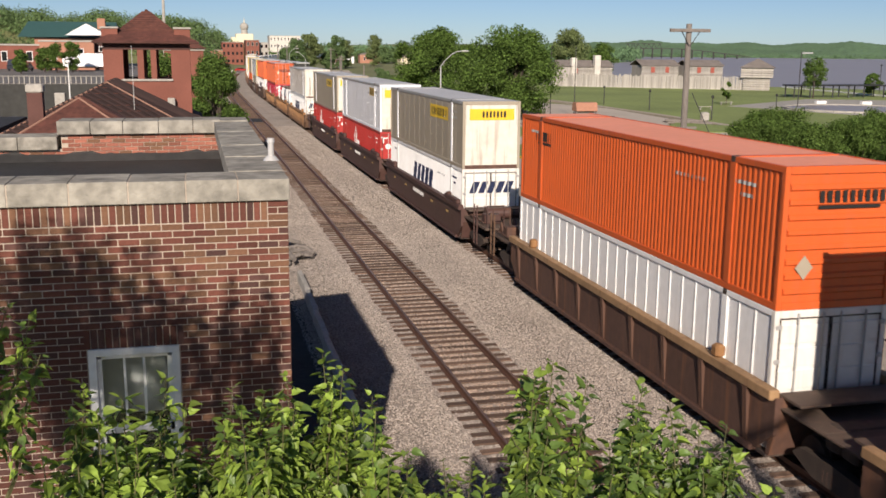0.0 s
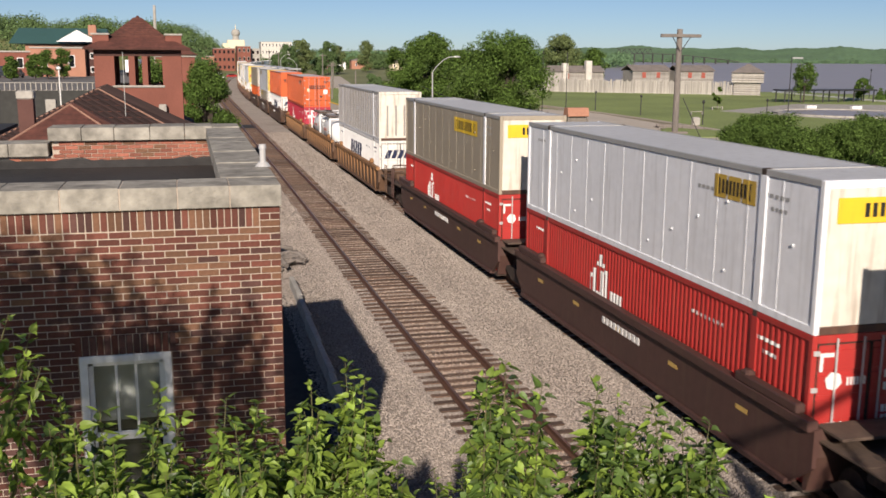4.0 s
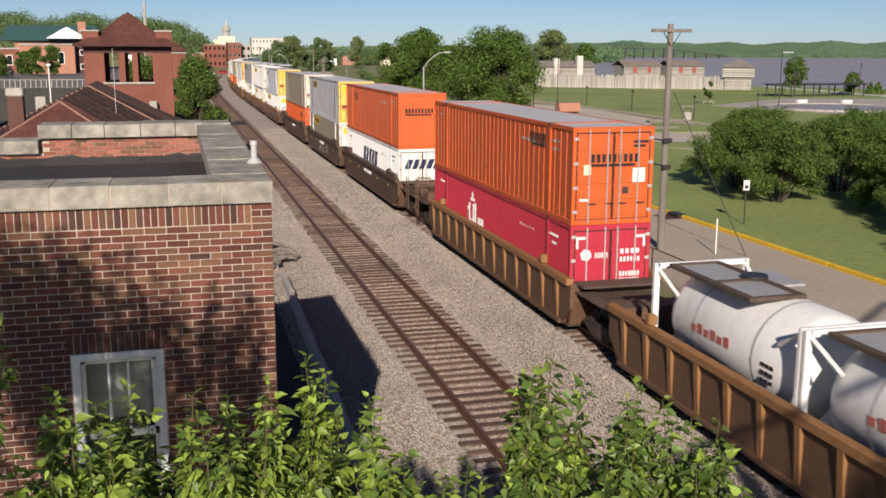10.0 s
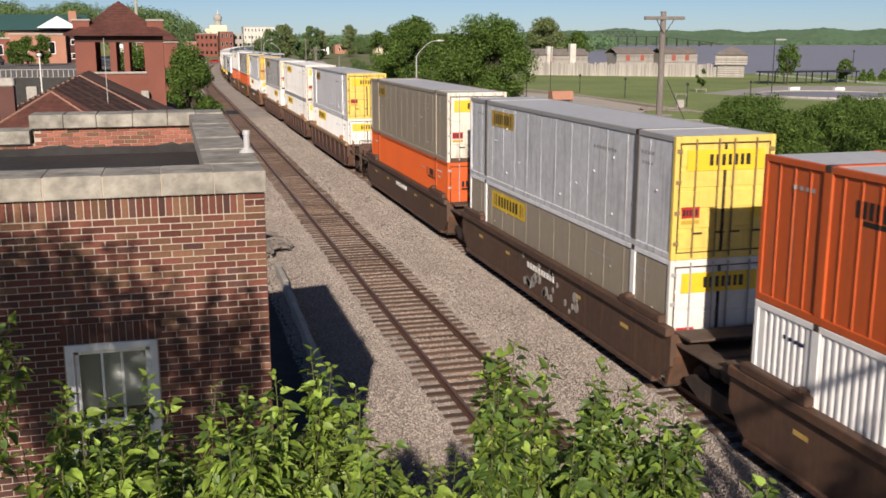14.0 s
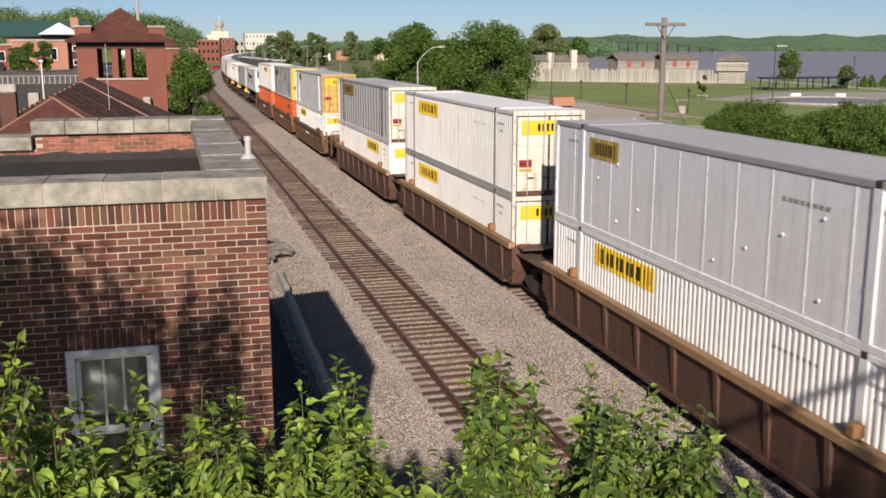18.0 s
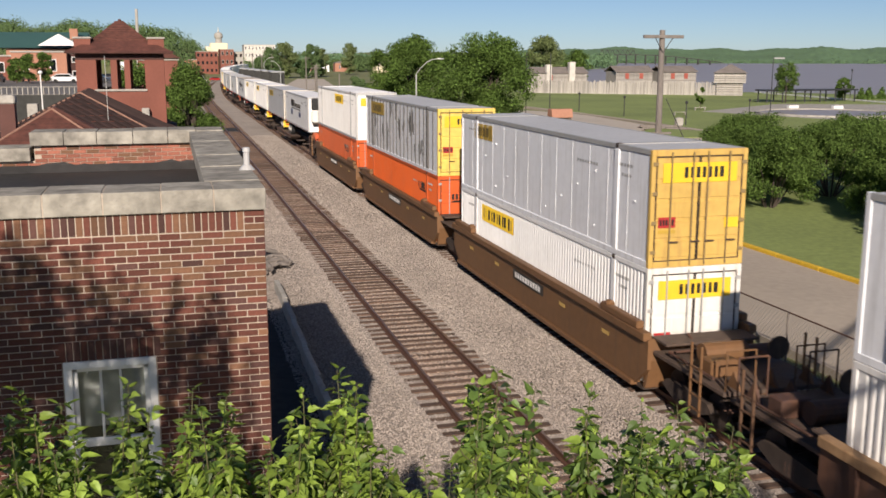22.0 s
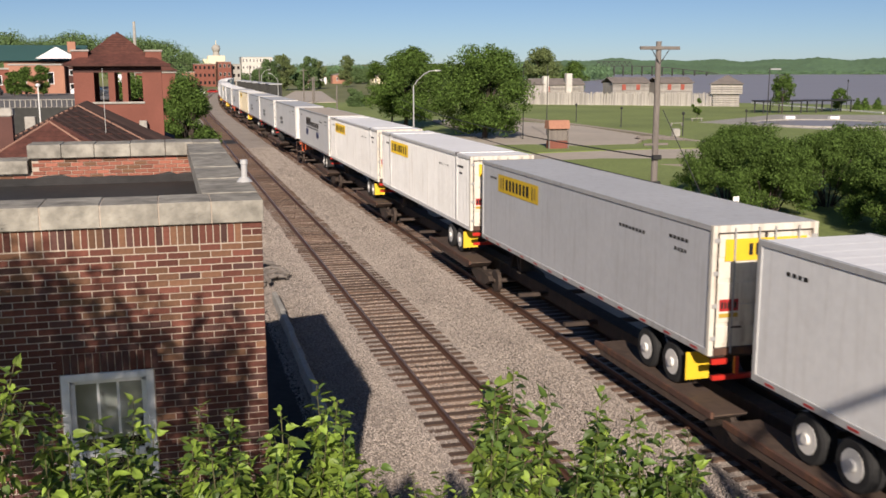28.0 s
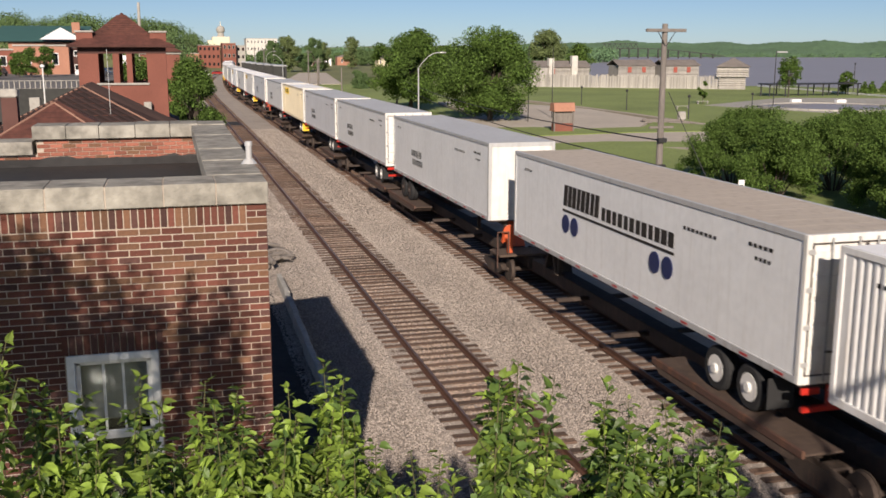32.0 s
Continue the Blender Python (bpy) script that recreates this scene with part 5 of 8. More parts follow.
C(142.55, 0, "corrugated", CRIMSON, "doors", CRIMSON, "crimson corrugated container with a white house mark", CRIMSON, ((house_logo, 2.3),), ((hub_end,),), mark_mat=LOGO_WHITE)
# 4
C(166.3, 1, "ribbed", ORANGE_OLD, "plain", ORANGE, "faded orange ribbed container with a smooth bright front", ROOF_GRAY, ((dark_logo_side, 4.6, 2.0),), ((dark_logo_end, -0.15, 1.75),))
C(166.3, 0, "corrugated", WHITE, "doors", DOOR_WHITE, "white corrugated container with bold navy letter blocks", ROOF_WHITE, ((swoosh_side, 0.4),), ((swoosh_end,),), mark_mat=NAVY)
C(185.95, 1, P, GRAY_STREAKED, "doors", YELLOW, "weathered light grey container with yellow doors", ROOF_GRAY, ((haul_sign_side, 4.3, 2.05, BOX_L, 2.4, 0.55, True, 4),), (YSIGN, WARN), roof_rim=GRAY_DARK, post_mat=POST_DARK)
C(185.95, 0, P, BEIGE, "doors", DOOR_WHITE, "dull beige container with white doors and a yellow sign", ROOF_GRAY, ((haul_sign_side, 3.6, 2.05),), (YSIGN, WARN), post_mat=WHITE, frame_mat=GRAY)
C(205.35, 1, P, BEIGE, "doors", DOOR_RUSTY, "dull beige container with grimy white doors", ROOF_GRAY, ((haul_sign_side, 5.3, 2.05, BOX_L, 2.0, 0.55, True),), (YSIGN, WARN), frame_mat=BEIGE)
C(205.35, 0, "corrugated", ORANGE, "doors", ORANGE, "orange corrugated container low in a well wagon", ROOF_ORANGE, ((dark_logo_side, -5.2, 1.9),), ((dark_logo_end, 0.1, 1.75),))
# 5
C(229.4, 1, P, GRAY, "doors", YELLOW, "light grey container with yellow doors and a small yellow sign", ROOF_GRAY, ((haul_sign_side, 4.7, 2.05, BOX_L, 1.9, 0.55, True, 3),), (YSIGN, WARN), roof_rim=GRAY_DARK)
C(229.4, 0, "corrugated", WHITE, "doors", DOOR_WHITE, "white corrugated container with a yellow sign", ROOF_WHITE, ((haul_sign_side, 3.3, 2.05),), (YSIGN, WARN))
C(249.4, 1, "corrugated", WHITE_DIRTY, "doors", DOOR_RUSTY, "weathered white corrugated container with yellow signs", ROOF_WHITE, ((haul_sign_side, 3.6, 2.0),), (YSIGN, WARN), frame_mat=STEEL_GRAY, roof_rim=WHITE_DIRTY)
C(249.4, 0, "corrugated", WHITE_DIRTY, "doors", DOOR_RUSTY, "weathered white corrugated container with yellow signs", ROOF_WHITE, ((haul_sign_side, 3.6, 2.0),), (YSIGN, WARN), frame_mat=STEEL_GRAY)
C(269.25, 1, "grooves", GRAY, "doors", DOOR_RUSTY, "light grey container with dark side posts and white doors", ROOF_GRAY, ((haul_sign_side, 4.1, 2.0, BOX_L, 3.7, 0.66, True),), (YSIGN, WARN), roof_rim=GRAY_DARK, post_mat=POST_DARK)
C(269.25, 0, "corrugated", WHITE_DIRTY, "ribs", WHITE_DIRTY, "weathered white corrugated container with a ribbed front", ROOF_WHITE, ((haul_sign_side, -3.4, 2.0),), (YSIGN,))
# 6
C(293.0, 1, P, GRAY, "doors", YELLOW_DIRTY, "light grey container with dirty yellow doors", ROOF_GRAY, ((haul_sign_side, 5.3, 2.1, BOX_L, 2.2, 0.55, True, 4),), (YSIGN, WARN), roof_rim=GRAY_DARK)
C(293.0, 0, "corrugated", WHITE, "doors", DOOR_WHITE, "white corrugated container with a yellow sign", ROOF_WHITE, ((haul_sign_side, 3.6, 2.0),), (YSIGN, WARN))
C(312.75, 1, "grooves", GRAY, "doors", YELLOW, "flaking grey container with dark bare patches and yellow doors", ROOF_GRAY, ((haul_sign_side, 4.7, 2.0, BOX_L, 3.4, 0.64, True), (patches, 19, BARE, 3)), (YSIGN, WARN), post_mat=POST_DARK, roof_rim=GRAY_DARK)
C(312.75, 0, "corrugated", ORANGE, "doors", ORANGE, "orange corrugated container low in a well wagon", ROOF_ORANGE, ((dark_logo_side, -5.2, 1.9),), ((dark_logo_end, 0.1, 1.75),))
C(332.15, 1, "corrugated", WHITE_DIRTY, "plain", WHITE, "white corrugated container with a smooth white front", ROOF_WHITE, ((haul_sign_side, -1.6, 2.0),), (YSIGN,), frame_mat=STEEL_GRAY, roof_rim=WHITE_DIRTY)
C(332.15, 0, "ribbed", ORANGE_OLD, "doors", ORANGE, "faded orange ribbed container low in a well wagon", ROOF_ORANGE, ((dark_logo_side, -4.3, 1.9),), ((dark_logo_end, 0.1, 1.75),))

W = well_car
def wells(cars, style, mat, label, graffiti=False):
    """Articulated wagons: each pair of neighbours shares a bogie."""
    for k, (a, b) in enumerate(cars):
        first, last = k == 0, k == len(cars) - 1
        near = 3.45 if first else (a - cars[k - 1][1]) / 2 - 0.22
        far = 3.45 if last else (cars[k + 1][0] - b) / 2 - 0.22
        W(a, b, near, far, style, mat, label, first, last, (True, last), graffiti=graffiti and k == 1)


def spans(*starts):
    return [(u, u + BOX_L) for u in starts]


wells(spans(-22.6, -2.9, 16.9)[1:], "ribbed", WELL_RUST, "rust-brown well wagon with ribbed sides")
wells(spans(41.0, 60.65, 79.9), "smooth", WELL_BROWN, "dark brown smooth-sided well wagon")
wells(spans(103.55) + [(122.7, 122.7 + BOX_L)] + spans(142.55), "ribbed", WELL_YELLOW, "rusty yellow well wagon with ribbed sides")
wells(spans(166.3, 185.95, 205.35), "smooth", WELL_EARTH, "brown smooth-sided well wagon", graffiti=True)
wells(spans(229.4, 249.4, 269.25), "ribbed", WELL_RUST, "rust-brown well wagon with ribbed sides")
wells(spans(293.0, 312.75, 332.15), "smooth", WELL_TAN, "tan-brown smooth-sided well wagon")

# stack ahead of the first one, out of sight, whose shadow falls on it
C(-2.9, 1, "corrugated", WHITE, "plain", WHITE, "white corrugated container at the head of the stretch", ROOF_WHITE)
C(-2.9, 0, "corrugated", WHITE, "plain", WHITE, "white corrugated container in a rusty well wagon", ROOF_WHITE)

trailer(354.3, "smooth", WHITE, ROOF_WHITE, "white refrigerated trailer with blue lettering and a cooling unit", False, "reefer", marks=((alliance_like, BOX_L),))
trailer(372.1, "smooth", GRAY_MID, ROOF_GRAY, "smooth grey trailer with a yellow sign and white doors", True, None, "doors", DOOR_RUSTY, ((haul_sign_side, 4.3, 1.95, BOX_L, 3.9),), (YSIGN, WARN), chassis=True, flap=True, rim=STEEL_GRAY)
for u in (389.7, 407.15):
    trailer(u, "corrugated", WHITE_DIRTY, ROOF_WHITE, "white corrugated container on a road chassis with yellow signs", True, None, "doors", DOOR_RUSTY, ((haul_sign_side, 4.15, 1.95, BOX_L, 3.9),), ((haul_sign_end, 2.1, 1.9), WARN), chassis=True, flap=True)
trailer(424.2, "smooth", WHITE, ROOF_TAN, "white trailer with blue lettering and a dusty tan roof", True, None, "doors", DOOR_WHITE, ((alliance_like, BOX_L),))


def small_black_logo(t, kind, y=3.2):
    side_letters(t, kind, BOX_L, y - 1.0, y + 1.0, 1.2, 1.5, 7, BLACK, 71, lean=0.1)
    side_letters(t, kind, BOX_L, y - 1.2, y + 0.8, 0.8, 1.08, 9, BLACK, 72, lean=0.1)


TAIL = [(443.2, "smooth", WHITE, ROOF_GRAY, False), (461.4, "smooth", WHITE, ROOF_GRAY, True), (478.6, "smooth", GRAY, ROOF_GRAY, True), (496.0, "corrugated", CREAM, ROOF_WHITE, True), (513.4, "smooth", WHITE, ROOF_GRAY, True)]
u, r = 532.6, random.Random(4)
while u < 735:
    TAIL.append((u, r.choice(["smooth", "smooth", "corrugated", "plate"]), r.choice([WHITE, WHITE, GRAY, WHITE_DIRTY]), r.choice([ROOF_WHITE, ROOF_GRAY]), True))
    u += 17.45 if len(TAIL) % 5 else 19.2
for u, kind, mat, roof, near in TAIL:
    marks = ((small_black_logo,),) if kind == "smooth" else ((haul_sign_side, 4.6, 2.0),)
    trailer(u, kind, mat, roof, {"smooth": "smooth white trailer with small dark letter bars", "corrugated": "corrugated trailer with a yellow sign", "plate": "riveted trailer with a yellow sign"}[kind],
            near, None, "plain" if not near else "doors", DOOR_WHITE, marks, chassis=kind != "smooth", flap=kind != "smooth", white_wheels=near)

ALL_U = [354.3, 372.1, 389.7, 407.15, 424.2] + [q[0] for q in TAIL]
for k, u in enumerate(ALL_U):
    first = k % 5 == 0
    near = 1.55 if first else (u - ALL_U[k - 1] - BOX_L) / 2
    far = 0.9 if k + 1 >= len(ALL_U) or (k + 1) % 5 == 0 else (ALL_U[k + 1] - u - BOX_L) / 2
    spine_car(u, near, far, k != 0 and (k < 5 or TAIL[k - 5][4]), first)

# ---------------------------------------------------------------- brick building by the track
FY, BX = 9.75, 0.85               # its front wall and its track-side wall
building = thing("brick_building", "flat-roofed red-brick building with stone coping beside the tracks", "building")
WX0, WX1, WZ0, WZ1 = -1.11, -0.25, 3.35, 5.36
for a, b, c, d in ((WX0, WX1, WZ1, 6.1), (WX0, WX1, 3.0, WZ0)):
    part("wall_panel", Geo().box(a, b, FY + 0.005, FY + 0.3, c, d), MORTAR, building)
part("wall_panel", Geo().box(WX1, BX - 0.006, FY + 0.005, FY + 0.3, 3.0, 6.1), MORTAR, building)
part("wall_band", Geo().box(-2.75, BX - 0.006, FY - 0.011, FY + 0.3, 6.236, 6.78), MORTAR, building)
part("wall_band", Geo().box(-2.75, BX - 0.006, FY - 0.001, FY + 0.3, 6.1, 6.236), MORTAR, building)
core = Geo().box(-2.75, WX0, FY + 0.005, FY + 0.3, 3.0, 6.1)
front = part("front_wall", core, MORTAR, building)
part("lower_wall", Geo().box(-7.5, BX - 0.006, FY + 0.01, FY + 0.3, -0.8, 3.0).box(-7.5, -2.75, FY + 0.01, FY + 0.3, 3.0, 6.78), BRICK_FAR, building)
part("side_wall", Geo().box(BX - 0.3, BX - 0.01, FY + 0.3, 18.2, -0.8, 6.78), BRICK_FAR, building)
part("side_wall", Geo().box(-7.5, -7.2, FY + 0.3, 18.2, -0.8, 6.78), BRICK_FAR, building)
back_core = part("back_wall", Geo().box(-2.2, BX - 0.3, 17.62, 18.2, -0.8, 6.8).box(-7.2, -2.2, 17.62, 18.2, -0.8, 6.55), MORTAR, building)
part("roof_deck", Geo().box(-7.2, BX - 0.3, FY + 0.3, 17.6, 6.2, 6.36), MEMBRANE, building, "black felt roof")
rf2 = random.Random(8)
felt, fx0 = [(BX - 0.31, 6.37), (-7.2, 6.37)], -7.2
while fx0 < BX - 0.35:
    felt.append((fx0, 6.44 + rf2.uniform(0.0, 0.09)))
    fx0 += rf2.uniform(0.08, 0.3)
felt.append((BX - 0.31, 6.5))
part("felt_flashing", Geo().prism(felt, "y", 17.585, 17.6), MEMBRANE, building, "ragged black felt flashing")
part("upstand", Geo().prism([(17.44, 6.36), (17.6, 6.36), (17.6, 6.47), (17.56, 6.47)], "x", -7.2, BX - 0.3), MEMBRANE, building)
part("parapet_lining", Geo().box(-7.2, BX - 0.3, FY + 0.3, FY + 0.33, 6.36, 6.78).box(BX - 0.33, BX - 0.3, FY + 0.33, 17.6, 6.36, 6.78), MEMBRANE, building)
rng = random.Random(12)


def coping_block(x0, x1, y0, y1, z0, z1):
    e = rng.uniform(-0.006, 0.006)
    part("coping_stone", Geo().cbox(x0 + 0.004, x1 - 0.004, y0 + 0.003, y1 - 0.003, z0, z1 + e, 0.007), COPING, building, at=pose(0, 0, 0))


edges = [-7.5, -6.9, -6.3, -5.7, -5.1, -4.5, -3.95, -3.4, -2.85, -2.3, -1.72, -1.18, -0.65, -0.12, 0.37, 0.87]
for a, b in zip(edges, edges[1:]):
    coping_block(a, b, FY - 0.07, 10.32, 6.783, 7.0)
part("joint_mortar", Geo().box(-7.4, 0.85, FY - 0.062, 10.3, 6.785, 6.992).box(0.31, 0.862, 10.3, 17.55, 6.785, 6.992), MORTAR, building)
y = 10.32
while y < 17.4:
    coping_block(0.3, 0.87, y, min(y + 0.72, 17.5), 6.783, 7.0)
    y += 0.72
edges = [-2.25, -1.72, -1.2, -0.62, -0.05, 0.42, 0.88]
for a, b in zip(edges, edges[1:]):
    coping_block(a, b, 17.5, 18.3, 6.803, 7.02)
for k in range(8):
    coping_block(-2.25 - (k + 1) * 0.62, -2.25 - k * 0.62, 17.5, 18.3, 6.553, 6.77)

COURSE, BRICK_W = 0.0677, 0.2032
BRICK_SETS = {}


def brick_mesh(w, h, mat):
    key = (round(w, 3), round(h, 3), mat.name)
    if key not in BRICK_SETS:
        BRICK_SETS[key] = Geo().cbox(0, w, 0, 0.09, 0, h, 0.004).mesh("brick", mat)
    return BRICK_SETS[key]


def lay(parent, x, y, z, w, h, mat, rest, count):
    """Lays one brick: near ones as parts, the rest joined."""
    if count[0] < 300:
        count[0] += 1
        part("brick", brick_mesh(w, h, mat), None, parent, at=pose(x, y, z, rng.uniform(-0.4, 0.4), rng.uniform(-0.3, 0.3), rng.uniform(-0.5, 0.5)))
    else:
        rest[mat.name].box(x, x + w, y, y + 0.09, z, z + h)


def pick_brick(z):
    k = rng.random()
    if z > 5.9:
        return BRICK if k < 0.58 else BRICK_BUFF if k < 0.89 else BRICK_DARK
    return BRICK if k < 0.6 else BRICK_BUFF if k < 0.66 else BRICK_DARK


rest, count = defaultdict(Geo), [0]
rest_mats = {m.name: m for m in (BRICK, BRICK_BUFF, BRICK_DARK, BRICK_INNER)}
z_top = 6.78
x = 0.645
while x > -2.7:                                        # soldier course under the coping
    lay(front, x - 0.0577, FY - 0.016, z_top - 0.198, 0.0577, 0.192, pick_brick(7), rest, count)
    x -= COURSE
for k in range(3):
    z = z_top - (k + 1) * 0.0665
    for a, b in (((0.655, 0.85),), ((0.655, 0.745), (0.755, 0.85)), ((0.655, 0.85),))[k]:
        lay(front, a, FY - 0.016, z, b - a, 0.0575, pick_brick(7), rest, count)
row = 0
z = z_top - 0.2 - COURSE
while z > 3.05:
    y = FY - 0.016 if z > 6.2 else FY - 0.006 if z > 6.09 else FY
    x = BX - (0.0 if row % 2 == 0 else 0.1016)
    if row % 2:
        lay(front, BX - 0.0936, y, z, 0.0936, 0.0577, pick_brick(z), rest, count)
    while x > -2.7:
        a, b = x - BRICK_W + 0.0105, x
        if not (b > WX0 - 0.02 and a < WX1 + 0.02 and z + 0.0577 > WZ0 and z < WZ1 + 0.195):
            lay(front, a, y, z, b - a, 0.0577, pick_brick(z), rest, count)
        else:
            if a < WX0 - 0.05:
                lay(front, a, y, z, WX0 - 0.012 - a, 0.0577, pick_brick(z), rest, count)
            if b > WX1 + 0.06:
                lay(front, WX1 + 0.012, y, z, b - WX1 - 0.012, 0.0577, pick_brick(z), rest, count)
        x -= BRICK_W
    z -= COURSE
    row += 1
x = WX0 - 0.03
while x < WX1:                                         # flat arch of upright bricks over the window
    lay(front, x, FY - 0.004, WZ1 + 0.005, 0.0577, 0.192, BRICK_DARK if rng.random() < 0.6 else BRICK, rest, count)
    x += COURSE
for name, g in rest.items():
    part("brick_rest", g, rest_mats[name], front, kind="stuff")
rest, count = defaultdict(Geo), [150]
for row in range(7):
    z = 6.79 - (row + 1) * COURSE
    x = BX - 0.31 - (row % 2) * 0.1
    while x > -5.0:
        if z < 6.75 and (x > -2.1 or z < 6.5):
            lay(back_core, x - 0.193, 17.605, z, 0.193, 0.0577, BRICK_INNER if rng.random() < 0.8 else BRICK_BUFF, rest, count)
        x -= BRICK_W
for name, g in rest.items():
    part("brick_rest", g, rest_mats[name], back_core, kind="stuff")

win = thing("window_1", "old white double-hung window with flaking paint and storm frame", "window", kind="structure")
fr = Geo().cbox(WX0, WX0 + 0.075, FY - 0.012, FY + 0.1, WZ0, WZ1, 0.006).cbox(WX1 - 0.075, WX1, FY - 0.012, FY + 0.1, WZ0, WZ1, 0.006)
fr.cbox(WX0, WX1, FY - 0.015, FY + 0.1, WZ1 - 0.075, WZ1, 0.006)
part("window_frame", fr, WINDOW_WHITE, win)
part("window_sill", Geo().cbox(WX0 - 0.05, WX1 + 0.05, FY - 0.06, FY + 0.12, WZ0 - 0.08, WZ0, 0.01), CONCRETE, win)
for nm, z0, z1, yy in (("upper_sash", 4.5, 5.285, FY + 0.045), ("lower_sash", WZ0, 4.5, FY + 0.07)):
    a, b = WX0 + 0.075, WX1 - 0.075
    g = Geo().cbox(a, a + 0.045, yy, yy + 0.035, z0, z1, 0.004).cbox(b - 0.045, b, yy, yy + 0.035, z0, z1, 0.004)
    g.cbox(a, b, yy, yy + 0.035, z0, z0 + 0.05, 0.004).cbox(a, b, yy, yy + 0.035, z1 - 0.045, z1, 0.004)
    sash = part(nm, g, WINDOW_WHITE, win)
    if nm == "upper_sash":
        for f in (0.36, 0.62):
            xx = a + (b - a) * f
            part("glazing_bar", Geo().cbox(xx - 0.012, xx + 0.012, yy + 0.003, yy + 0.03, z0 + 0.05, z1 - 0.045, 0.003), WINDOW_WHITE, sash)
    pane = part("pane", Geo().box(a + 0.04, b - 0.04, yy + 0.015, yy + 0.019, z0 + 0.045, z1 - 0.04), GLASS, sash)
    pane.visible_shadow = False
blind = part("blind", Geo().box(WX0 + 0.1, WX1 - 0.1, FY + 0.2, FY + 0.21, 4.62, 5.2), CURTAIN, win, "grey cloth blind half lowered")
part("reveal", Geo().box(WX0 - 0.2, WX1 + 0.2, FY + 0.7, FY + 0.72, 3.0, 5.6).box(WX0 - 0.22, WX0 - 0.2, FY + 0.3, FY + 0.7, 3.0, 5.6).box(WX1 + 0.2, WX1 + 0.22, FY + 0.3, FY + 0.7, 3.0, 5.6), DARK, win)

vent = thing("vent_pipe", "short galvanised vent pipe on the stone coping", "vent", m=pose(0.81, 11.3, 7.0))
part("pipe", Geo().cyl((0, 0, -0.01), (0, 0, 0.2), 0.035, n=12), STEEL_GRAY, vent)
part("collar", Geo().cyl((0, 0, 0.0), (0, 0, 0.05), 0.09, 0.05, n=14), STEEL_GRAY, vent)
part("cap", Geo().cyl((0, 0, 0.2), (0, 0, 0.25), 0.045, 0.04, n=12), STEEL_GRAY, vent)

low_wall = thing("retaining_wall", "low weathered concrete wall between building and ballast", "wall", kind="structure")
for k in range(8):
    y0 = 13.2 + k * 2.95
    part("wall_section", Geo().cbox(3.18 + k * 0.045, 3.36 + k * 0.045, y0, y0 + 2.93, -0.8, -0.02, 0.02), CONCRETE, low_wall)
pile = thing("debris_pile", "grey broken timber and branches lying on the ballast", "debris")
r2 = random.Random(5)
for k in range(12):
    x, y, a = 3.75 + r2.uniform(-0.5, 0.6), 41 + r2.uniform(-1.8, 1.8), r2.uniform(0, 6.28)
    l = r2.uniform(0.35, 0.8)
    part("branch", Geo().tube([(x - l * math.cos(a), y - l * math.sin(a), -0.38 + 0.03 * k), (x, y, -0.25 + 0.04 * k), (x + l * math.cos(a + 0.5), y + l * math.sin(a + 0.5), -0.3 + 0.05 * k)], [0.1, 0.08, 0.04], 7), POLE_WOOD, pile)

# ---------------------------------------------------------------- depot with its tower
depot = thing("railway_depot", "red-brick railway depot with an open belfry tower and tiled roofs", "building")
TX0, TX1, TY0, TY1 = -4.72, -0.16, 57.0, 61.6
tw = Geo().box(TX0, TX1, TY0, TY0 + 0.35, -0.8, 6.5).box(TX0, TX1, TY1 - 0.35, TY1, -0.8, 6.5).box(TX0, TX0 + 0.35, TY0 + 0.35, TY1 - 0.35, -0.8, 6.5).box(TX1 - 0.35, TX1, TY0 + 0.35, TY1 - 0.35, -0.8, 6.5)
tower = part("tower", tw, BRICK_FAR, depot)
for y0 in (TY0, TY1 - 0.35):
    for a, b in ((TX0, -3.68), (-2.95, -2.62), (-2.25, -1.95), (-1.18, TX1)):
        part("belfry_pier", Geo().box(a, b, y0, y0 + 0.35, 6.5, 8.08), BRICK_FAR, tower)
for x0 in (TX0, TX1 - 0.35):
    for a, b in ((TY0 + 0.35, TY0 + 1.05), (TY0 + 1.9, TY0 + 2.2), (TY0 + 2.9, TY0 + 3.2), (TY1 - 1.05, TY1 - 0.35)):
        part("belfry_pier", Geo().box(x0, x0 + 0.35, a, b, 6.5, 8.08), BRICK_FAR, tower)
part("belfry_head", Geo().box(TX0, TX1, TY0, TY0 + 0.35, 8.08, 8.5).box(TX0, TX1, TY1 - 0.35, TY1, 8.08, 8.5).box(TX0, TX0 + 0.35, TY0 + 0.35, TY1 - 0.35, 8.08, 8.5).box(TX1 - 0.35, TX1, TY0 + 0.35, TY1 - 0.35, 8.08, 8.5), BRICK_DARK, tower)
part("belfry_floor", Geo().box(TX0 + 0.35, TX1 - 0.35, TY0 + 0.35, TY1 - 0.35, 6.2, 6.35), ROOF_SHAKE, tower)
part("sill", Geo().cbox(-3.82, -1.1, TY0 - 0.08, TY0 + 0.1, 6.4, 6.52, 0.02), CONCRETE, tower, "pale stone sill")
E0, E1 = 0.5, 8.42
eave = Geo().prism([(TX0 - E0, E1), (TX1 + E0, E1), (TX1 + E0, E1 + 0.1), (TX0 - E0, E1 + 0.1)], "y", TY0 - E0, TY1 + E0)
part("eave", eave, TILE_RED, tower)
cx, cy = (TX0 + TX1) / 2, (TY0 + TY1) / 2
rf = Geo()
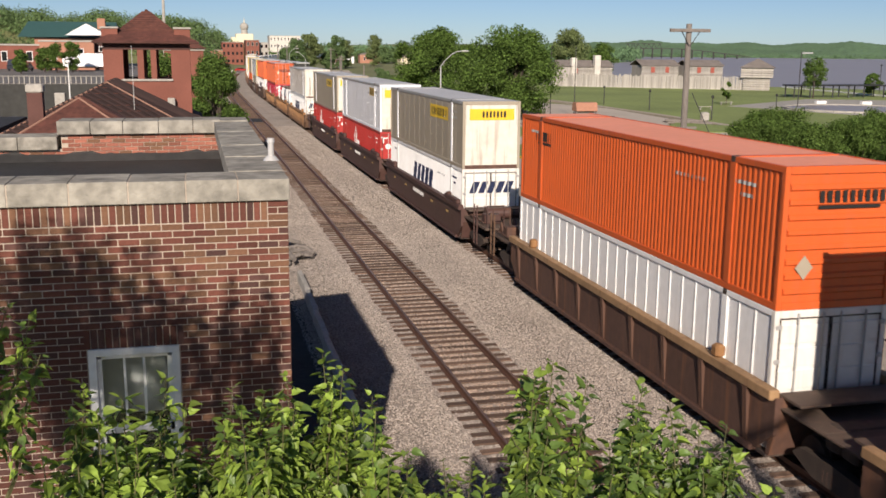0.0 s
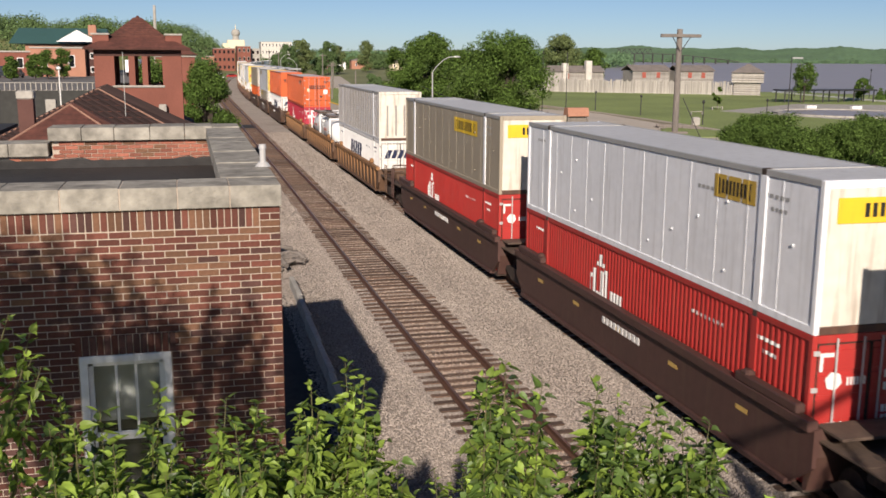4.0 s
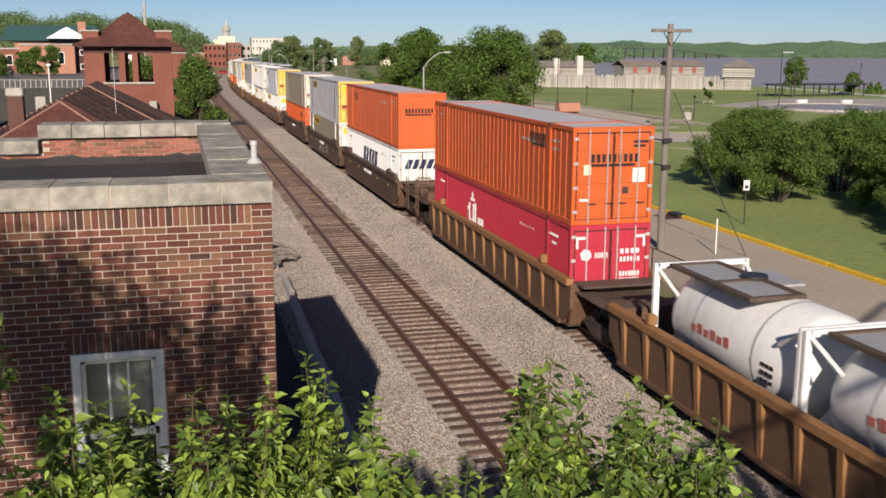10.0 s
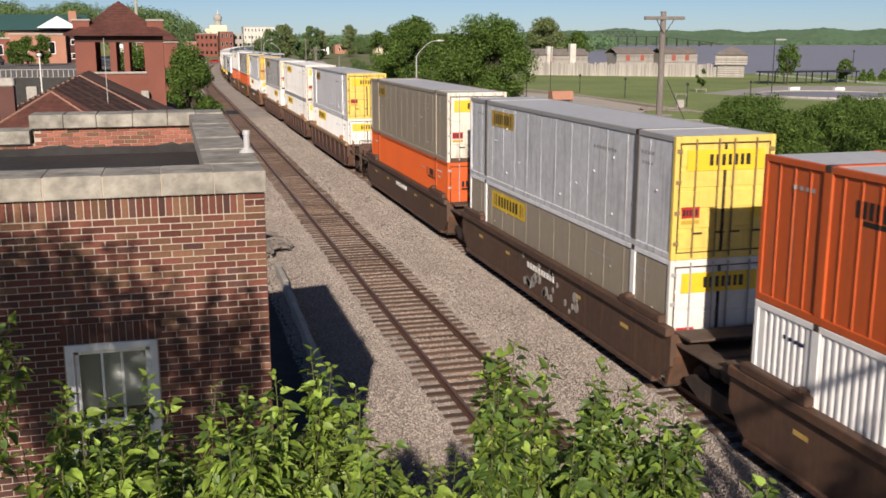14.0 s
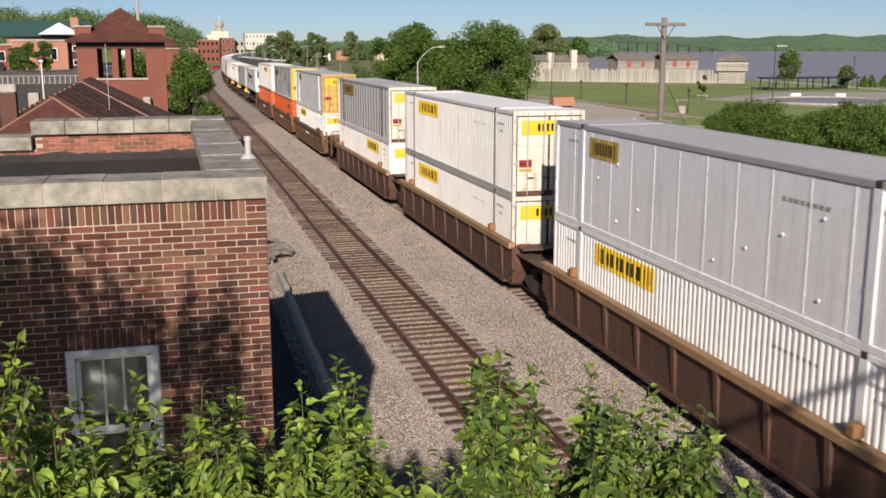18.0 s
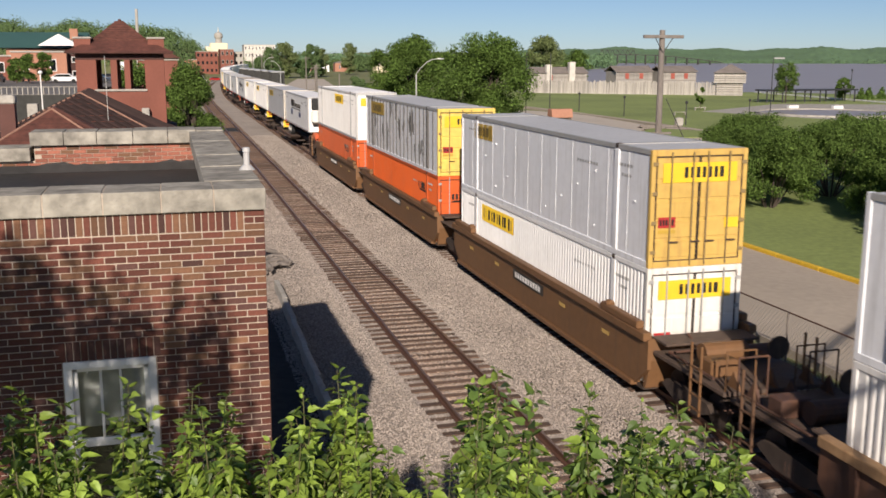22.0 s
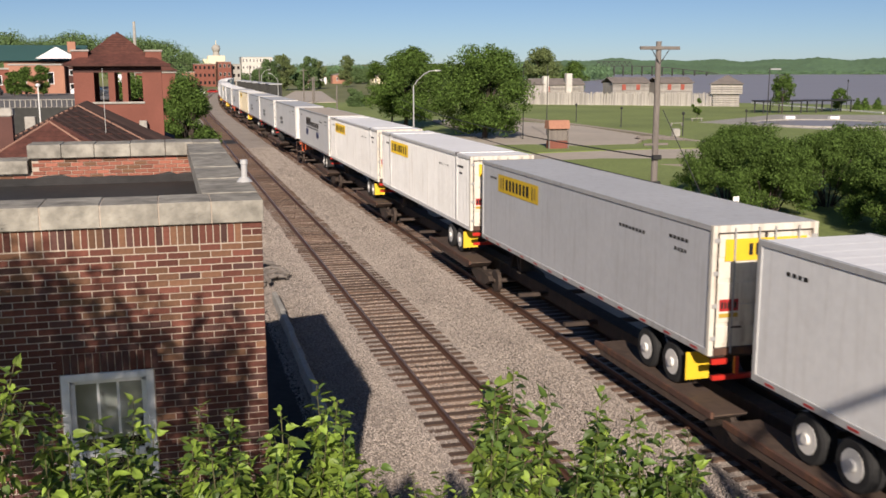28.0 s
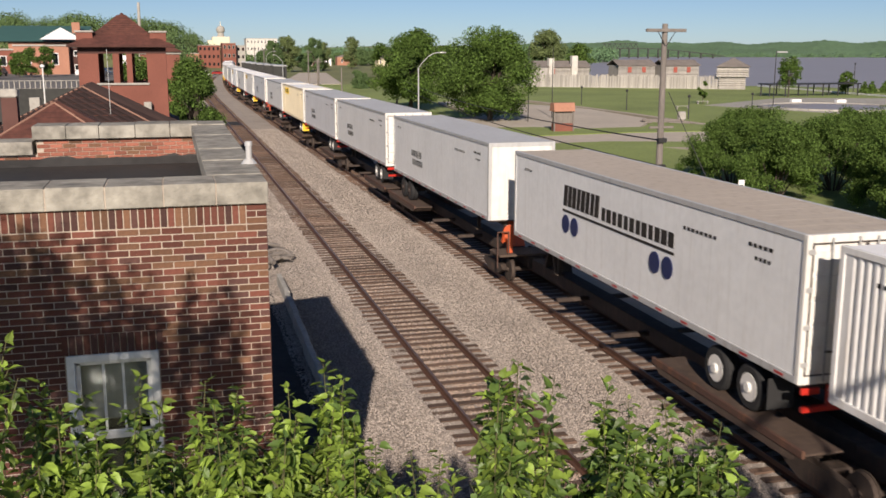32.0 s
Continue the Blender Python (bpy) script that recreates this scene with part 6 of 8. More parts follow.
ring0 = [(TX0 - E0, TY0 - E0, 8.52), (TX1 + E0, TY0 - E0, 8.52), (TX1 + E0, TY1 + E0, 8.52), (TX0 - E0, TY1 + E0, 8.52)]
ring1 = [(TX0 + 0.75, TY0 + 0.75, 9.1), (TX1 - 0.75, TY0 + 0.75, 9.1), (TX1 - 0.75, TY1 - 0.75, 9.1), (TX0 + 0.75, TY1 - 0.75, 9.1)]
ring2 = [(cx - 0.2, cy - 0.2, 10.2), (cx + 0.2, cy - 0.2, 10.2), (cx + 0.2, cy + 0.2, 10.2), (cx - 0.2, cy + 0.2, 10.2)]
for lo, hi in ((ring0, ring1), (ring1, ring2)):
    for k in range(4):
        l = (k + 1) % 4
        rf.face(lo[k], lo[l], hi[l], hi[k])
rf.face(*ring2)
part("tower_roof", rf, TILE_RED, tower, "dark red tiled pyramid roof")
part("finial", Geo().ball((cx, cy, 10.22), 0.1, 0.1, 0.1), TILE_RED, tower)
for a in (TX0 - 0.05, TX1 - 0.8):
    pier = part("roof_pier", Geo().box(a, a + 0.85, TY0 + 0.3, TY0 + 1.2, 8.5, 9.2), BRICK_FAR, tower)
    part("pier_cap", Geo().cbox(a - 0.06, a + 0.91, TY0 + 0.24, TY0 + 1.26, 9.2, 9.3, 0.02), CONCRETE, pier)
for k in range(9):                                     # tile courses on the tower roof front
    f = (k + 0.5) / 9
    za = 9.1 + 1.1 * f
    w = (TX1 - TX0 - 1.5) / 2 * (1 - f) + 0.2 * f
    yy = TY0 + 0.75 + (cy - 0.2 - TY0 - 0.75) * f
    part("tile_course", Geo().box(cx - w, cx + w, yy - 0.05, yy + 0.02, za - 0.03, za + 0.03), TILE_RED, tower)


RIDGE = material("pale terracotta", (0.30, 0.17, 0.12), 0.85)


def hip_roof(name, x0, x1, y0, y1, z0, z1, inset, label=""):
    """A hipped tile roof with rolls running down its slopes."""
    ya, yb = y0 + inset, y1 - inset
    xm = (x0 + x1) / 2
    g = Geo().face((x0, y0, z0), (x1, y0, z0), (xm, ya, z1)).face((x1, y0, z0), (x1, y1, z0), (xm, yb, z1), (xm, ya, z1))
    g.face((x1, y1, z0), (x0, y1, z0), (xm, yb, z1)).face((x0, y1, z0), (x0, y0, z0), (xm, ya, z1), (xm, yb, z1))
    rp = part(name, g, TILE_DARK if name == "main_roof" else TILE_RED, depot, label)
    part("ridge", Geo().tube([(x0, y0, z0), (xm, ya, z1), (x1, y0, z0)], 0.045).tube([(xm, ya, z1), (xm, yb, z1)], 0.045), RIDGE, rp, "pale terracotta ridge tiles")
    for k in range(1, 9):                              # courses of flat tiles on the front hip
        f = k / 9
        part("tile_course", Geo().box(x0 + (xm - x0) * f + 0.05, x1 - (x1 - xm) * f - 0.05, y0 + (ya - y0) * f - 0.012, y0 + (ya - y0) * f + 0.03, z0 + (z1 - z0) * f - 0.005, z0 + (z1 - z0) * f + 0.018), TILE_RED, rp)
    for y, f in ((y0 + 0.45 * k, 0.45 * k / (ya - y0)) for k in range(1, int((ya - y0) / 0.45) + 1)):
        for xe in (x0, x1):
            part("tile_roll", Geo().tube([(xe, y, z0 + 0.02), (xe + (xm - xe) * min(1, f), y, z0 + (z1 - z0) * min(1, f) + 0.02)], 0.05, 5), TILE_DARK if name == "main_roof" else TILE_RED, rp)
    if name == "main_roof":                            # rows of dark roll tiles across the front hip
        for k in range(1, 22):
            f = k / 22
            p = Vector((x0, y0, z0 + 0.03)).lerp(Vector((xm, ya, z1 + 0.03)), f)
            part("tile_roll", Geo().tube([tuple(p), tuple(p + f * Vector((x1 - xm, y0 - ya, z0 - z1)))], 0.07, 5), TILE_DARK, rp)
    m = int((yb - ya) / 0.42)
    for k in range(m):
        y = ya + (yb - ya) * k / max(1, m)
        part("tile_roll", Geo().tube([(x0, y, z0 + 0.02), (xm, y, z1 + 0.02), (x1, y, z0 + 0.02)], 0.05, 5), TILE_DARK if name == "main_roof" else TILE_RED, rp)


part("main_block", Geo().box(-16, -1.0, 47.5, 57, -0.8, 4.4), BRICK_FAR, depot)
hip_roof("main_roof", -8.6, 0.4, 46.5, 62.5, 4.3, 6.55, 4.4, "dark red tiled hip roof")
hip_roof("front_roof", -7.4, -1.9, 41.0, 47.5, 4.45, 6.15, 2.6, "dark red tiled hip roof")
part("front_block", Geo().box(-6.9, -2.4, 41.6, 47.5, -0.8, 4.45), BRICK_FAR, depot)
part("wing_roof", Geo().box(-18, -8.6, 40, 56, 4.4, 4.6), MEMBRANE, depot)
ch = part("chimney", Geo().box(-6.72, -6.12, 44.0, 44.6, 3.0, 6.35), BRICK_DARK, depot)
part("chimney_cap", Geo().cbox(-6.76, -6.08, 43.96, 44.64, 6.35, 6.7, 0.05), CONCRETE, ch, "pale stone chimney cap")
part("antenna", Geo().cyl((-2.75, 48.5, 4.3), (-2.75, 48.5, 8.3), 0.018, 0.012, 6), STEEL_POLE, depot)
part("roof_vent", Geo().cbox(-1.45, -1.05, 56.5, 56.95, 4.3, 5.5, 0.03), CONCRETE, depot)
part("roof_vent", Geo().cbox(-6.8, -6.3, 53, 53.5, 4.9, 5.95, 0.03), CONCRETE, depot)


# ---------------------------------------------------------------- trees and shrubs
def leaf_quads(centres, radii, n, size, seed, squash=0.8, flat=0.9):
    """Corner points of n leaf-shaped faces spread over overlapping clumps."""
    r = np.random.RandomState(seed)
    c, rad = np.asarray(centres, float), np.asarray(radii, float)
    w = rad ** 2
    k = r.choice(len(c), n, p=w / w.sum())
    d = r.normal(size=(n, 3))
    d /= np.linalg.norm(d, axis=1, keepdims=True)
    dist = rad[k] * (0.25 + 0.95 * r.random_sample(n) ** 0.7)
    p = c[k] + d * dist[:, None] * np.array([1, 1, squash])
    nrm = d + flat * r.normal(size=(n, 3)) + np.array([0, 0, 0.3])
    nrm /= np.linalg.norm(nrm, axis=1, keepdims=True)
    a = np.cross(nrm, r.normal(size=(n, 3)))
    a /= np.linalg.norm(a, axis=1, keepdims=True)
    b = np.cross(nrm, a)
    s = size * (0.6 + 0.8 * r.random_sample((n, 1)))
    bend = nrm * s * 0.25
    return np.stack([p - a * s - bend, p + b * s * 0.55, p + a * s - bend, p - b * s * 0.55], 1)


def limb_tree(name, label, x, y, z0, height, crown_r, n_leaf, leaf, seed, mat=LEAF_TREE, trunk_r=0.22, crown_low=0.3, group="", clumps=26, lean=0.0, clump=(0.13, 0.3), depth=1.0, lobed=False):
    """A tree: a tapered trunk that forks into limbs, and a ragged crown of leaf clumps."""
    t = thing(name, label, "tree", group, m=pose(x, y, z0))
    r = random.Random(seed)
    fork = height * (crown_low + 0.08)
    g = Geo().tube([(0, 0, -0.2), (0.05, 0.03, fork * 0.5), (0.0, 0.0, fork)], [trunk_r * 1.25, trunk_r, trunk_r * 0.85], 9)
    trunk = part("trunk", g, BARK, t)
    centres, radii = [], []
    lobes = []
    for k in range(14 if lobed else 0):                # the crown bulges in lobes with gaps between them
        a, f = 2.4 * k + r.uniform(-0.5, 0.5), (k + 0.5) / 14
        rr = crown_r * math.sin(math.pi * (0.14 + 0.78 * f)) ** 0.7 * r.uniform(0.5, 0.85)
        lobes.append((rr * math.cos(a) + lean * f, rr * math.sin(a) * depth, height * (crown_low + (0.9 - crown_low) * f), crown_r * r.uniform(0.24, 0.36)))
    for k in range(clumps):
        if lobed and k % 5:
            lx, ly, zz, lr = lobes[k % len(lobes)]
            v = Vector((r.gauss(0, 1), r.gauss(0, 1), r.gauss(0, 0.8))).normalized() * lr * r.uniform(0.4, 1.05)
            px, py, zz = lx + v.x, ly + v.y, max(height * crown_low * 0.9, zz + v.z)
            rad = crown_r * r.uniform(clump[0] * 0.8, clump[1] * 0.8)
        else:
            a, f = r.uniform(0, 2 * math.pi), r.random()
            zz = height * (crown_low + (0.92 - crown_low) * f)
            prof = math.sin(math.pi * (0.12 + 0.8 * f)) ** 0.75
            rr = crown_r * prof * math.sqrt(r.uniform(0.08, 1.0)) * (0.7 if lobed else 0.82)
            px, py = rr * math.cos(a) + lean * zz, rr * math.sin(a) * depth
            rad = crown_r * r.uniform(*clump)
        centres.append((px, py, zz))
        radii.append(rad)
        if k % (5 if lobed else 2) == 0:
            part("limb", Geo().tube([(0, 0, fork * r.uniform(0.85, 1.0)), (px * 0.45, py * 0.45, (fork + zz) / 2 + 0.1 * height), (px * 0.95, py * 0.95, zz)], [trunk_r * 0.55, trunk_r * 0.32, trunk_r * 0.1], 6), BARK, trunk)
    q = leaf_quads(centres, radii, n_leaf, leaf, seed)
    part("crown", quads_mesh("crown", q, mat), None, t)
    return t


limb_tree("broadleaf_tree", "full green broadleaf tree on the park lawn", 38.5, 119, -0.4, 11.3, 6.9, 52000, 0.135, 11, crown_low=0.16, trunk_r=0.3, clumps=120, lobed=True)
limb_tree("broadleaf_tree", "full green broadleaf tree beside the street", 34.0, 143, -0.4, 11.9, 6.3, 44000, 0.15, 12, crown_low=0.16, trunk_r=0.3, clumps=110, lobed=True)
# Trees out of view, added to shade the lower shrubs on the verge.
for x, y in ((31.5, 24.0), (37.5, 23.0)):
    limb_tree("verge_tree", "broad green tree out of view, added to shade the shrubs", x, y, -0.4, 9.6, 4.6, 12000, 0.16, int(x), crown_low=0.22, trunk_r=0.2, clumps=60, clump=(0.2, 0.36), group="verge trees")
limb_tree("trackside_tree", "dense green tree between depot and tracks", 1.55, 75.5, -0.6, 8.6, 2.4, 46000, 0.08, 13, crown_low=0.06, trunk_r=0.14, clumps=90, clump=(0.2, 0.34))
limb_tree("trackside_tree", "dense green tree behind the depot tower", -2.2, 82, -0.6, 8.2, 3.0, 16000, 0.11, 14, crown_low=0.2, trunk_r=0.16, clumps=50, clump=(0.2, 0.34))
limb_tree("park_tree", "young green tree on the riverside lawn", 86, 150, -1.2, 4.6, 1.0, 900, 0.2, 15, crown_low=0.4, trunk_r=0.06, clumps=12)
limb_tree("park_tree", "thin-crowned tree by the river landing", 116, 170, -1.2, 8.6, 3.2, 2600, 0.2, 16, crown_low=0.35, trunk_r=0.14, clumps=40)
limb_tree("park_tree", "small green tree by the river landing", 133.5, 176, -1.2, 5.4, 2.2, 2200, 0.18, 17, crown_low=0.3, trunk_r=0.1, clumps=34)
limb_tree("park_tree", "tall pale-green tree behind the fort", 116, 300, -1.0, 16, 7.0, 10000, 0.3, 18, crown_low=0.12, clumps=70, mat=LEAF_PALE)
limb_tree("park_tree", "green tree behind the fort", 128, 302, -1.0, 11.5, 5.2, 6000, 0.3, 19, crown_low=0.1, clumps=40, clump=(0.2, 0.34))
for k, (x, y, h, r0) in enumerate(((-23.0, 170, 4.2, 1.5), (-20.9, 168, 4.8, 1.6), (-18.9, 171, 5.0, 1.6), (-25, 160, 4.0, 1.2))):
    limb_tree("street_tree", "small round street tree on the raised street", x, y, 3.9, h, r0, 4500, 0.13, 40 + k, crown_low=0.2, trunk_r=0.08, clumps=30, clump=(0.25, 0.4), group="street trees")
for k, (x, y, h, r0) in enumerate(((41.5, 420, 13, 5.0), (47.5, 425, 15.5, 6.5), (36, 400, 9, 4.5), (62, 445, 15, 5.2), (68, 460, 13, 4.5), (92, 520, 16.5, 5.0), (130, 560, 9, 10), (150, 520, 8, 9), (112, 480, 6, 6), (170, 500, 10, 11), (190, 470, 9, 11), (43, 232, 4.6, 2.6), (116, 620, 9, 7), (128, 640, 10, 8), (108, 660, 7, 7), (56, 430, 8, 4))):
    limb_tree("distant_tree", "distant green tree beyond the park", x, y, -0.8, h, r0, 9500, 0.075 * r0 ** 0.8, 60 + k, mat=LEAF_PALE if k in (1, 4, 5) else LEAF_FAR, crown_low=0.06, trunk_r=0.25, clumps=44, clump=(0.18, 0.34), group="distant trees")


def shrub(x, y, h, rad, n, seed):
    """A dense shrub: many stems and leaf clumps right down to the ground."""
    t = thing("shrub", "dense dark-green shrub beside the street", "shrub", "shrubs on the verge", m=pose(x, y, -0.35))
    r = random.Random(seed)
    cs, rs = [], []
    for k in range(88):
        a, f = r.uniform(0, 6.283), r.random() ** 0.8
        rr = rad * r.uniform(0.35, 1.0) * (0.95 - 0.55 * f * f)
        cs.append((rr * math.cos(a), rr * math.sin(a), h * (0.2 + 0.7 * f) + r.uniform(-0.2, 0.25)))
        rs.append(rad * r.uniform(0.08, 0.2))
        if k % 8 == 0:
            part("stem", Geo().tube([(0.2 * math.cos(a), 0.2 * math.sin(a), -0.1), (cs[-1][0] * 0.6, cs[-1][1] * 0.6, cs[-1][2] * 0.7), cs[-1]], [0.06, 0.04, 0.02], 5), BARK, t)
    part("foliage", quads_mesh("foliage", leaf_quads(cs, rs, n, 0.058, seed), LEAF_BUSH), None, t)


for k, (x, y, h, rad) in enumerate(((34.2, 55.5, 4.5, 3.6), (33.2, 49.5, 4.6, 3.4), (38.5, 60.5, 4.7, 4.0), (39.5, 52.5, 4.9, 4.2), (38.0, 45.0, 4.6, 3.8), (45.5, 57.5, 4.9, 4.2), (46, 48.5, 4.8, 4.2), (44, 40.5, 4.6, 3.8), (36.0, 39.5, 4.2, 3.4))):
    shrub(x, y, h, rad, 42000, 80 + k)
for k, (x, y) in enumerate(((139.5, 178), (143, 180), (147, 181), (151, 180), (155, 183), (108, 118), (112, 121))):
    t = thing("conifer", "small dark-green conifer by the landing", "shrub", "conifers", m=pose(x, y, -1.2))
    part("trunk", Geo().cyl((0, 0, -0.2), (0, 0, 1.0), 0.08, n=6), BARK, t)
    part("foliage", quads_mesh("foliage", leaf_quads([(0, 0, 0.7), (0, 0, 1.5), (0, 0, 2.3), (0, 0, 3.0)], [1.1, 0.85, 0.6, 0.3], 900, 0.2, 5 + k), LEAF_TREE), None, t)


def woods(name, label, centres, radii, n, leaf, seed, mat=LEAF_FAR):
    ob = new(name, quads_mesh(name, leaf_quads(centres, radii, n, leaf, seed, 0.8), mat))
    return tagged(ob, label, "woodland", kind="stuff")


r = np.random.RandomState(5)
cs, rs = [], []
for _ in range(520):                                   # wooded bluff behind the town
    az = np.radians(r.uniform(-30, 1.4))
    d = r.uniform(440, 600)
    x, y = d * np.sin(az), d * np.cos(az)
    z = float(land_height(np.array([x]), np.array([y]))[0])
    if shore(x, y) < -60:
        cs.append((x, y, z + r.uniform(-0.5, 3)))
        rs.append(r.uniform(4, 7.5))
for _ in range(110):                                   # and its wooded end behind the brick blocks
    az = np.radians(r.uniform(1.0, 5.4))
    d = r.uniform(575, 660)
    x, y = d * np.sin(az), d * np.cos(az)
    cs.append((x, y, float(land_height(np.array([x]), np.array([y]))[0]) + r.uniform(-0.5, 2.5)))
    rs.append(r.uniform(3.5, 6))
woods("hill_woods", "dense green woodland on the bluff behind the town", cs, rs, 190000, 0.48, 6)
# canopy of the wooded hills beyond the river: one rolling sheet of crowns
far_az = np.radians(np.arange(9.0, 56.0, 0.1))
far_d = np.linspace(1790, 2700, 46)
fa, fd = np.meshgrid(far_az, far_d, indexing="ij")
fx, fy = fd * np.sin(fa), fd * np.cos(fa)
fz = land_height(fx, fy) + 4.0 + 1.6 * np.sin(fa * 310 + fd * 0.05) * np.sin(fd * 0.11 + fa * 90) + r.uniform(-1.3, 1.3, fx.shape)
fz[:, 0] -= 6
na, nd = fx.shape
ii, jj = np.meshgrid(np.arange(na - 1), np.arange(nd - 1), indexing="ij")
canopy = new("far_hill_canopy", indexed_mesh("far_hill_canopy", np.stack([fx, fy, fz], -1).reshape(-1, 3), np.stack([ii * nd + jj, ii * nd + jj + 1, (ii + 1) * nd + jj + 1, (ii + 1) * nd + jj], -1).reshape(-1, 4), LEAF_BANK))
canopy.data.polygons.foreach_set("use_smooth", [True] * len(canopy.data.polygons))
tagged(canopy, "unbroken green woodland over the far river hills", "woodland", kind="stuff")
cs, rs = [], []
for _ in range(500):                                    # trees that stand out along the far shore
    az = np.radians(r.uniform(14, 50))
    d = r.uniform(1760, 1850)
    x, y = d * np.sin(az), d * np.cos(az)
    z = float(land_height(np.array([x]), np.array([y]))[0])
    cs.append((x, y, z + r.uniform(0, 7)))
    rs.append(r.uniform(6, 10))
for _ in range(420):                                   # low woods along the plain up the river
    az = np.radians(r.uniform(3.5, 25))
    d = r.uniform(900, 1500)
    cs.append((d * np.sin(az), d * np.cos(az), r.uniform(1, 6)))
    rs.append(r.uniform(7, 11))
woods("far_bank_woods", "wooded hills on the far river bank, haze put into their colour", cs, rs, 90000, 1.1, 7, LEAF_BANK)

# ---------------------------------------------------------------- street furniture and the park
def wooden_pole(name, label, x, y, z1, arm_z, arm_w, group=""):
    t = thing(name, label, "utility pole", group, m=pose(x, y, -0.4))
    part("shaft", Geo().cyl((0, 0, -0.3), (0, 0, z1 + 0.4), 0.17, 0.12, 12), POLE_WOOD, t)
    if arm_w:
        arm = part("crossarm", Geo().cbox(-arm_w / 2, arm_w / 2, -0.18, -0.06, arm_z + 0.33, arm_z + 0.47, 0.012), POLE_WOOD, t)
        for s in (-1, 1):
            part("brace", Geo().tube([(s * 0.42, -0.19, arm_z + 0.36), (0.02 * s, -0.14, arm_z - 0.25)], 0.02, 5), DARK_METAL, arm)
    return t


pole = wooden_pole("utility_pole", "weathered wooden utility pole with a crossarm beside the street", 20.4, 39, 9.38, 9.1, 1.86)
part("cable_clamp", Geo().cbox(-0.2, 0.2, -0.26, -0.1, 4.75, 4.95, 0.02), DARK_METAL, pole)
part("cable_clamp", Geo().cbox(-0.2, 0.2, -0.26, -0.1, 3.6, 3.8, 0.02), DARK_METAL, pole)
part("spur", Geo().cbox(-0.55, 0.6, -0.05, 0.05, 5.35, 5.45, 0.01), POLE_WOOD, pole)
wooden_pole("utility_pole", "old short wooden pole by the street", 33.5, 150, 5.1, 4.3, 1.6)
wooden_pole("utility_pole", "wooden pole far down the street", 33.3, 200, 4.9, 0, 0)
for x, y, h in ((26.6, 329, 9.5), (26.9, 299, 8.8), (28.2, 198, 6.6), (34.4, 258, 8.4)):
    wooden_pole("utility_pole", "thin wooden pole far down the street", x, y, h, h - 0.5, 1.8, "far poles")
wooden_pole("utility_pole", "tall wooden pole far down the street", 37.4, 260, 6.5, 6.0, 1.8)


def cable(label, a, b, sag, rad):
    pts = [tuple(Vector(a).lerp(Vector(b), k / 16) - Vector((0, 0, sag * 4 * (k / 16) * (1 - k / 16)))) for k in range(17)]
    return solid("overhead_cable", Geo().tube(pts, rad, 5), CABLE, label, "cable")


cable("black overhead cable sagging along the street", (20.3, 39, 4.45), (33.4, 150, 4.4), 0.9, 0.035)
cable("black overhead cable sagging along the street", (20.3, 39, 3.35), (33.4, 150, 3.3), 0.8, 0.035)
guy = thing("guy_wire", "steel guy wire with a white guard beside the pole", "cable")
part("wire", Geo().tube([(20.6, 38.8, 6.5), (23.2, 36.6, -0.35)], 0.02, 5), CABLE, guy)
part("marker_post", Geo().cyl((22.2, 37.4, 1.2), (22.2, 37.4, -0.5), 0.03, n=8), LOGO_WHITE, guy, "thin white marker post")
sign = thing("parking_sign", "small white sign on a thin post by the kerb", "sign", m=pose(27.2, 43.3, -0.3))
part("post", Geo().cyl((0, 0, -0.3), (0, 0, 2.2), 0.03, n=8), DARK_METAL, sign)
part("plate", Geo().cbox(-0.17, 0.17, -0.05, -0.03, 1.75, 2.25, 0.006), LOGO_WHITE, sign)
part("symbol", Geo().box(-0.1, 0.1, -0.056, -0.051, 1.85, 2.0), BLACK, sign, "dark bar")


def street_lamp(x, y, h, arm, label):
    t = thing("street_lamp", label, "street lamp", "street lamps", m=pose(x, y, -0.4))
    part("pole", Geo().cyl((0, 0, -0.2), (0, 0, h - 1.6), 0.1, 0.07, 10), STEEL_POLE, t)
    a = part("arm", Geo().tube([(0, 0, h - 1.6), (arm * 0.18, 0, h - 1.0), (arm * 0.5, 0, h - 0.3), (arm * 0.75, 0, h), (arm, 0, h + 0.05)], 0.045, 7), STEEL_POLE, t)
    part("lamp_head", Geo().ball((arm + 0.3, 0, h + 0.05), 0.42, 0.16, 0.11), STEEL_POLE, a)


street_lamp(25.85, 105, 8.4, 2.4, "grey steel street lamp with a curved arm by the street")
street_lamp(27.6, 300, 8.4, 2.2, "grey steel street lamp far down the street")
street_lamp(25.9, 240, 7.6, -2.2, "grey steel street lamp far down the street")
street_lamp(27.0, 330, 9.0, 2.4, "grey steel street lamp far down the street")


def park_lamp(x, y, h, head, label):
    t = thing("park_lamp", label, "lamp post", "dark lamp posts of the park", m=pose(x, y, -1.2))
    part("pole", Geo().cyl((0, 0, -0.2), (0, 0, h), 0.09, 0.07, 8), DARK_METAL, t)
    if head > 0.5:
        part("lamp_head", Geo().cbox(0.1, head, -0.2, 0.2, h - 0.25, h, 0.04), STEEL_POLE, t)
    else:
        part("lamp_head", Geo().ball((0, 0, h + 0.15), 0.2, 0.2, 0.24), DARK_METAL, t)


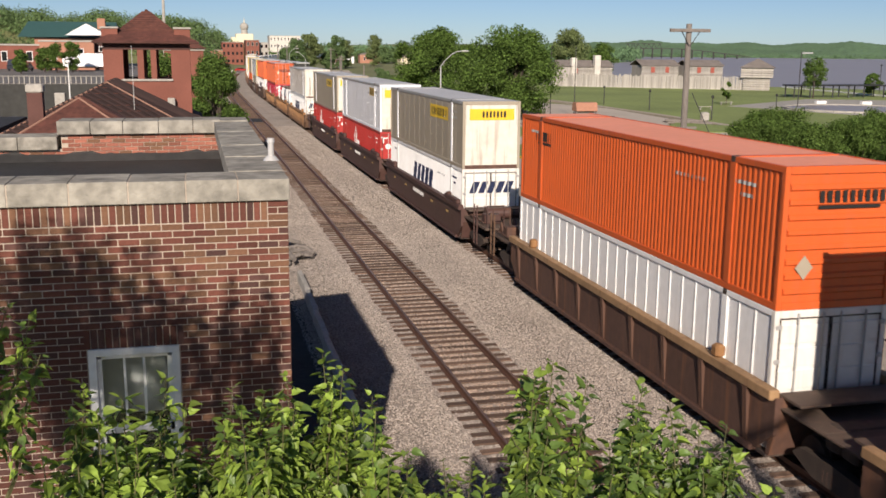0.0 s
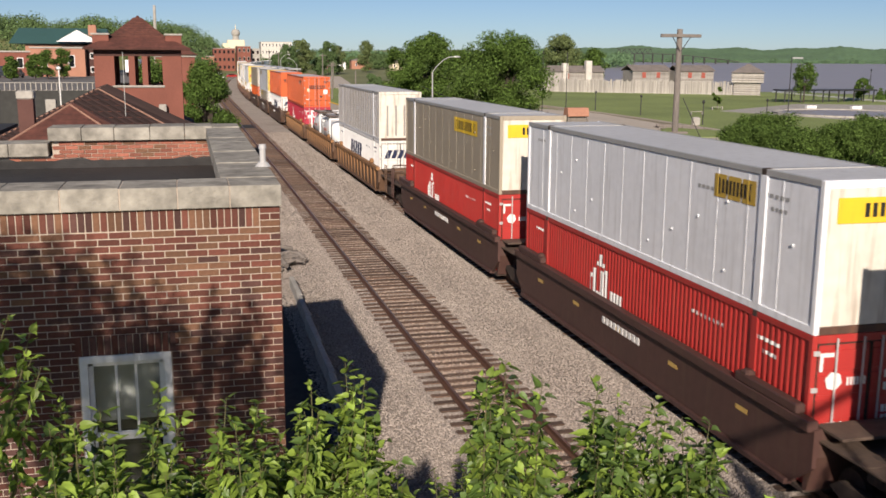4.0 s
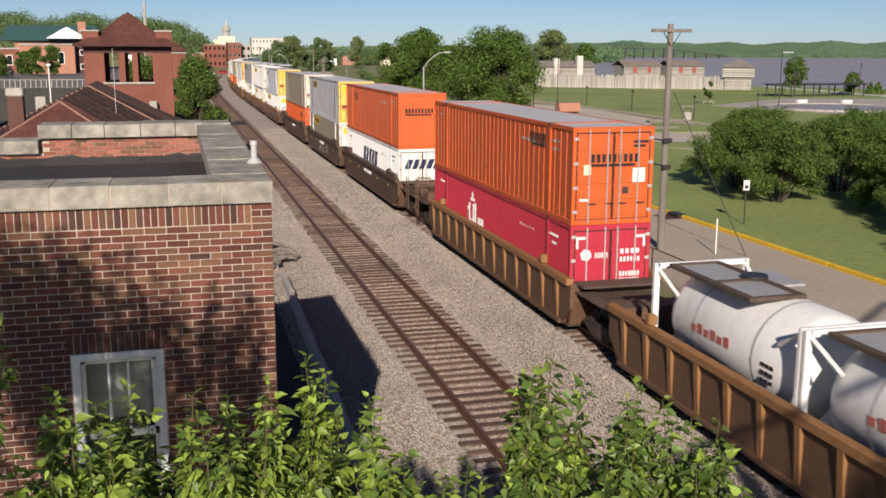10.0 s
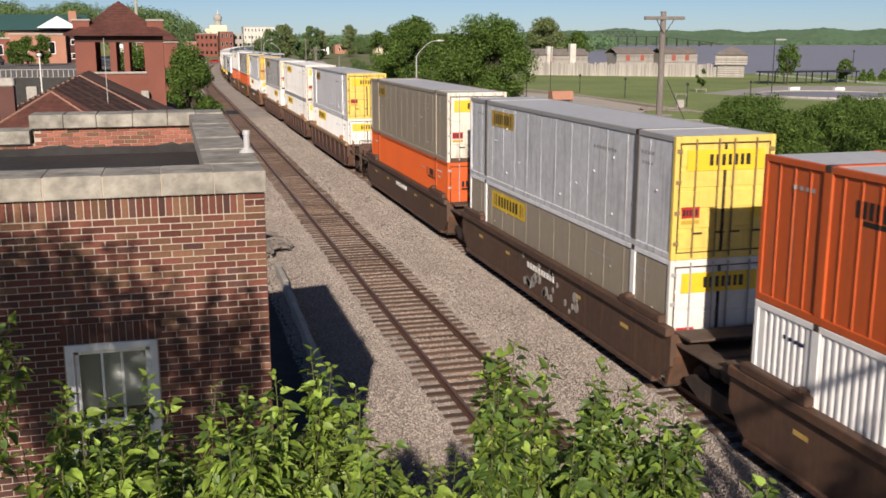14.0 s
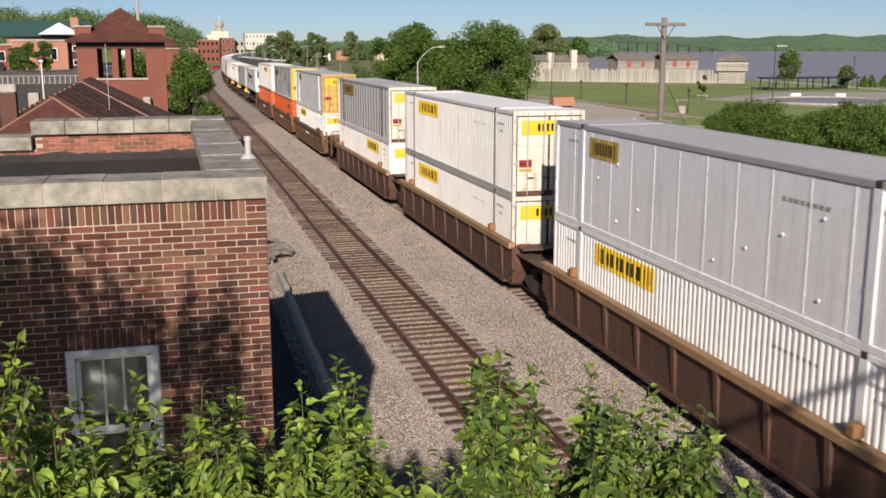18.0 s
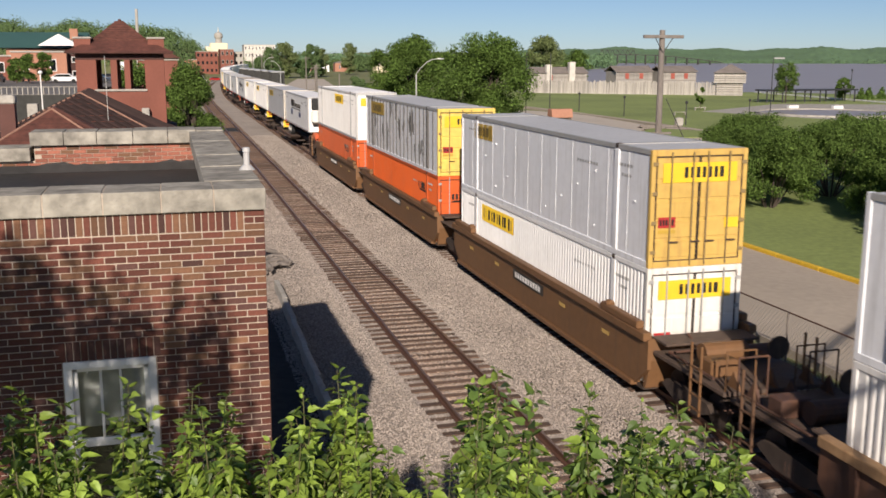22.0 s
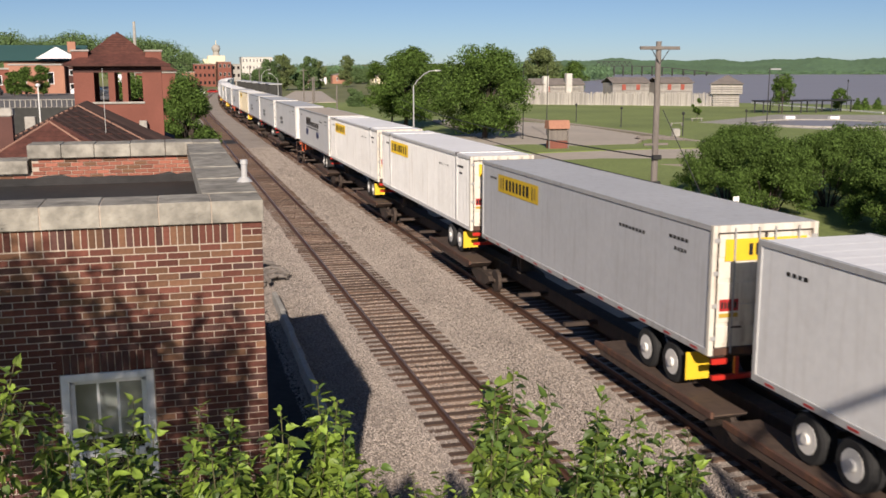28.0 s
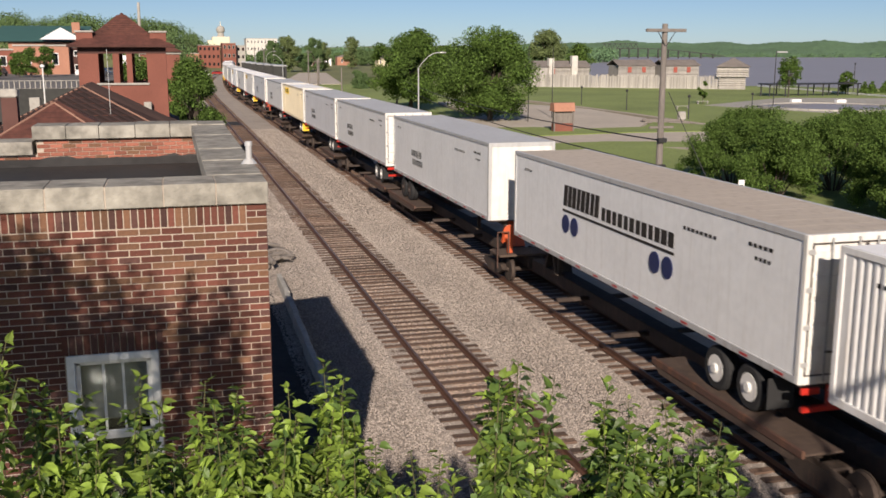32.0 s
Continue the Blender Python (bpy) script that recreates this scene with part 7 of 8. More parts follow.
park_lamp(94.2, 142, 9.4, 2.0, "tall dark lamp post with a box head by the landing")
for x, y, h in ((65.3, 152.8, 3.4), (66.1, 137.5, 3.4), (65.0, 116.8, 3.5), (86.2, 135.5, 2.8), (132, 197, 5.5), (143, 186, 6.6)):
    park_lamp(x, y, h, 0.2, "thin dark lamp post on the lawn")
for x, y, h in ((42.5, 116, 9.3), (48, 122, 9.2)):
    t = thing("flag_pole", "bare grey pole beside the car park", "pole", m=pose(x, y, -0.5))
    part("pole", Geo().cyl((0, 0, -0.2), (0, 0, h), 0.07, 0.05, 8), DARK_METAL, t)

kiosk = thing("notice_kiosk", "small brown notice kiosk with a tan hood in the park", "kiosk", m=pose(40.8, 100.6, -0.36))
part("base", Geo().cbox(-1.05, 1.05, -0.5, 0.5, 0, 0.9, 0.03), BRICK_FAR, kiosk)
part("board", Geo().cbox(-1.0, 1.0, -0.35, 0.35, 0.9, 2.3, 0.02), POLE_WOOD, kiosk)
part("hood", Geo().prism([(-0.75, 2.2), (0.75, 2.2), (0.5, 3.1), (-0.5, 3.1)], "x", -1.2, 1.2), BRICK_TOWN, kiosk, "tan shingled hood")
for sx in (-1.1, 1.1):
    part("post", Geo().cbox(sx - 0.08, sx + 0.08, -0.55, -0.4, 0, 2.3, 0.01), POLE_WOOD, kiosk)
for x, y in ((75.7, 138.0), (86, 150)):
    t = thing("park_bench", "low grey park bench on the lawn", "bench", "park benches", m=pose(x, y, -0.5))
    part("seat", Geo().cbox(-1.1, 1.1, -0.2, 0.2, 0.42, 0.48, 0.01), WOOD_GREY, t)
    for sx in (-0.9, 0.9):
        part("leg", Geo().cbox(sx - 0.05, sx + 0.05, -0.18, 0.18, 0, 0.42, 0.01), CONCRETE, t)
boulder = thing("boulder", "pale stone block beside the path", "stone", m=pose(62.6, 114.2, -0.42))
part("block", Geo().cbox(-0.5, 0.5, -0.4, 0.4, 0, 1.1, 0.15), CONCRETE, boulder)

stack_of = thing("timber_stack", "low stack of grey timbers at the edge of the car park", "timber")
for k, (x, y, z, w) in enumerate(((57.9, 110.6, 0.0, 2.6), (58.0, 109.9, 0.0, 2.4), (57.6, 110.2, 0.3, 2.2), (59.4, 109.0, 0.0, 1.3))):
    part("timber", Geo().cbox(-w, w, -0.2, 0.2, 0, 0.26, 0.03), POLE_WOOD, stack_of, at=pose(x, y, -0.42 + z * 0.8, 0, 0, -30 + 5 * k))
fence = thing("chain_link_fence", "rusty chain-link fence between railway and street", "fence")
y = -6.0
while y < 96:
    part("post", Geo().cyl((16.95, y, -0.8), (16.95, y, 1.05), 0.035, n=7), WELL_RUST if int(y) % 4 else POLE_WOOD, fence)
    y += 3
part("top_rail", Geo().cyl((16.95, -6, 1.02), (16.95, 95, 1.02), 0.025, n=6), WELL_RUST, fence)
v, nst = [], 0
for y in np.arange(4, 60, 0.16):
    for d in (-1, 1):
        v.append([(16.95, y, -0.55), (16.95, y + 0.012, -0.55), (16.95, y + d * 1.5 + 0.012, 1.0), (16.95, y + d * 1.5, 1.0)])
part("wire_mesh", quads_mesh("wire_mesh", np.array(v), STEEL_POLE), None, fence, kind="stuff")

# ---------------------------------------------------------------- timber fort, landing and bridge
stockade = thing("stockade_wall", "weathered grey palisade of upright split logs", "palisade")
stake_meshes = [Geo().prism([(-0.13, 0), (0.13, 0), (0.13, h), (0.0, h + 0.22), (-0.13, h)], "y", -0.1, 0.1).mesh("stake", WOOD_GREY) for h in (2.9, 3.1, 3.3)]
n = 155
for k in range(n):
    f = k / n
    part("stake", stake_meshes[rng.randrange(3)], None, stockade, at=pose(87.9 + f * 35.2, 232 - f * 24.5, -0.75, rng.uniform(-2, 2), rng.uniform(-2.5, 2.5), -35))


def cabin(label, x0, x1, y, z_eave, z_ridge, chimney=None):
    t = thing("log_cabin", label, "cabin", "cabins of the fort")
    body = part("wall", Geo().box(x0, x1, y, y + 6, -0.8, z_eave), WOOD_GREY, t)
    for k in range(9):
        z = z_eave - 0.28 * (k + 1)
        part("log", Geo().cyl((x0 - 0.15, y - 0.02, z), (x1 + 0.15, y - 0.02, z), 0.13, n=6), WOOD_GREY, body)
    part("roof", Geo().prism([(y - 0.5, z_eave - 0.1), (y + 3, z_ridge), (y + 6.5, z_eave - 0.1), (y + 6.5, z_eave + 0.02), (y + 3, z_ridge + 0.15), (y - 0.5, z_eave + 0.02)], "x", x0 - 0.4, x1 + 0.4), ROOF_SHAKE, t, "grey shake roof")
    for f in (0.3, 0.7):
        xx = x0 + (x1 - x0) * f
        part("shutter", Geo().cbox(xx - 0.5, xx + 0.5, y - 0.18, y - 0.1, z_eave - 1.75, z_eave - 0.4, 0.02), SHUTTER_RED, t, "faded red shutter")
    if chimney:
        part("chimney", Geo().cbox(chimney - 0.8, chimney + 0.8, y - 0.9, y + 0.6, -0.8, z_ridge + 1.4, 0.1), LIMEWASH, t, "pale stone chimney")


cabin("grey log cabin with a pale chimney inside the palisade", 89.5, 103.5, 238, 4.2, 5.6, 99.3)
cabin("grey log cabin with faded red shutters", 106.2, 115.8, 226, 4.75, 5.95)
cabin("grey log cabin with faded red shutters", 117.2, 126.2, 223, 4.75, 5.95)
t = thing("log_cabin", "small log house with a pale chimney at the fort's corner", "cabin", "cabins of the fort")
part("wall", Geo().box(85, 90.5, 233, 239, -0.8, 4.4), WOOD_GREY, t)
part("roof", Geo().prism([(232.6, 4.3), (236, 5.4), (239.4, 4.3)], "x", 84.6, 91), ROOF_SHAKE, t)
part("chimney", Geo().cbox(90.6, 92.0, 232.8, 234.2, -0.8, 6.4, 0.1), LIMEWASH, t, "pale stone chimney")
bh = thing("blockhouse", "square grey log blockhouse with an overhanging upper floor", "blockhouse", m=pose(126.8, 208, -0.8, 0, 0, -32))
part("lower_storey", Geo().box(-2.9, 2.9, -2.9, 2.9, 0, 3.2), WOOD_GREY, bh)
part("upper_storey", Geo().box(-3.5, 3.5, -3.5, 3.5, 3.2, 5.5), WOOD_GREY, bh)
for k in range(10):
    z = 0.3 + 0.5 * k
    s = 2.95 if z < 3.1 else 3.55
    part("log", Geo().cyl((-s, -s, z), (s, -s, z), 0.14, n=6).cyl((-s, -s, z), (-s, s, z), 0.14, n=6), WOOD_GREY, bh)
g = Geo()
for k in range(4):
    q = [(-4, -4), (4, -4), (4, 4), (-4, 4)]
    a, b = q[k], q[(k + 1) % 4]
    g.face((*a, 5.4), (*b, 5.4), (0, 0, 7.5))
part("roof", g, ROOF_SHAKE, bh, "grey pyramid shake roof")

pergola = thing("landing_shelter", "long dark open shelter on posts by the river", "shelter")
part("roof", Geo().cbox(112, 133, 170.5, 174.5, 1.75, 2.0, 0.05), DARK_METAL, pergola)
for x in (112.5, 116, 121, 124.5, 128, 132.5):
    part("post", Geo().cyl((x, 171, -1.4), (x, 171, 1.8), 0.14, n=8), DARK_METAL, pergola)
    part("post", Geo().cyl((x, 174, -1.4), (x, 174, 1.8), 0.14, n=8), DARK_METAL, pergola)
rail_w = thing("white_railing", "low white wall along the river landing", "railing")
for k in range(16):
    f = k / 16
    part("panel", Geo().cbox(0, 0.3, 0, 3.55, 0, 1.2, 0.05), WHITE_DIRTY, rail_w, at=pose(142 - 8 * f, 221 - 58 * f, -1.4, 0, 0, 172))
slab("landing", [(84, 146), (92, 120), (108, 116), (124, 132), (131, 158), (112, 166)], -1.6, -0.47, CONCRETE, "grey paved plaza by the river", "plaza")
basin = thing("fountain_basin", "round shallow fountain basin with a low grey rim", "basin")
part("water_surface", Geo().cyl((100, 135, -0.5), (100, 135, -0.38), 10.6, n=48), WATER, basin, "still grey-blue water")
for k in range(24):
    a = 2 * math.pi * k / 24
    part("rim_stone", Geo().cbox(-0.3, 0.3, -1.4, 1.4, 0, 0.3, 0.03), CONCRETE, basin, at=pose(100 + 10.8 * math.cos(a), 135 + 10.8 * math.sin(a), -0.5, 0, 0, math.degrees(a)))
for x, y in ((102.8, 148.4), (109.5, 145.5)):
    t = thing("planter", "low white concrete planter by the fountain", "planter", "planters")
    part("trough", Geo().cbox(x - 0.95, x + 0.95, y - 0.4, y + 0.4, -0.5, 0.2, 0.08), LOGO_WHITE, t)
    part("soil", Geo().cbox(x - 0.85, x + 0.85, y - 0.3, y + 0.3, 0.15, 0.24, 0.03), BARK, t)


def car(x, y, z, heading, mat, label, big=False):
    t = thing("parked_car", label, "car", "parked cars", m=pose(x, y, z, 0, 0, heading))
    hgt = 1.9 if big else 1.45
    part("body", Geo().prism([(-2.2, 0.3), (2.2, 0.3), (2.25, 0.75), (1.4, 0.95), (0.75, hgt), (-1.6 if big else -1.1, hgt), (-2.0, 0.95), (-2.25, 0.85)], "y", -0.86, 0.86), mat, t)
    part("side_glass", Geo().prism([(-1.75, 0.98), (1.2, 0.98), (0.72, hgt - 0.1), (-1.05, hgt - 0.1)], "y", -0.868, 0.868), CAR_GLASS, t)
    for wx in (-1.35, 1.35):
        for wy in (-0.88, 0.7):
            part("wheel", Geo().cyl((wx, wy, 0.32), (wx, wy + 0.2, 0.32), 0.32, n=14), RUBBER, t)


bridge = thing("river_bridge", "long low bridge far across the river", "bridge")
DECK_LINE = [(24.2, 11.5), (25.2, 11.5), (26.2, 11.5), (27.3, 10.8), (28.4, 8.5), (29.6, 5.0), (30.9, 0.5)]   # bearing and height of the roadway
deck_pts = [(1500 * math.sin(radians(a)), 1500 * math.cos(radians(a)), z) for a, z in DECK_LINE]
for (x0, y0, z0), (x1, y1, z1) in zip(deck_pts, deck_pts[1:]):
    part("deck", Geo().cyl((x0, y0, z0), (x1, y1, z1), 0.7, n=4), DARK_WALL, bridge)
    for f in (0.0, 0.5):
        x, y, z = x0 + (x1 - x0) * f, y0 + (y1 - y0) * f, z0 + (z1 - z0) * f
        part("pier", Geo().box(x - 0.8, x + 0.8, y - 1, y + 1, -4, z), DARK_WALL, bridge)
for k in range(7):
    p, q = Vector(deck_pts[0]).lerp(Vector(deck_pts[2]), k / 7), Vector(deck_pts[0]).lerp(Vector(deck_pts[2]), (k + 1) / 7)
    m, up = p.lerp(q, 0.5), Vector((0, 0, 7))
    part("truss", Geo().tube([tuple(p), tuple(m + up), tuple(q)], 0.45, 4), DARK_WALL, bridge)
    part("truss_chord", Geo().tube([tuple(p + up), tuple(q + up)], 0.45, 4), DARK_WALL, bridge)

# ---------------------------------------------------------------- raised street and town on the other side
terrace = slab("raised_street", [(-90, 121), (-9, 121), (-9, 150), (-3.2, 160), (-3.2, 196), (-9, 210), (-9, 262), (-90, 262)], -1.0, 4.1, ASPHALT, "raised town street behind a balustrade wall", "street")
tw_wall = thing("street_wall", "grey concrete balustrade wall of the raised street", "wall", kind="structure")
# The wall's shade is put into its dark colour.
part("wall_base", Geo().box(-90, -8.7, 120.6, 121.0, -1.0, 4.0), DARK_WALL, tw_wall)
part("coping", Geo().cbox(-90, -8.6, 120.7, 120.9, 4.86, 4.93, 0.02), CONCRETE, tw_wall)
bal = Geo().cbox(-0.05, 0.05, -0.05, 0.05, 4.0, 4.86, 0.015).mesh("baluster", CONCRETE)
for k in range(64):
    part("baluster", bal, None, tw_wall, at=pose(-9.2 - k * 0.55, 120.8, 0))


def town_house(name, label, x0, x1, y0, y1, z0, z1, mat, windows, roof=None, roof_mat=None, rows=2, frame_mat=WINDOW_WHITE):
    t = thing(name, label, "building", "buildings of the town")
    wall = part("wall", Geo().box(x0, x1, y0, y1, z0, z1), mat, t)
    part("cornice", Geo().cbox(x0 - 0.15, x1 + 0.15, y0 - 0.15, y1 + 0.15, z1 - 0.05, z1 + 0.25, 0.03), CONCRETE, t)
    for rrow in range(rows):
        for k in range(windows):
            xx = x0 + (x1 - x0) * (k + 0.5) / windows
            zz = z0 + (z1 - z0) * (rrow + 0.35) / rows
            h = (z1 - z0) / rows * 0.42
            w = part("window", Geo().cbox(xx - 0.55, xx + 0.55, y0 - 0.06, y0 + 0.05, zz, zz + h, 0.01), frame_mat, wall)
            part("pane", Geo().box(xx - 0.42, xx + 0.42, y0 - 0.075, y0 - 0.062, zz + 0.12, zz + h - 0.12), CAR_GLASS, w)
    if roof:
        part("roof", Geo().prism([(x0 - 0.4, z1 + 0.2), (x1 + 0.4, z1 + 0.2), ((x0 + x1) / 2, z1 + roof)], "y", y0 - 0.4, y1 + 0.4), roof_mat, t)
    return t


town_house("brick_shop", "orange-brick building with arched windows on the raised street", -26.0, -17.0, 188, 205, 3.9, 9.0, BRICK_TOWN, 2, rows=1)
town_house("brick_shop", "long orange-brick building on the raised street", -48, -26.6, 195, 215, 3.9, 8.3, BRICK_FAR, 5, rows=1)
t = thing("hall", "brick hall with a white gable and a green metal roof", "building", "buildings of the town")
part("wall", Geo().box(-31, -18.5, 218, 245, 3.9, 9.8), BRICK_TOWN, t)
part("gable", Geo().prism([(-24.6, 10.4), (-16.6, 10.4), (-20.6, 12.7)], "y", 214, 218), LOGO_WHITE, t, "white gable")
part("roof", Geo().prism([(217, 10.0), (247, 10.0), (232, 13.4)], "x", -34, -16), GREEN_ROOF, t, "green metal roof")
part("chimney", Geo().box(-19.4, -17.8, 225, 226.5, 9, 14), BRICK_TOWN, t)
town_house("dark_shop", "dark-fronted narrow building behind the depot", -17.6, -14.0, 190, 200, 3.9, 8.8, BRICK_DARK, 1)
town_house("red_house", "small red-roofed building beside the tracks", -3.0, 1.1, 112, 120, -0.8, 7.9, BRICK_FAR, 0, 1.4, TILE_RED)
town_house("brick_warehouse", "three-storey brick block near the far end of the line", 14.5, 25.5, 530, 548, -0.8, 10.8, BRICK_FAR, 5, rows=3, frame_mat=BRICK_DARK)
town_house("brick_warehouse", "tall red-brick block near the far end of the line", 26, 32.5, 515, 535, -0.8, 11.8, BRICK_FAR, 3, rows=3, frame_mat=CONCRETE)
town_house("brick_warehouse", "narrow grey block near the far end of the line", 33, 37.5, 520, 535, -0.8, 10.6, CONCRETE, 2, rows=3, frame_mat=BRICK_DARK)
town_house("brick_warehouse", "low brick shed near the far end of the line", 8, 14, 500, 515, -0.8, 6.8, BRICK_TOWN, 3, rows=1, frame_mat=BRICK_DARK)
town_house("white_block", "long pale building on the distant rise", 66, 93, 900, 925, 0, 18.5, LIMEWASH, 9, rows=3)
t = thing("domed_tower", "distant pale tower with a dome", "tower")
part("base", Geo().cbox(37, 52, 900, 916, 0, 20, 0.4), CREAM, t)
part("wing", Geo().cbox(33, 37, 902, 914, 0, 17, 0.3), CREAM, t)
part("shaft", Geo().cyl((44.6, 905, 20), (44.6, 905, 23.5), 3.0, 2.6, 14), CONCRETE, t)
part("dome", Geo().ball((44.6, 905, 26), 3.7, 3.7, 3.7, 16, 10), CONCRETE, t, "pale round dome")
part("spire", Geo().cyl((44.6, 905, 29.4), (44.6, 905, 33.5), 0.5, 0.15, 8), CREAM, t)
stack = thing("smokestack", "tall thin brick smokestack behind the depot", "smokestack")
part("shaft", Geo().cyl((-10.4, 400, 0), (-10.2, 400, 26), 0.8, 0.5, 12), CONCRETE, stack)
for x, y, hd, m, l, b in ((-38, 177, 75, CAR_WHITE, "white car parked on the raised street", False), (-27, 176.5, 80, CAR_DARK, "dark car parked on the raised street", False), (-24, 183, 80, CAR_GREY, "silver car parked on the raised street", False), (-29, 182, 80, CAR_DARK, "dark car parked on the raised street", True), (-34, 184, 80, CAR_WHITE, "white van parked on the raised street", True), (11.5, 372, 5, CAR_WHITE, "white van by the far crossing", True), (17, 380, 5, CAR_RED, "red car by the far crossing", False), (6, 368, 5, CAR_WHITE, "white van by the far crossing", True)):
    car(x, y, 4.1 if x < -9 else -0.6, hd, m, l, b)
t = thing("street_lamp", "white lamp post beside the depot", "street lamp", m=pose(-9.15, 80, -0.6))
part("pole", Geo().cyl((0, 0, -0.2), (0, 0, 7.6), 0.06, 0.045, 8), LOGO_WHITE, t)
part("lamp_head", Geo().ball((0, 0, 7.7), 0.18, 0.18, 0.14), LOGO_WHITE, t)
for x, y, z1 in ((-31.5, 180, 13.5), (-40, 200, 14)):
    wooden_pole("utility_pole", "wooden utility pole behind the town", x, y, z1, z1 - 0.5, 2.0)

# far end of the park: gravel yard, posts, sheds and a row of standing wagons
slab("gravel_yard", [(27, 263), (44, 263), (60, 398), (50, 402)], -0.9, -0.42, PARKING, "pale gravel yard at the far end of the park", "yard")
for k in range(6):
    px, py, hd = along(250 + k * 15.6, MAIN_X + 12 - k * 1.3)
    t = thing("hopper_wagon", "dark grey hopper wagon standing on a siding", "freight wagon", "standing wagons", m=pose(px, py, 0, 0, 0, hd))
    body = part("body", Geo().prism([(-7, 1.6), (-5.2, 0.9), (5.2, 0.9), (7, 1.6), (7, 4.6), (-7, 4.6)], "x", -1.5, 1.5), DARK_WALL, t)
    for j in range(9):
        part("rib", Geo().box(-1.58, -1.5, -6.4 + j * 1.6, -6.25 + j * 1.6, 1.5, 4.6), DARK_WALL, body)
    part("top_rim", Geo().cbox(-1.6, 1.6, -7.05, 7.05, 4.55, 4.75, 0.03), STEEL_GRAY, t)
    for yy in (-5.2, 5.2):
        part("bogie", Geo().cbox(-1.1, 1.1, yy - 1.2, yy + 1.2, -0.05, 0.85, 0.1), UNDER, t)
for k, (x, y, w, h, m) in enumerate(((88, 620, 9, 4, WHITE_DIRTY), (104, 640, 12, 5, BRICK_TOWN), (122, 600, 8, 4, CREAM), (72, 540, 7, 4, BRICK_TOWN), (134, 650, 14, 5, WHITE_DIRTY))):
    town_house("distant_shed", "small low shed beyond the park", x, x + w, y, y + 8, -1.2, h - 0.8, m, 2, 1.6, ROOF_SHAKE, rows=1)

# ---------------------------------------------------------------- young trees below the camera
def leaf_template():
    """A broad pointed leaf, folded a little along its midrib: points along its length."""
    half = [(0.2, 0.02, 0.05), (0.37, 0.26, 0.09), (0.33, 0.44, 0.07), (0.29, 0.64, 0.06), (0.13, 0.86, 0.01)]
    out = [(0, 0.08, 0)] + half + [(0, 1.2, -0.12)] + [(-x, y, z) for x, y, z in reversed(half)]
    return np.array(out)


LEAF = leaf_template()
LEAF_FACES = np.array([[0, k, k + 1] for k in range(1, 11)])


def add_leaf(out, p, d, s, r):
    """One leaf that hangs from the stem at p in direction d on a short stalk."""
    side = np.cross(d, (0, 0, 1.0))
    side /= max(1e-6, np.linalg.norm(side))
    up = np.cross(side, d)
    a = r.uniform(-0.8, 0.8)
    side = side * math.cos(a) + up * math.sin(a)
    out.append(p + d * s * 0.3 + s * (LEAF[:, :1] * side * r.uniform(0.8, 1.05) + LEAF[:, 1:2] * d + LEAF[:, 2:] * np.cross(side, d) * r.uniform(0.5, 2.2)))


def leafy_stem(g, out, pts, n, size, r, thick):
    """A stem through pts with n leaves round it, the smallest at its tip."""
    g.tube([tuple(p) for p in pts], [thick * (1 - 0.8 * k / (len(pts) - 1)) for k in range(len(pts))], 5)
    P = np.array([tuple(p) for p in pts])
    for k in range(n):
        f = (k + r.random()) / n
        q = f * (len(P) - 1.001)
        i = int(q)
        p = P[i] + (P[i + 1] - P[i]) * (q - i)
        a = k * 2.4 + r.uniform(-0.6, 0.6)
        e = r.uniform(-1.15, 0.25) if f < 0.85 else r.uniform(-0.5, 0.9)
        d = np.array([math.cos(a) * math.cos(e), math.sin(a) * math.cos(e), math.sin(e)])
        add_leaf(out, p, d, size * r.choice((r.uniform(0.35, 0.7), r.uniform(0.6, 1.1))) * (1.0 - 0.3 * max(0, f - 0.75) / 0.25), r)


SAPLINGS = []


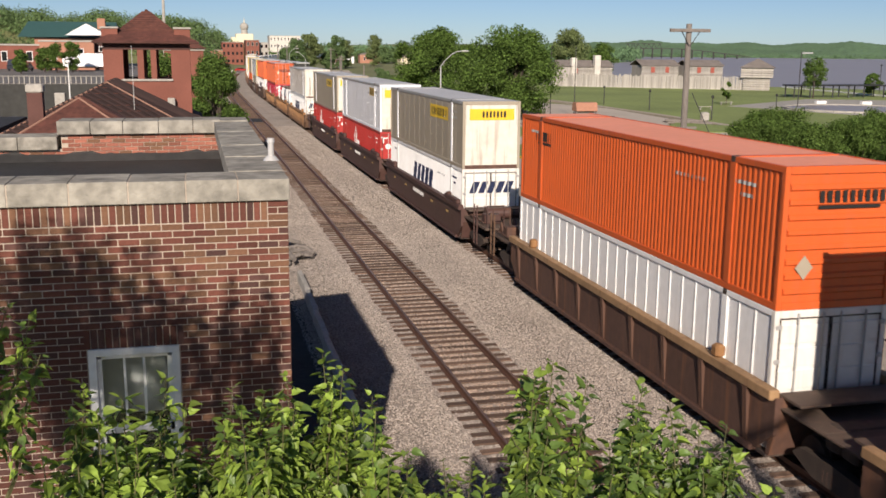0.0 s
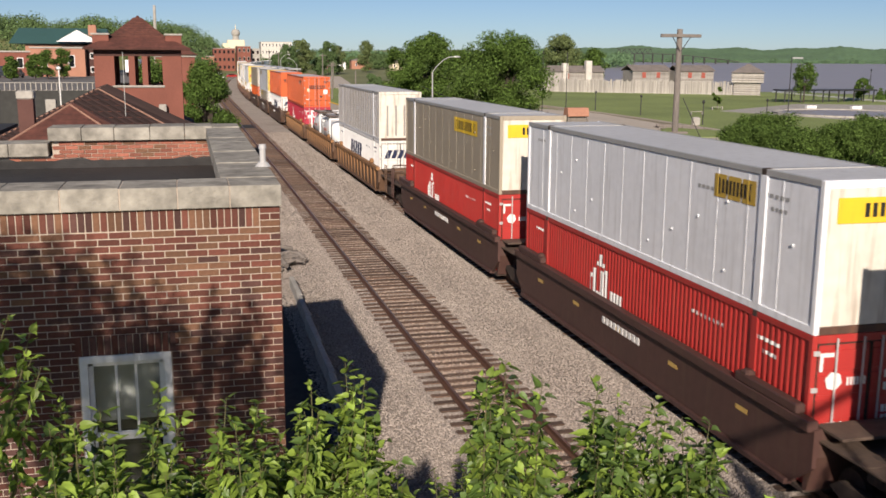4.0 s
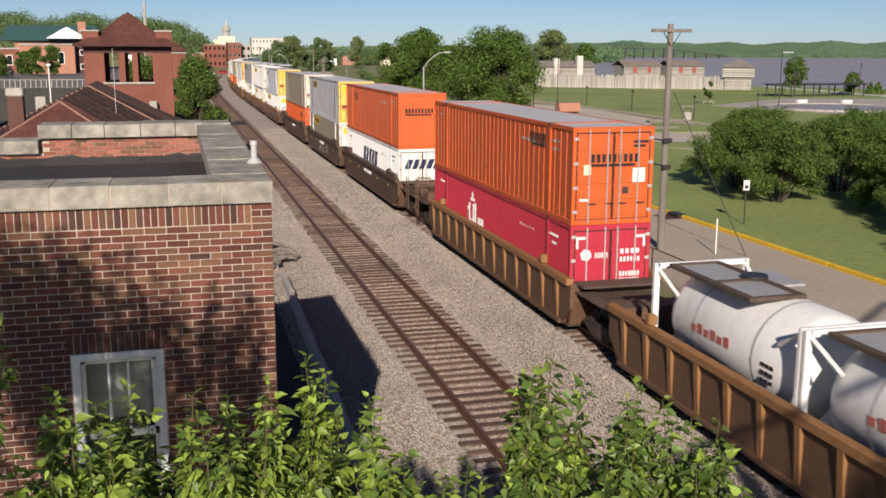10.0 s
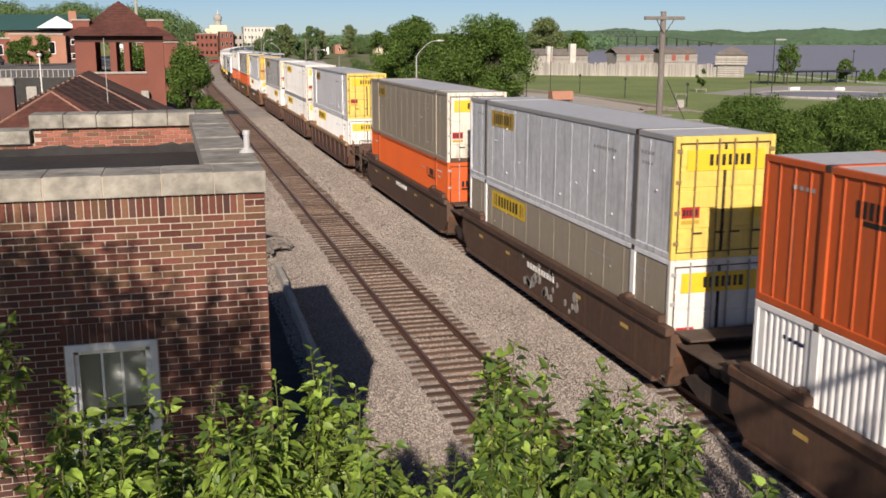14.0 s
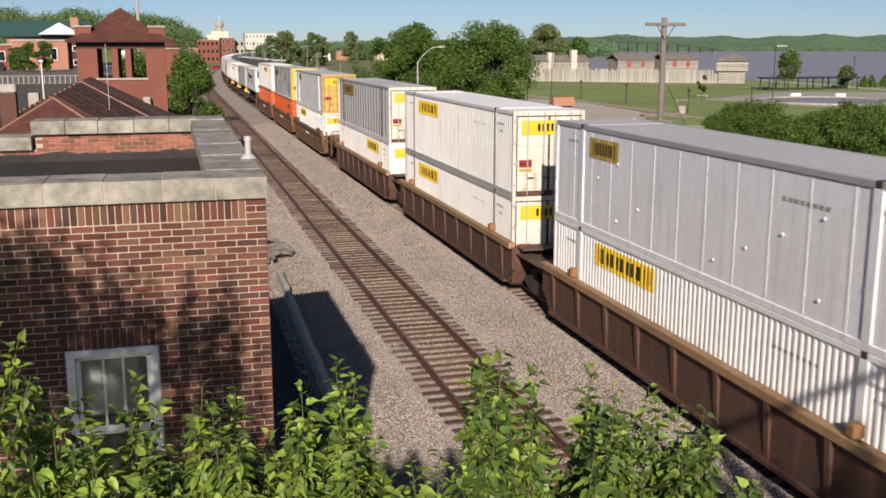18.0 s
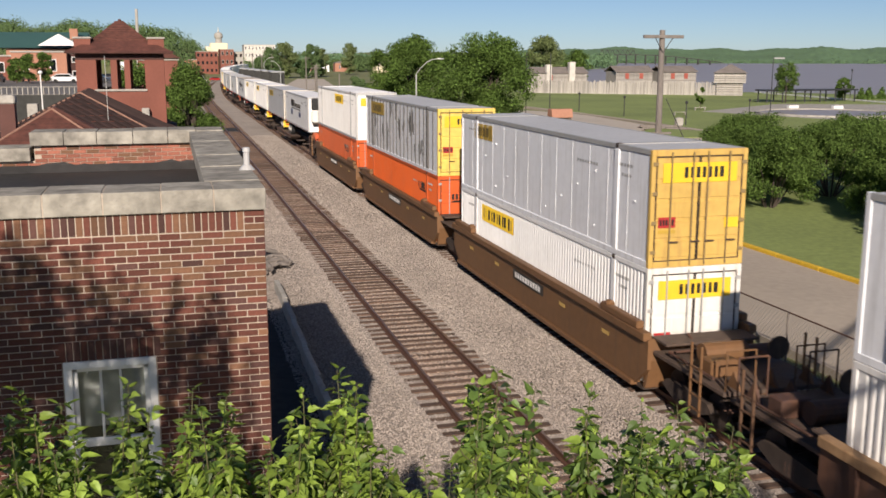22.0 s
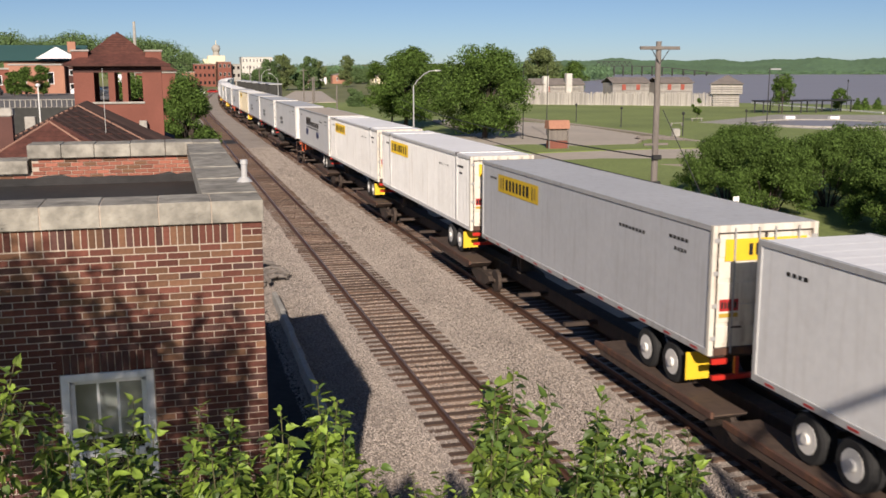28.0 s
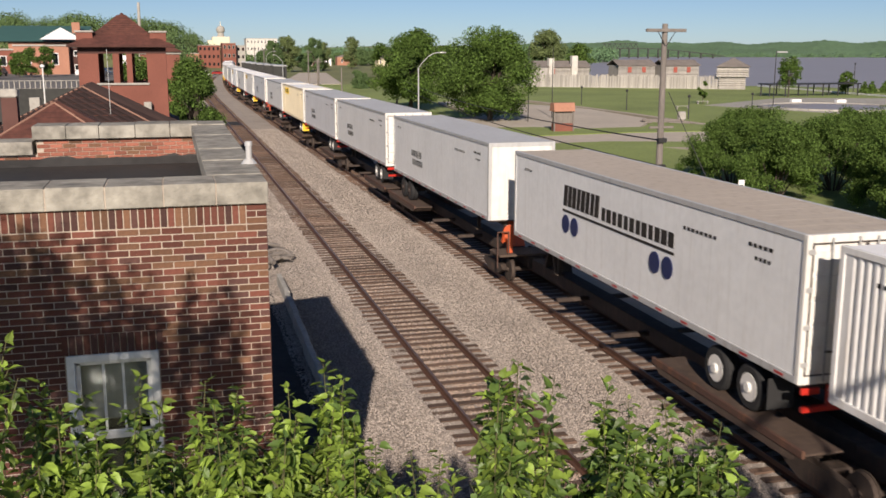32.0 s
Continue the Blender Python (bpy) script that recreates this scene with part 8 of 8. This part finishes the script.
def sapling(x, y, tips, seed, mat, size=0.094, top=4.4, length=1.35, dense=1.0, label="leafy young tree with upright fresh green shoots below the viewpoint"):
    """A young tree rooted on the ground whose upright leafy shoots end at tips (place and height)."""
    r = random.Random(seed)
    t = thing("young_tree", label, "tree", "young trees in front", m=pose(x, y, -0.6))
    part("trunk", Geo().tube([(0, 0, -0.2), (0.1, 0.05, top * 0.5), (0.0, 0.1, top)], [0.07, 0.055, 0.04], 8), BARK, t)
    for grp in [tips[k::3] for k in range(3)]:
        if not grp:
            continue
        g, leaves = Geo(), []
        for tx, ty, tz in grp:
            tip_at = Vector((tx - x, ty - y, tz + 0.6))
            long = length * r.uniform(0.85, 1.2)
            foot = Vector((tip_at.x * r.uniform(0.72, 0.9), tip_at.y * r.uniform(0.72, 0.9), max(top - 0.3, tip_at.z - long)))
            bow = Vector((r.uniform(-0.06, 0.06), r.uniform(-0.06, 0.06), 0))
            g.tube([(0.0, 0.1, top - 0.4), tuple(foot)], [0.016, 0.01], 5)
            pts = [foot, foot.lerp(tip_at, 0.35) + bow, foot.lerp(tip_at, 0.7) + bow * 0.8, tip_at]
            leafy_stem(g, leaves, pts, int(70 * dense * long), size, r, 0.009)
            for _ in range(int(9 * dense * long)):
                f = r.uniform(0.1, 0.82)
                b0 = foot.lerp(tip_at, f) + bow * 0.8
                a, l = r.uniform(0, 6.28), r.uniform(0.1, 0.24) * (1.15 - 0.5 * f) * length / 1.35
                b1 = b0 + Vector((math.cos(a) * l * 0.6, math.sin(a) * l * 0.6, l * 0.8))
                leafy_stem(g, leaves, [b0, b0.lerp(b1, 0.5) + Vector((math.cos(a), math.sin(a), 0)) * l * 0.1, b1], r.randint(7, 10), size * 0.85, r, 0.004)
        br = part("branch", g, TWIG, t, "green shoot")
        r.shuffle(leaves)
        # Some leaves take the shade-dark copy, more of them on the right.
        cut = int(len(leaves) * (0.42 if x > 1.4 else 0.7))
        for chosen, leaf_mat, word in ((leaves[:cut], mat, "fresh light-green leaves"), (leaves[cut:], LEAF_SHADE, "green leaves darkened as if shaded")):
            L = np.array(chosen)
            n = len(L)
            faces = (LEAF_FACES[None] + len(LEAF) * np.arange(n)[:, None, None]).reshape(-1, 3)
            part("foliage", indexed_mesh("foliage", L.reshape(-1, 3), faces, leaf_mat), None, br, word)
    SAPLINGS.append((t, x, y, seed))


def tip(az, dep, dist):
    """A shoot's tip, seen from the viewpoint at this bearing, this far down and this far off."""
    a = radians(az)
    return (dist * math.sin(a), dist * math.cos(a), EYE[2] - dist * math.tan(radians(dep)))


PEAKS = [(-8.3, 18.1), (-6.3, 18.9), (-3.6, 18.2), (-2.5, 19.6), (0.0, 18.8), (2.0, 19.2), (4.4, 21.4), (6.3, 18.9), (8.4, 17.7), (9.6, 18.6), (10.8, 20.2), (12.6, 22.6), (14.8, 23.2), (17.9, 18.6), (19.5, 17.6), (21.7, 18.6), (25.0, 18.6), (26.4, 19.3), (28.5, 19.3), (30.2, 20.2), (31.8, 20.2)]
rs_ = random.Random(31)
tips = []
for a, d in PEAKS:                                     # each tall shoot stands in a spray of lower ones
    dist = rs_.uniform(4.5, 5.2)
    tips.append(tip(a, d, dist))
    for k in range(5):
        low = rs_.uniform(0.9, 5.0)
        tips.append(tip(a + rs_.gauss(0, 0.3 + 0.22 * low), d + low, dist + rs_.uniform(-0.3, 0.3)))
for _ in range(64):
    a = rs_.uniform(-11, 33)
    tips.append(tip(a, rs_.uniform(21.6, 25.6) + (1.2 if 11.5 < a < 17 else 0), rs_.uniform(4.2, 5.4)))
groups = defaultdict(list)
for p in tips:
    groups[int((math.degrees(math.atan2(p[0], p[1])) + 12) // 7.4)].append(p)
for k, grp in groups.items():
    mx, my = sum(p[0] for p in grp) / len(grp), sum(p[1] for p in grp) / len(grp)
    sapling(mx, my + 0.3, grp, 200 + k, LEAF_NEAR)
sapling(-2.2, 5.0, [tip(-10.6, 14.6, 4.2), tip(-11.2, 16.0, 4.3), tip(-10.2, 16.6, 4.1), tip(-11.6, 13.6, 4.3)], 230, LEAF_NEAR, 0.07, length=0.7)

# slender tree beside the viewpoint whose leafy shoots throw their shadows on the brick wall: its shoots by where those shadows end
SHADE_AT = 8.6
shade_tips = []
for wx, wz in ((-1.8, 6.78), (-1.7, 6.72), (-1.6, 6.78), (-1.5, 6.5), (-1.28, 6.66), (-1.72, 6.4), (-1.18, 6.5), (-1.7, 6.0), (-1.55, 6.1), (-1.35, 6.05), (-1.1, 6.0), (-0.75, 5.9), (-0.6, 5.85), (-0.45, 6.15), (-0.2, 5.9), (0.12, 6.1), (-1.85, 6.6), (-1.4, 6.6), (-1.15, 6.3), (-0.85, 6.4), (-0.6, 6.1), (-0.4, 5.95), (0.1, 5.95), (0.3, 5.85), (0.5, 5.85), (-2.4, 6.3), (-2.25, 6.5), (-2.05, 6.6), (-1.9, 6.2), (-1.78, 6.5), (-1.6, 6.4), (-1.45, 6.2), (-1.3, 6.5), (-1.2, 5.9), (-1.05, 6.55), (-0.95, 6.1), (-0.8, 6.1), (-0.68, 6.45), (-0.5, 5.75), (-0.38, 5.5), (-0.26, 6.05), (-0.12, 5.5), (0.02, 5.8), (0.2, 5.7), (0.32, 5.4), (0.42, 6.05), (0.6, 5.75), (0.52, 5.3), (0.76, 5.3)):
    q = Vector((wx, 9.75, wz)) - SUN_DIR * SHADE_AT
    shade_tips.append((q.x, q.y, q.z))
sapling(-2.9, 2.2, shade_tips, 91, LEAF_NEAR, 0.12, top=6.6, length=1.9, dense=0.72, label="slender leafy tree standing beside the viewpoint")

# unseen bushy saplings, added beside the viewpoint to shade ballast next to the train
bank = random.Random(17)
caster_tips = [(bank.uniform(5.2, 7.8), bank.uniform(-0.2, 2.0), bank.uniform(6.5, 8.0)) for _ in range(24)]
sapling(6.5, 0.9, caster_tips, 232, LEAF_NEAR, 0.12, length=1.8, dense=0.9, label="bushy young tree, unseen, added to shade the ballast")

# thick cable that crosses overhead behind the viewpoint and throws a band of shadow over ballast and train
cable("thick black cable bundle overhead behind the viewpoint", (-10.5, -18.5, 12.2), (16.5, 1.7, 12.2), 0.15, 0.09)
# The building's shade is put into this earth strip's near-black colour.
areaway = slab("areaway", [(0.86, 9), (3.1, 9), (3.4, 36), (0.86, 36)], -0.9, -0.55, material("shade-darkened earth", (0.035, 0.032, 0.026), 0.95, 0, 0.5, 4, 0.6, 0.8, 20), "earth strip beside the building, darkened for its shade", "ground")

# lorry and cars that drive along the raised street
lorry = thing("box_lorry", "white box lorry driving along the raised street", "lorry")
part("cargo_box", Geo().cbox(-1.15, 1.15, -4.2, 2.6, 0.75, 2.95, 0.04), GRAY, lorry)
part("cab", Geo().prism([(2.8, 0.5), (4.9, 0.5), (4.9, 1.4), (4.4, 2.3), (2.8, 2.3)], "x", -1.15, 1.15), WHITE, lorry)
part("chassis", Geo().box(-0.5, 0.5, -4.1, 4.6, 0.55, 1.0), UNDER, lorry)
for yy in (-3.0, 3.7):
    for xx in (-1.2, 0.95):
        part("wheel", Geo().cyl((xx, yy, 0.5), (xx + 0.25, yy, 0.5), 0.5, n=16), RUBBER, lorry)


def moving_car(mat, label):
    before = set(bpy.data.objects)
    car(0, 0, 0, 0, mat, label)
    t = next(o for o in bpy.data.objects if o not in before and o.parent is None)
    t.name = "car"
    return t


CAR_A = moving_car(CAR_DARK, "dark car driving along the raised street")
CAR_B = moving_car(CAR_WHITE, "pale car driving along the raised street")
# Plain dark slab of no set kind, laid across the empty track.
slab("crossing_panel", [(4.7, 116), (7.6, 116), (7.6, 122), (4.7, 122)], -0.4, -0.16, RUBBER, "flat dark slab across the empty track", "crossing")


# ---------------------------------------------------------------- movement
def motions():
    times = [float(k) for k in range(33)]
    for t, u, z in MOVING:
        rows = []
        for s in times:
            x, y, h = along(u - passed(s), MAIN_X)
            rows.append((s, pose(x, y, z, 0, 0, h)))
        walk(t, rows)
    # the lorry drives away down the raised street and out of sight
    walk(lorry, [(0.0, pose(-17.1, 180, 4.1, 0, 0, -90)), (0.5, pose(-15.2, 180, 4.1, 0, 0, -90)), (1.0, pose(-13.3, 180, 4.1, 0, 0, -90)), (1.5, pose(-11.6, 180.1, 4.1, 0, 0, -84)),
                 (2.3, pose(-9.6, 181, 4.1, 0, 0, -60)), (3.3, pose(-8.2, 185, 4.1, 0, 0, -20)),
                 (8.0, pose(-10.4, 250, 4.1, 0, 0, 0)), (32.0, pose(-10.4, 257, 4.1, 0, 0, 0))])
    walk(CAR_A, [(0.0, pose(-75, 168, 4.1, 0, 0, 0)), (8.0, pose(-40, 168, 4.1, 0, 0, 0)), (14.0, pose(-11, 168, 4.1, 0, 0, 0)), (32.0, pose(-11, 168, 4.1, 0, 0, 0))])
    walk(CAR_B, [(0.0, pose(-85, 172, 4.1, 0, 0, 0)), (15.0, pose(-50, 172, 4.1, 0, 0, 0)), (22.0, pose(-16, 172, 4.1, 0, 0, 0)), (24.0, pose(-12.5, 172, 4.1, 0, 0, 0)), (32.0, pose(-12.5, 172, 4.1, 0, 0, 0))])
    # the young trees sway in the wind
    for t, x, y, seed in SAPLINGS:
        r = random.Random(seed)
        a, b = r.uniform(0, 6.28), r.uniform(0, 6.28)
        rows = []
        for k in range(65):
            s = k * 0.5
            rows.append((s, pose(x, y, -0.6, 0.7 * math.sin(1.9 * s + a), 0.9 * math.sin(1.35 * s + b) + 0.3 * math.sin(3.7 * s + a), 0)))
        walk(t, rows)


motions()
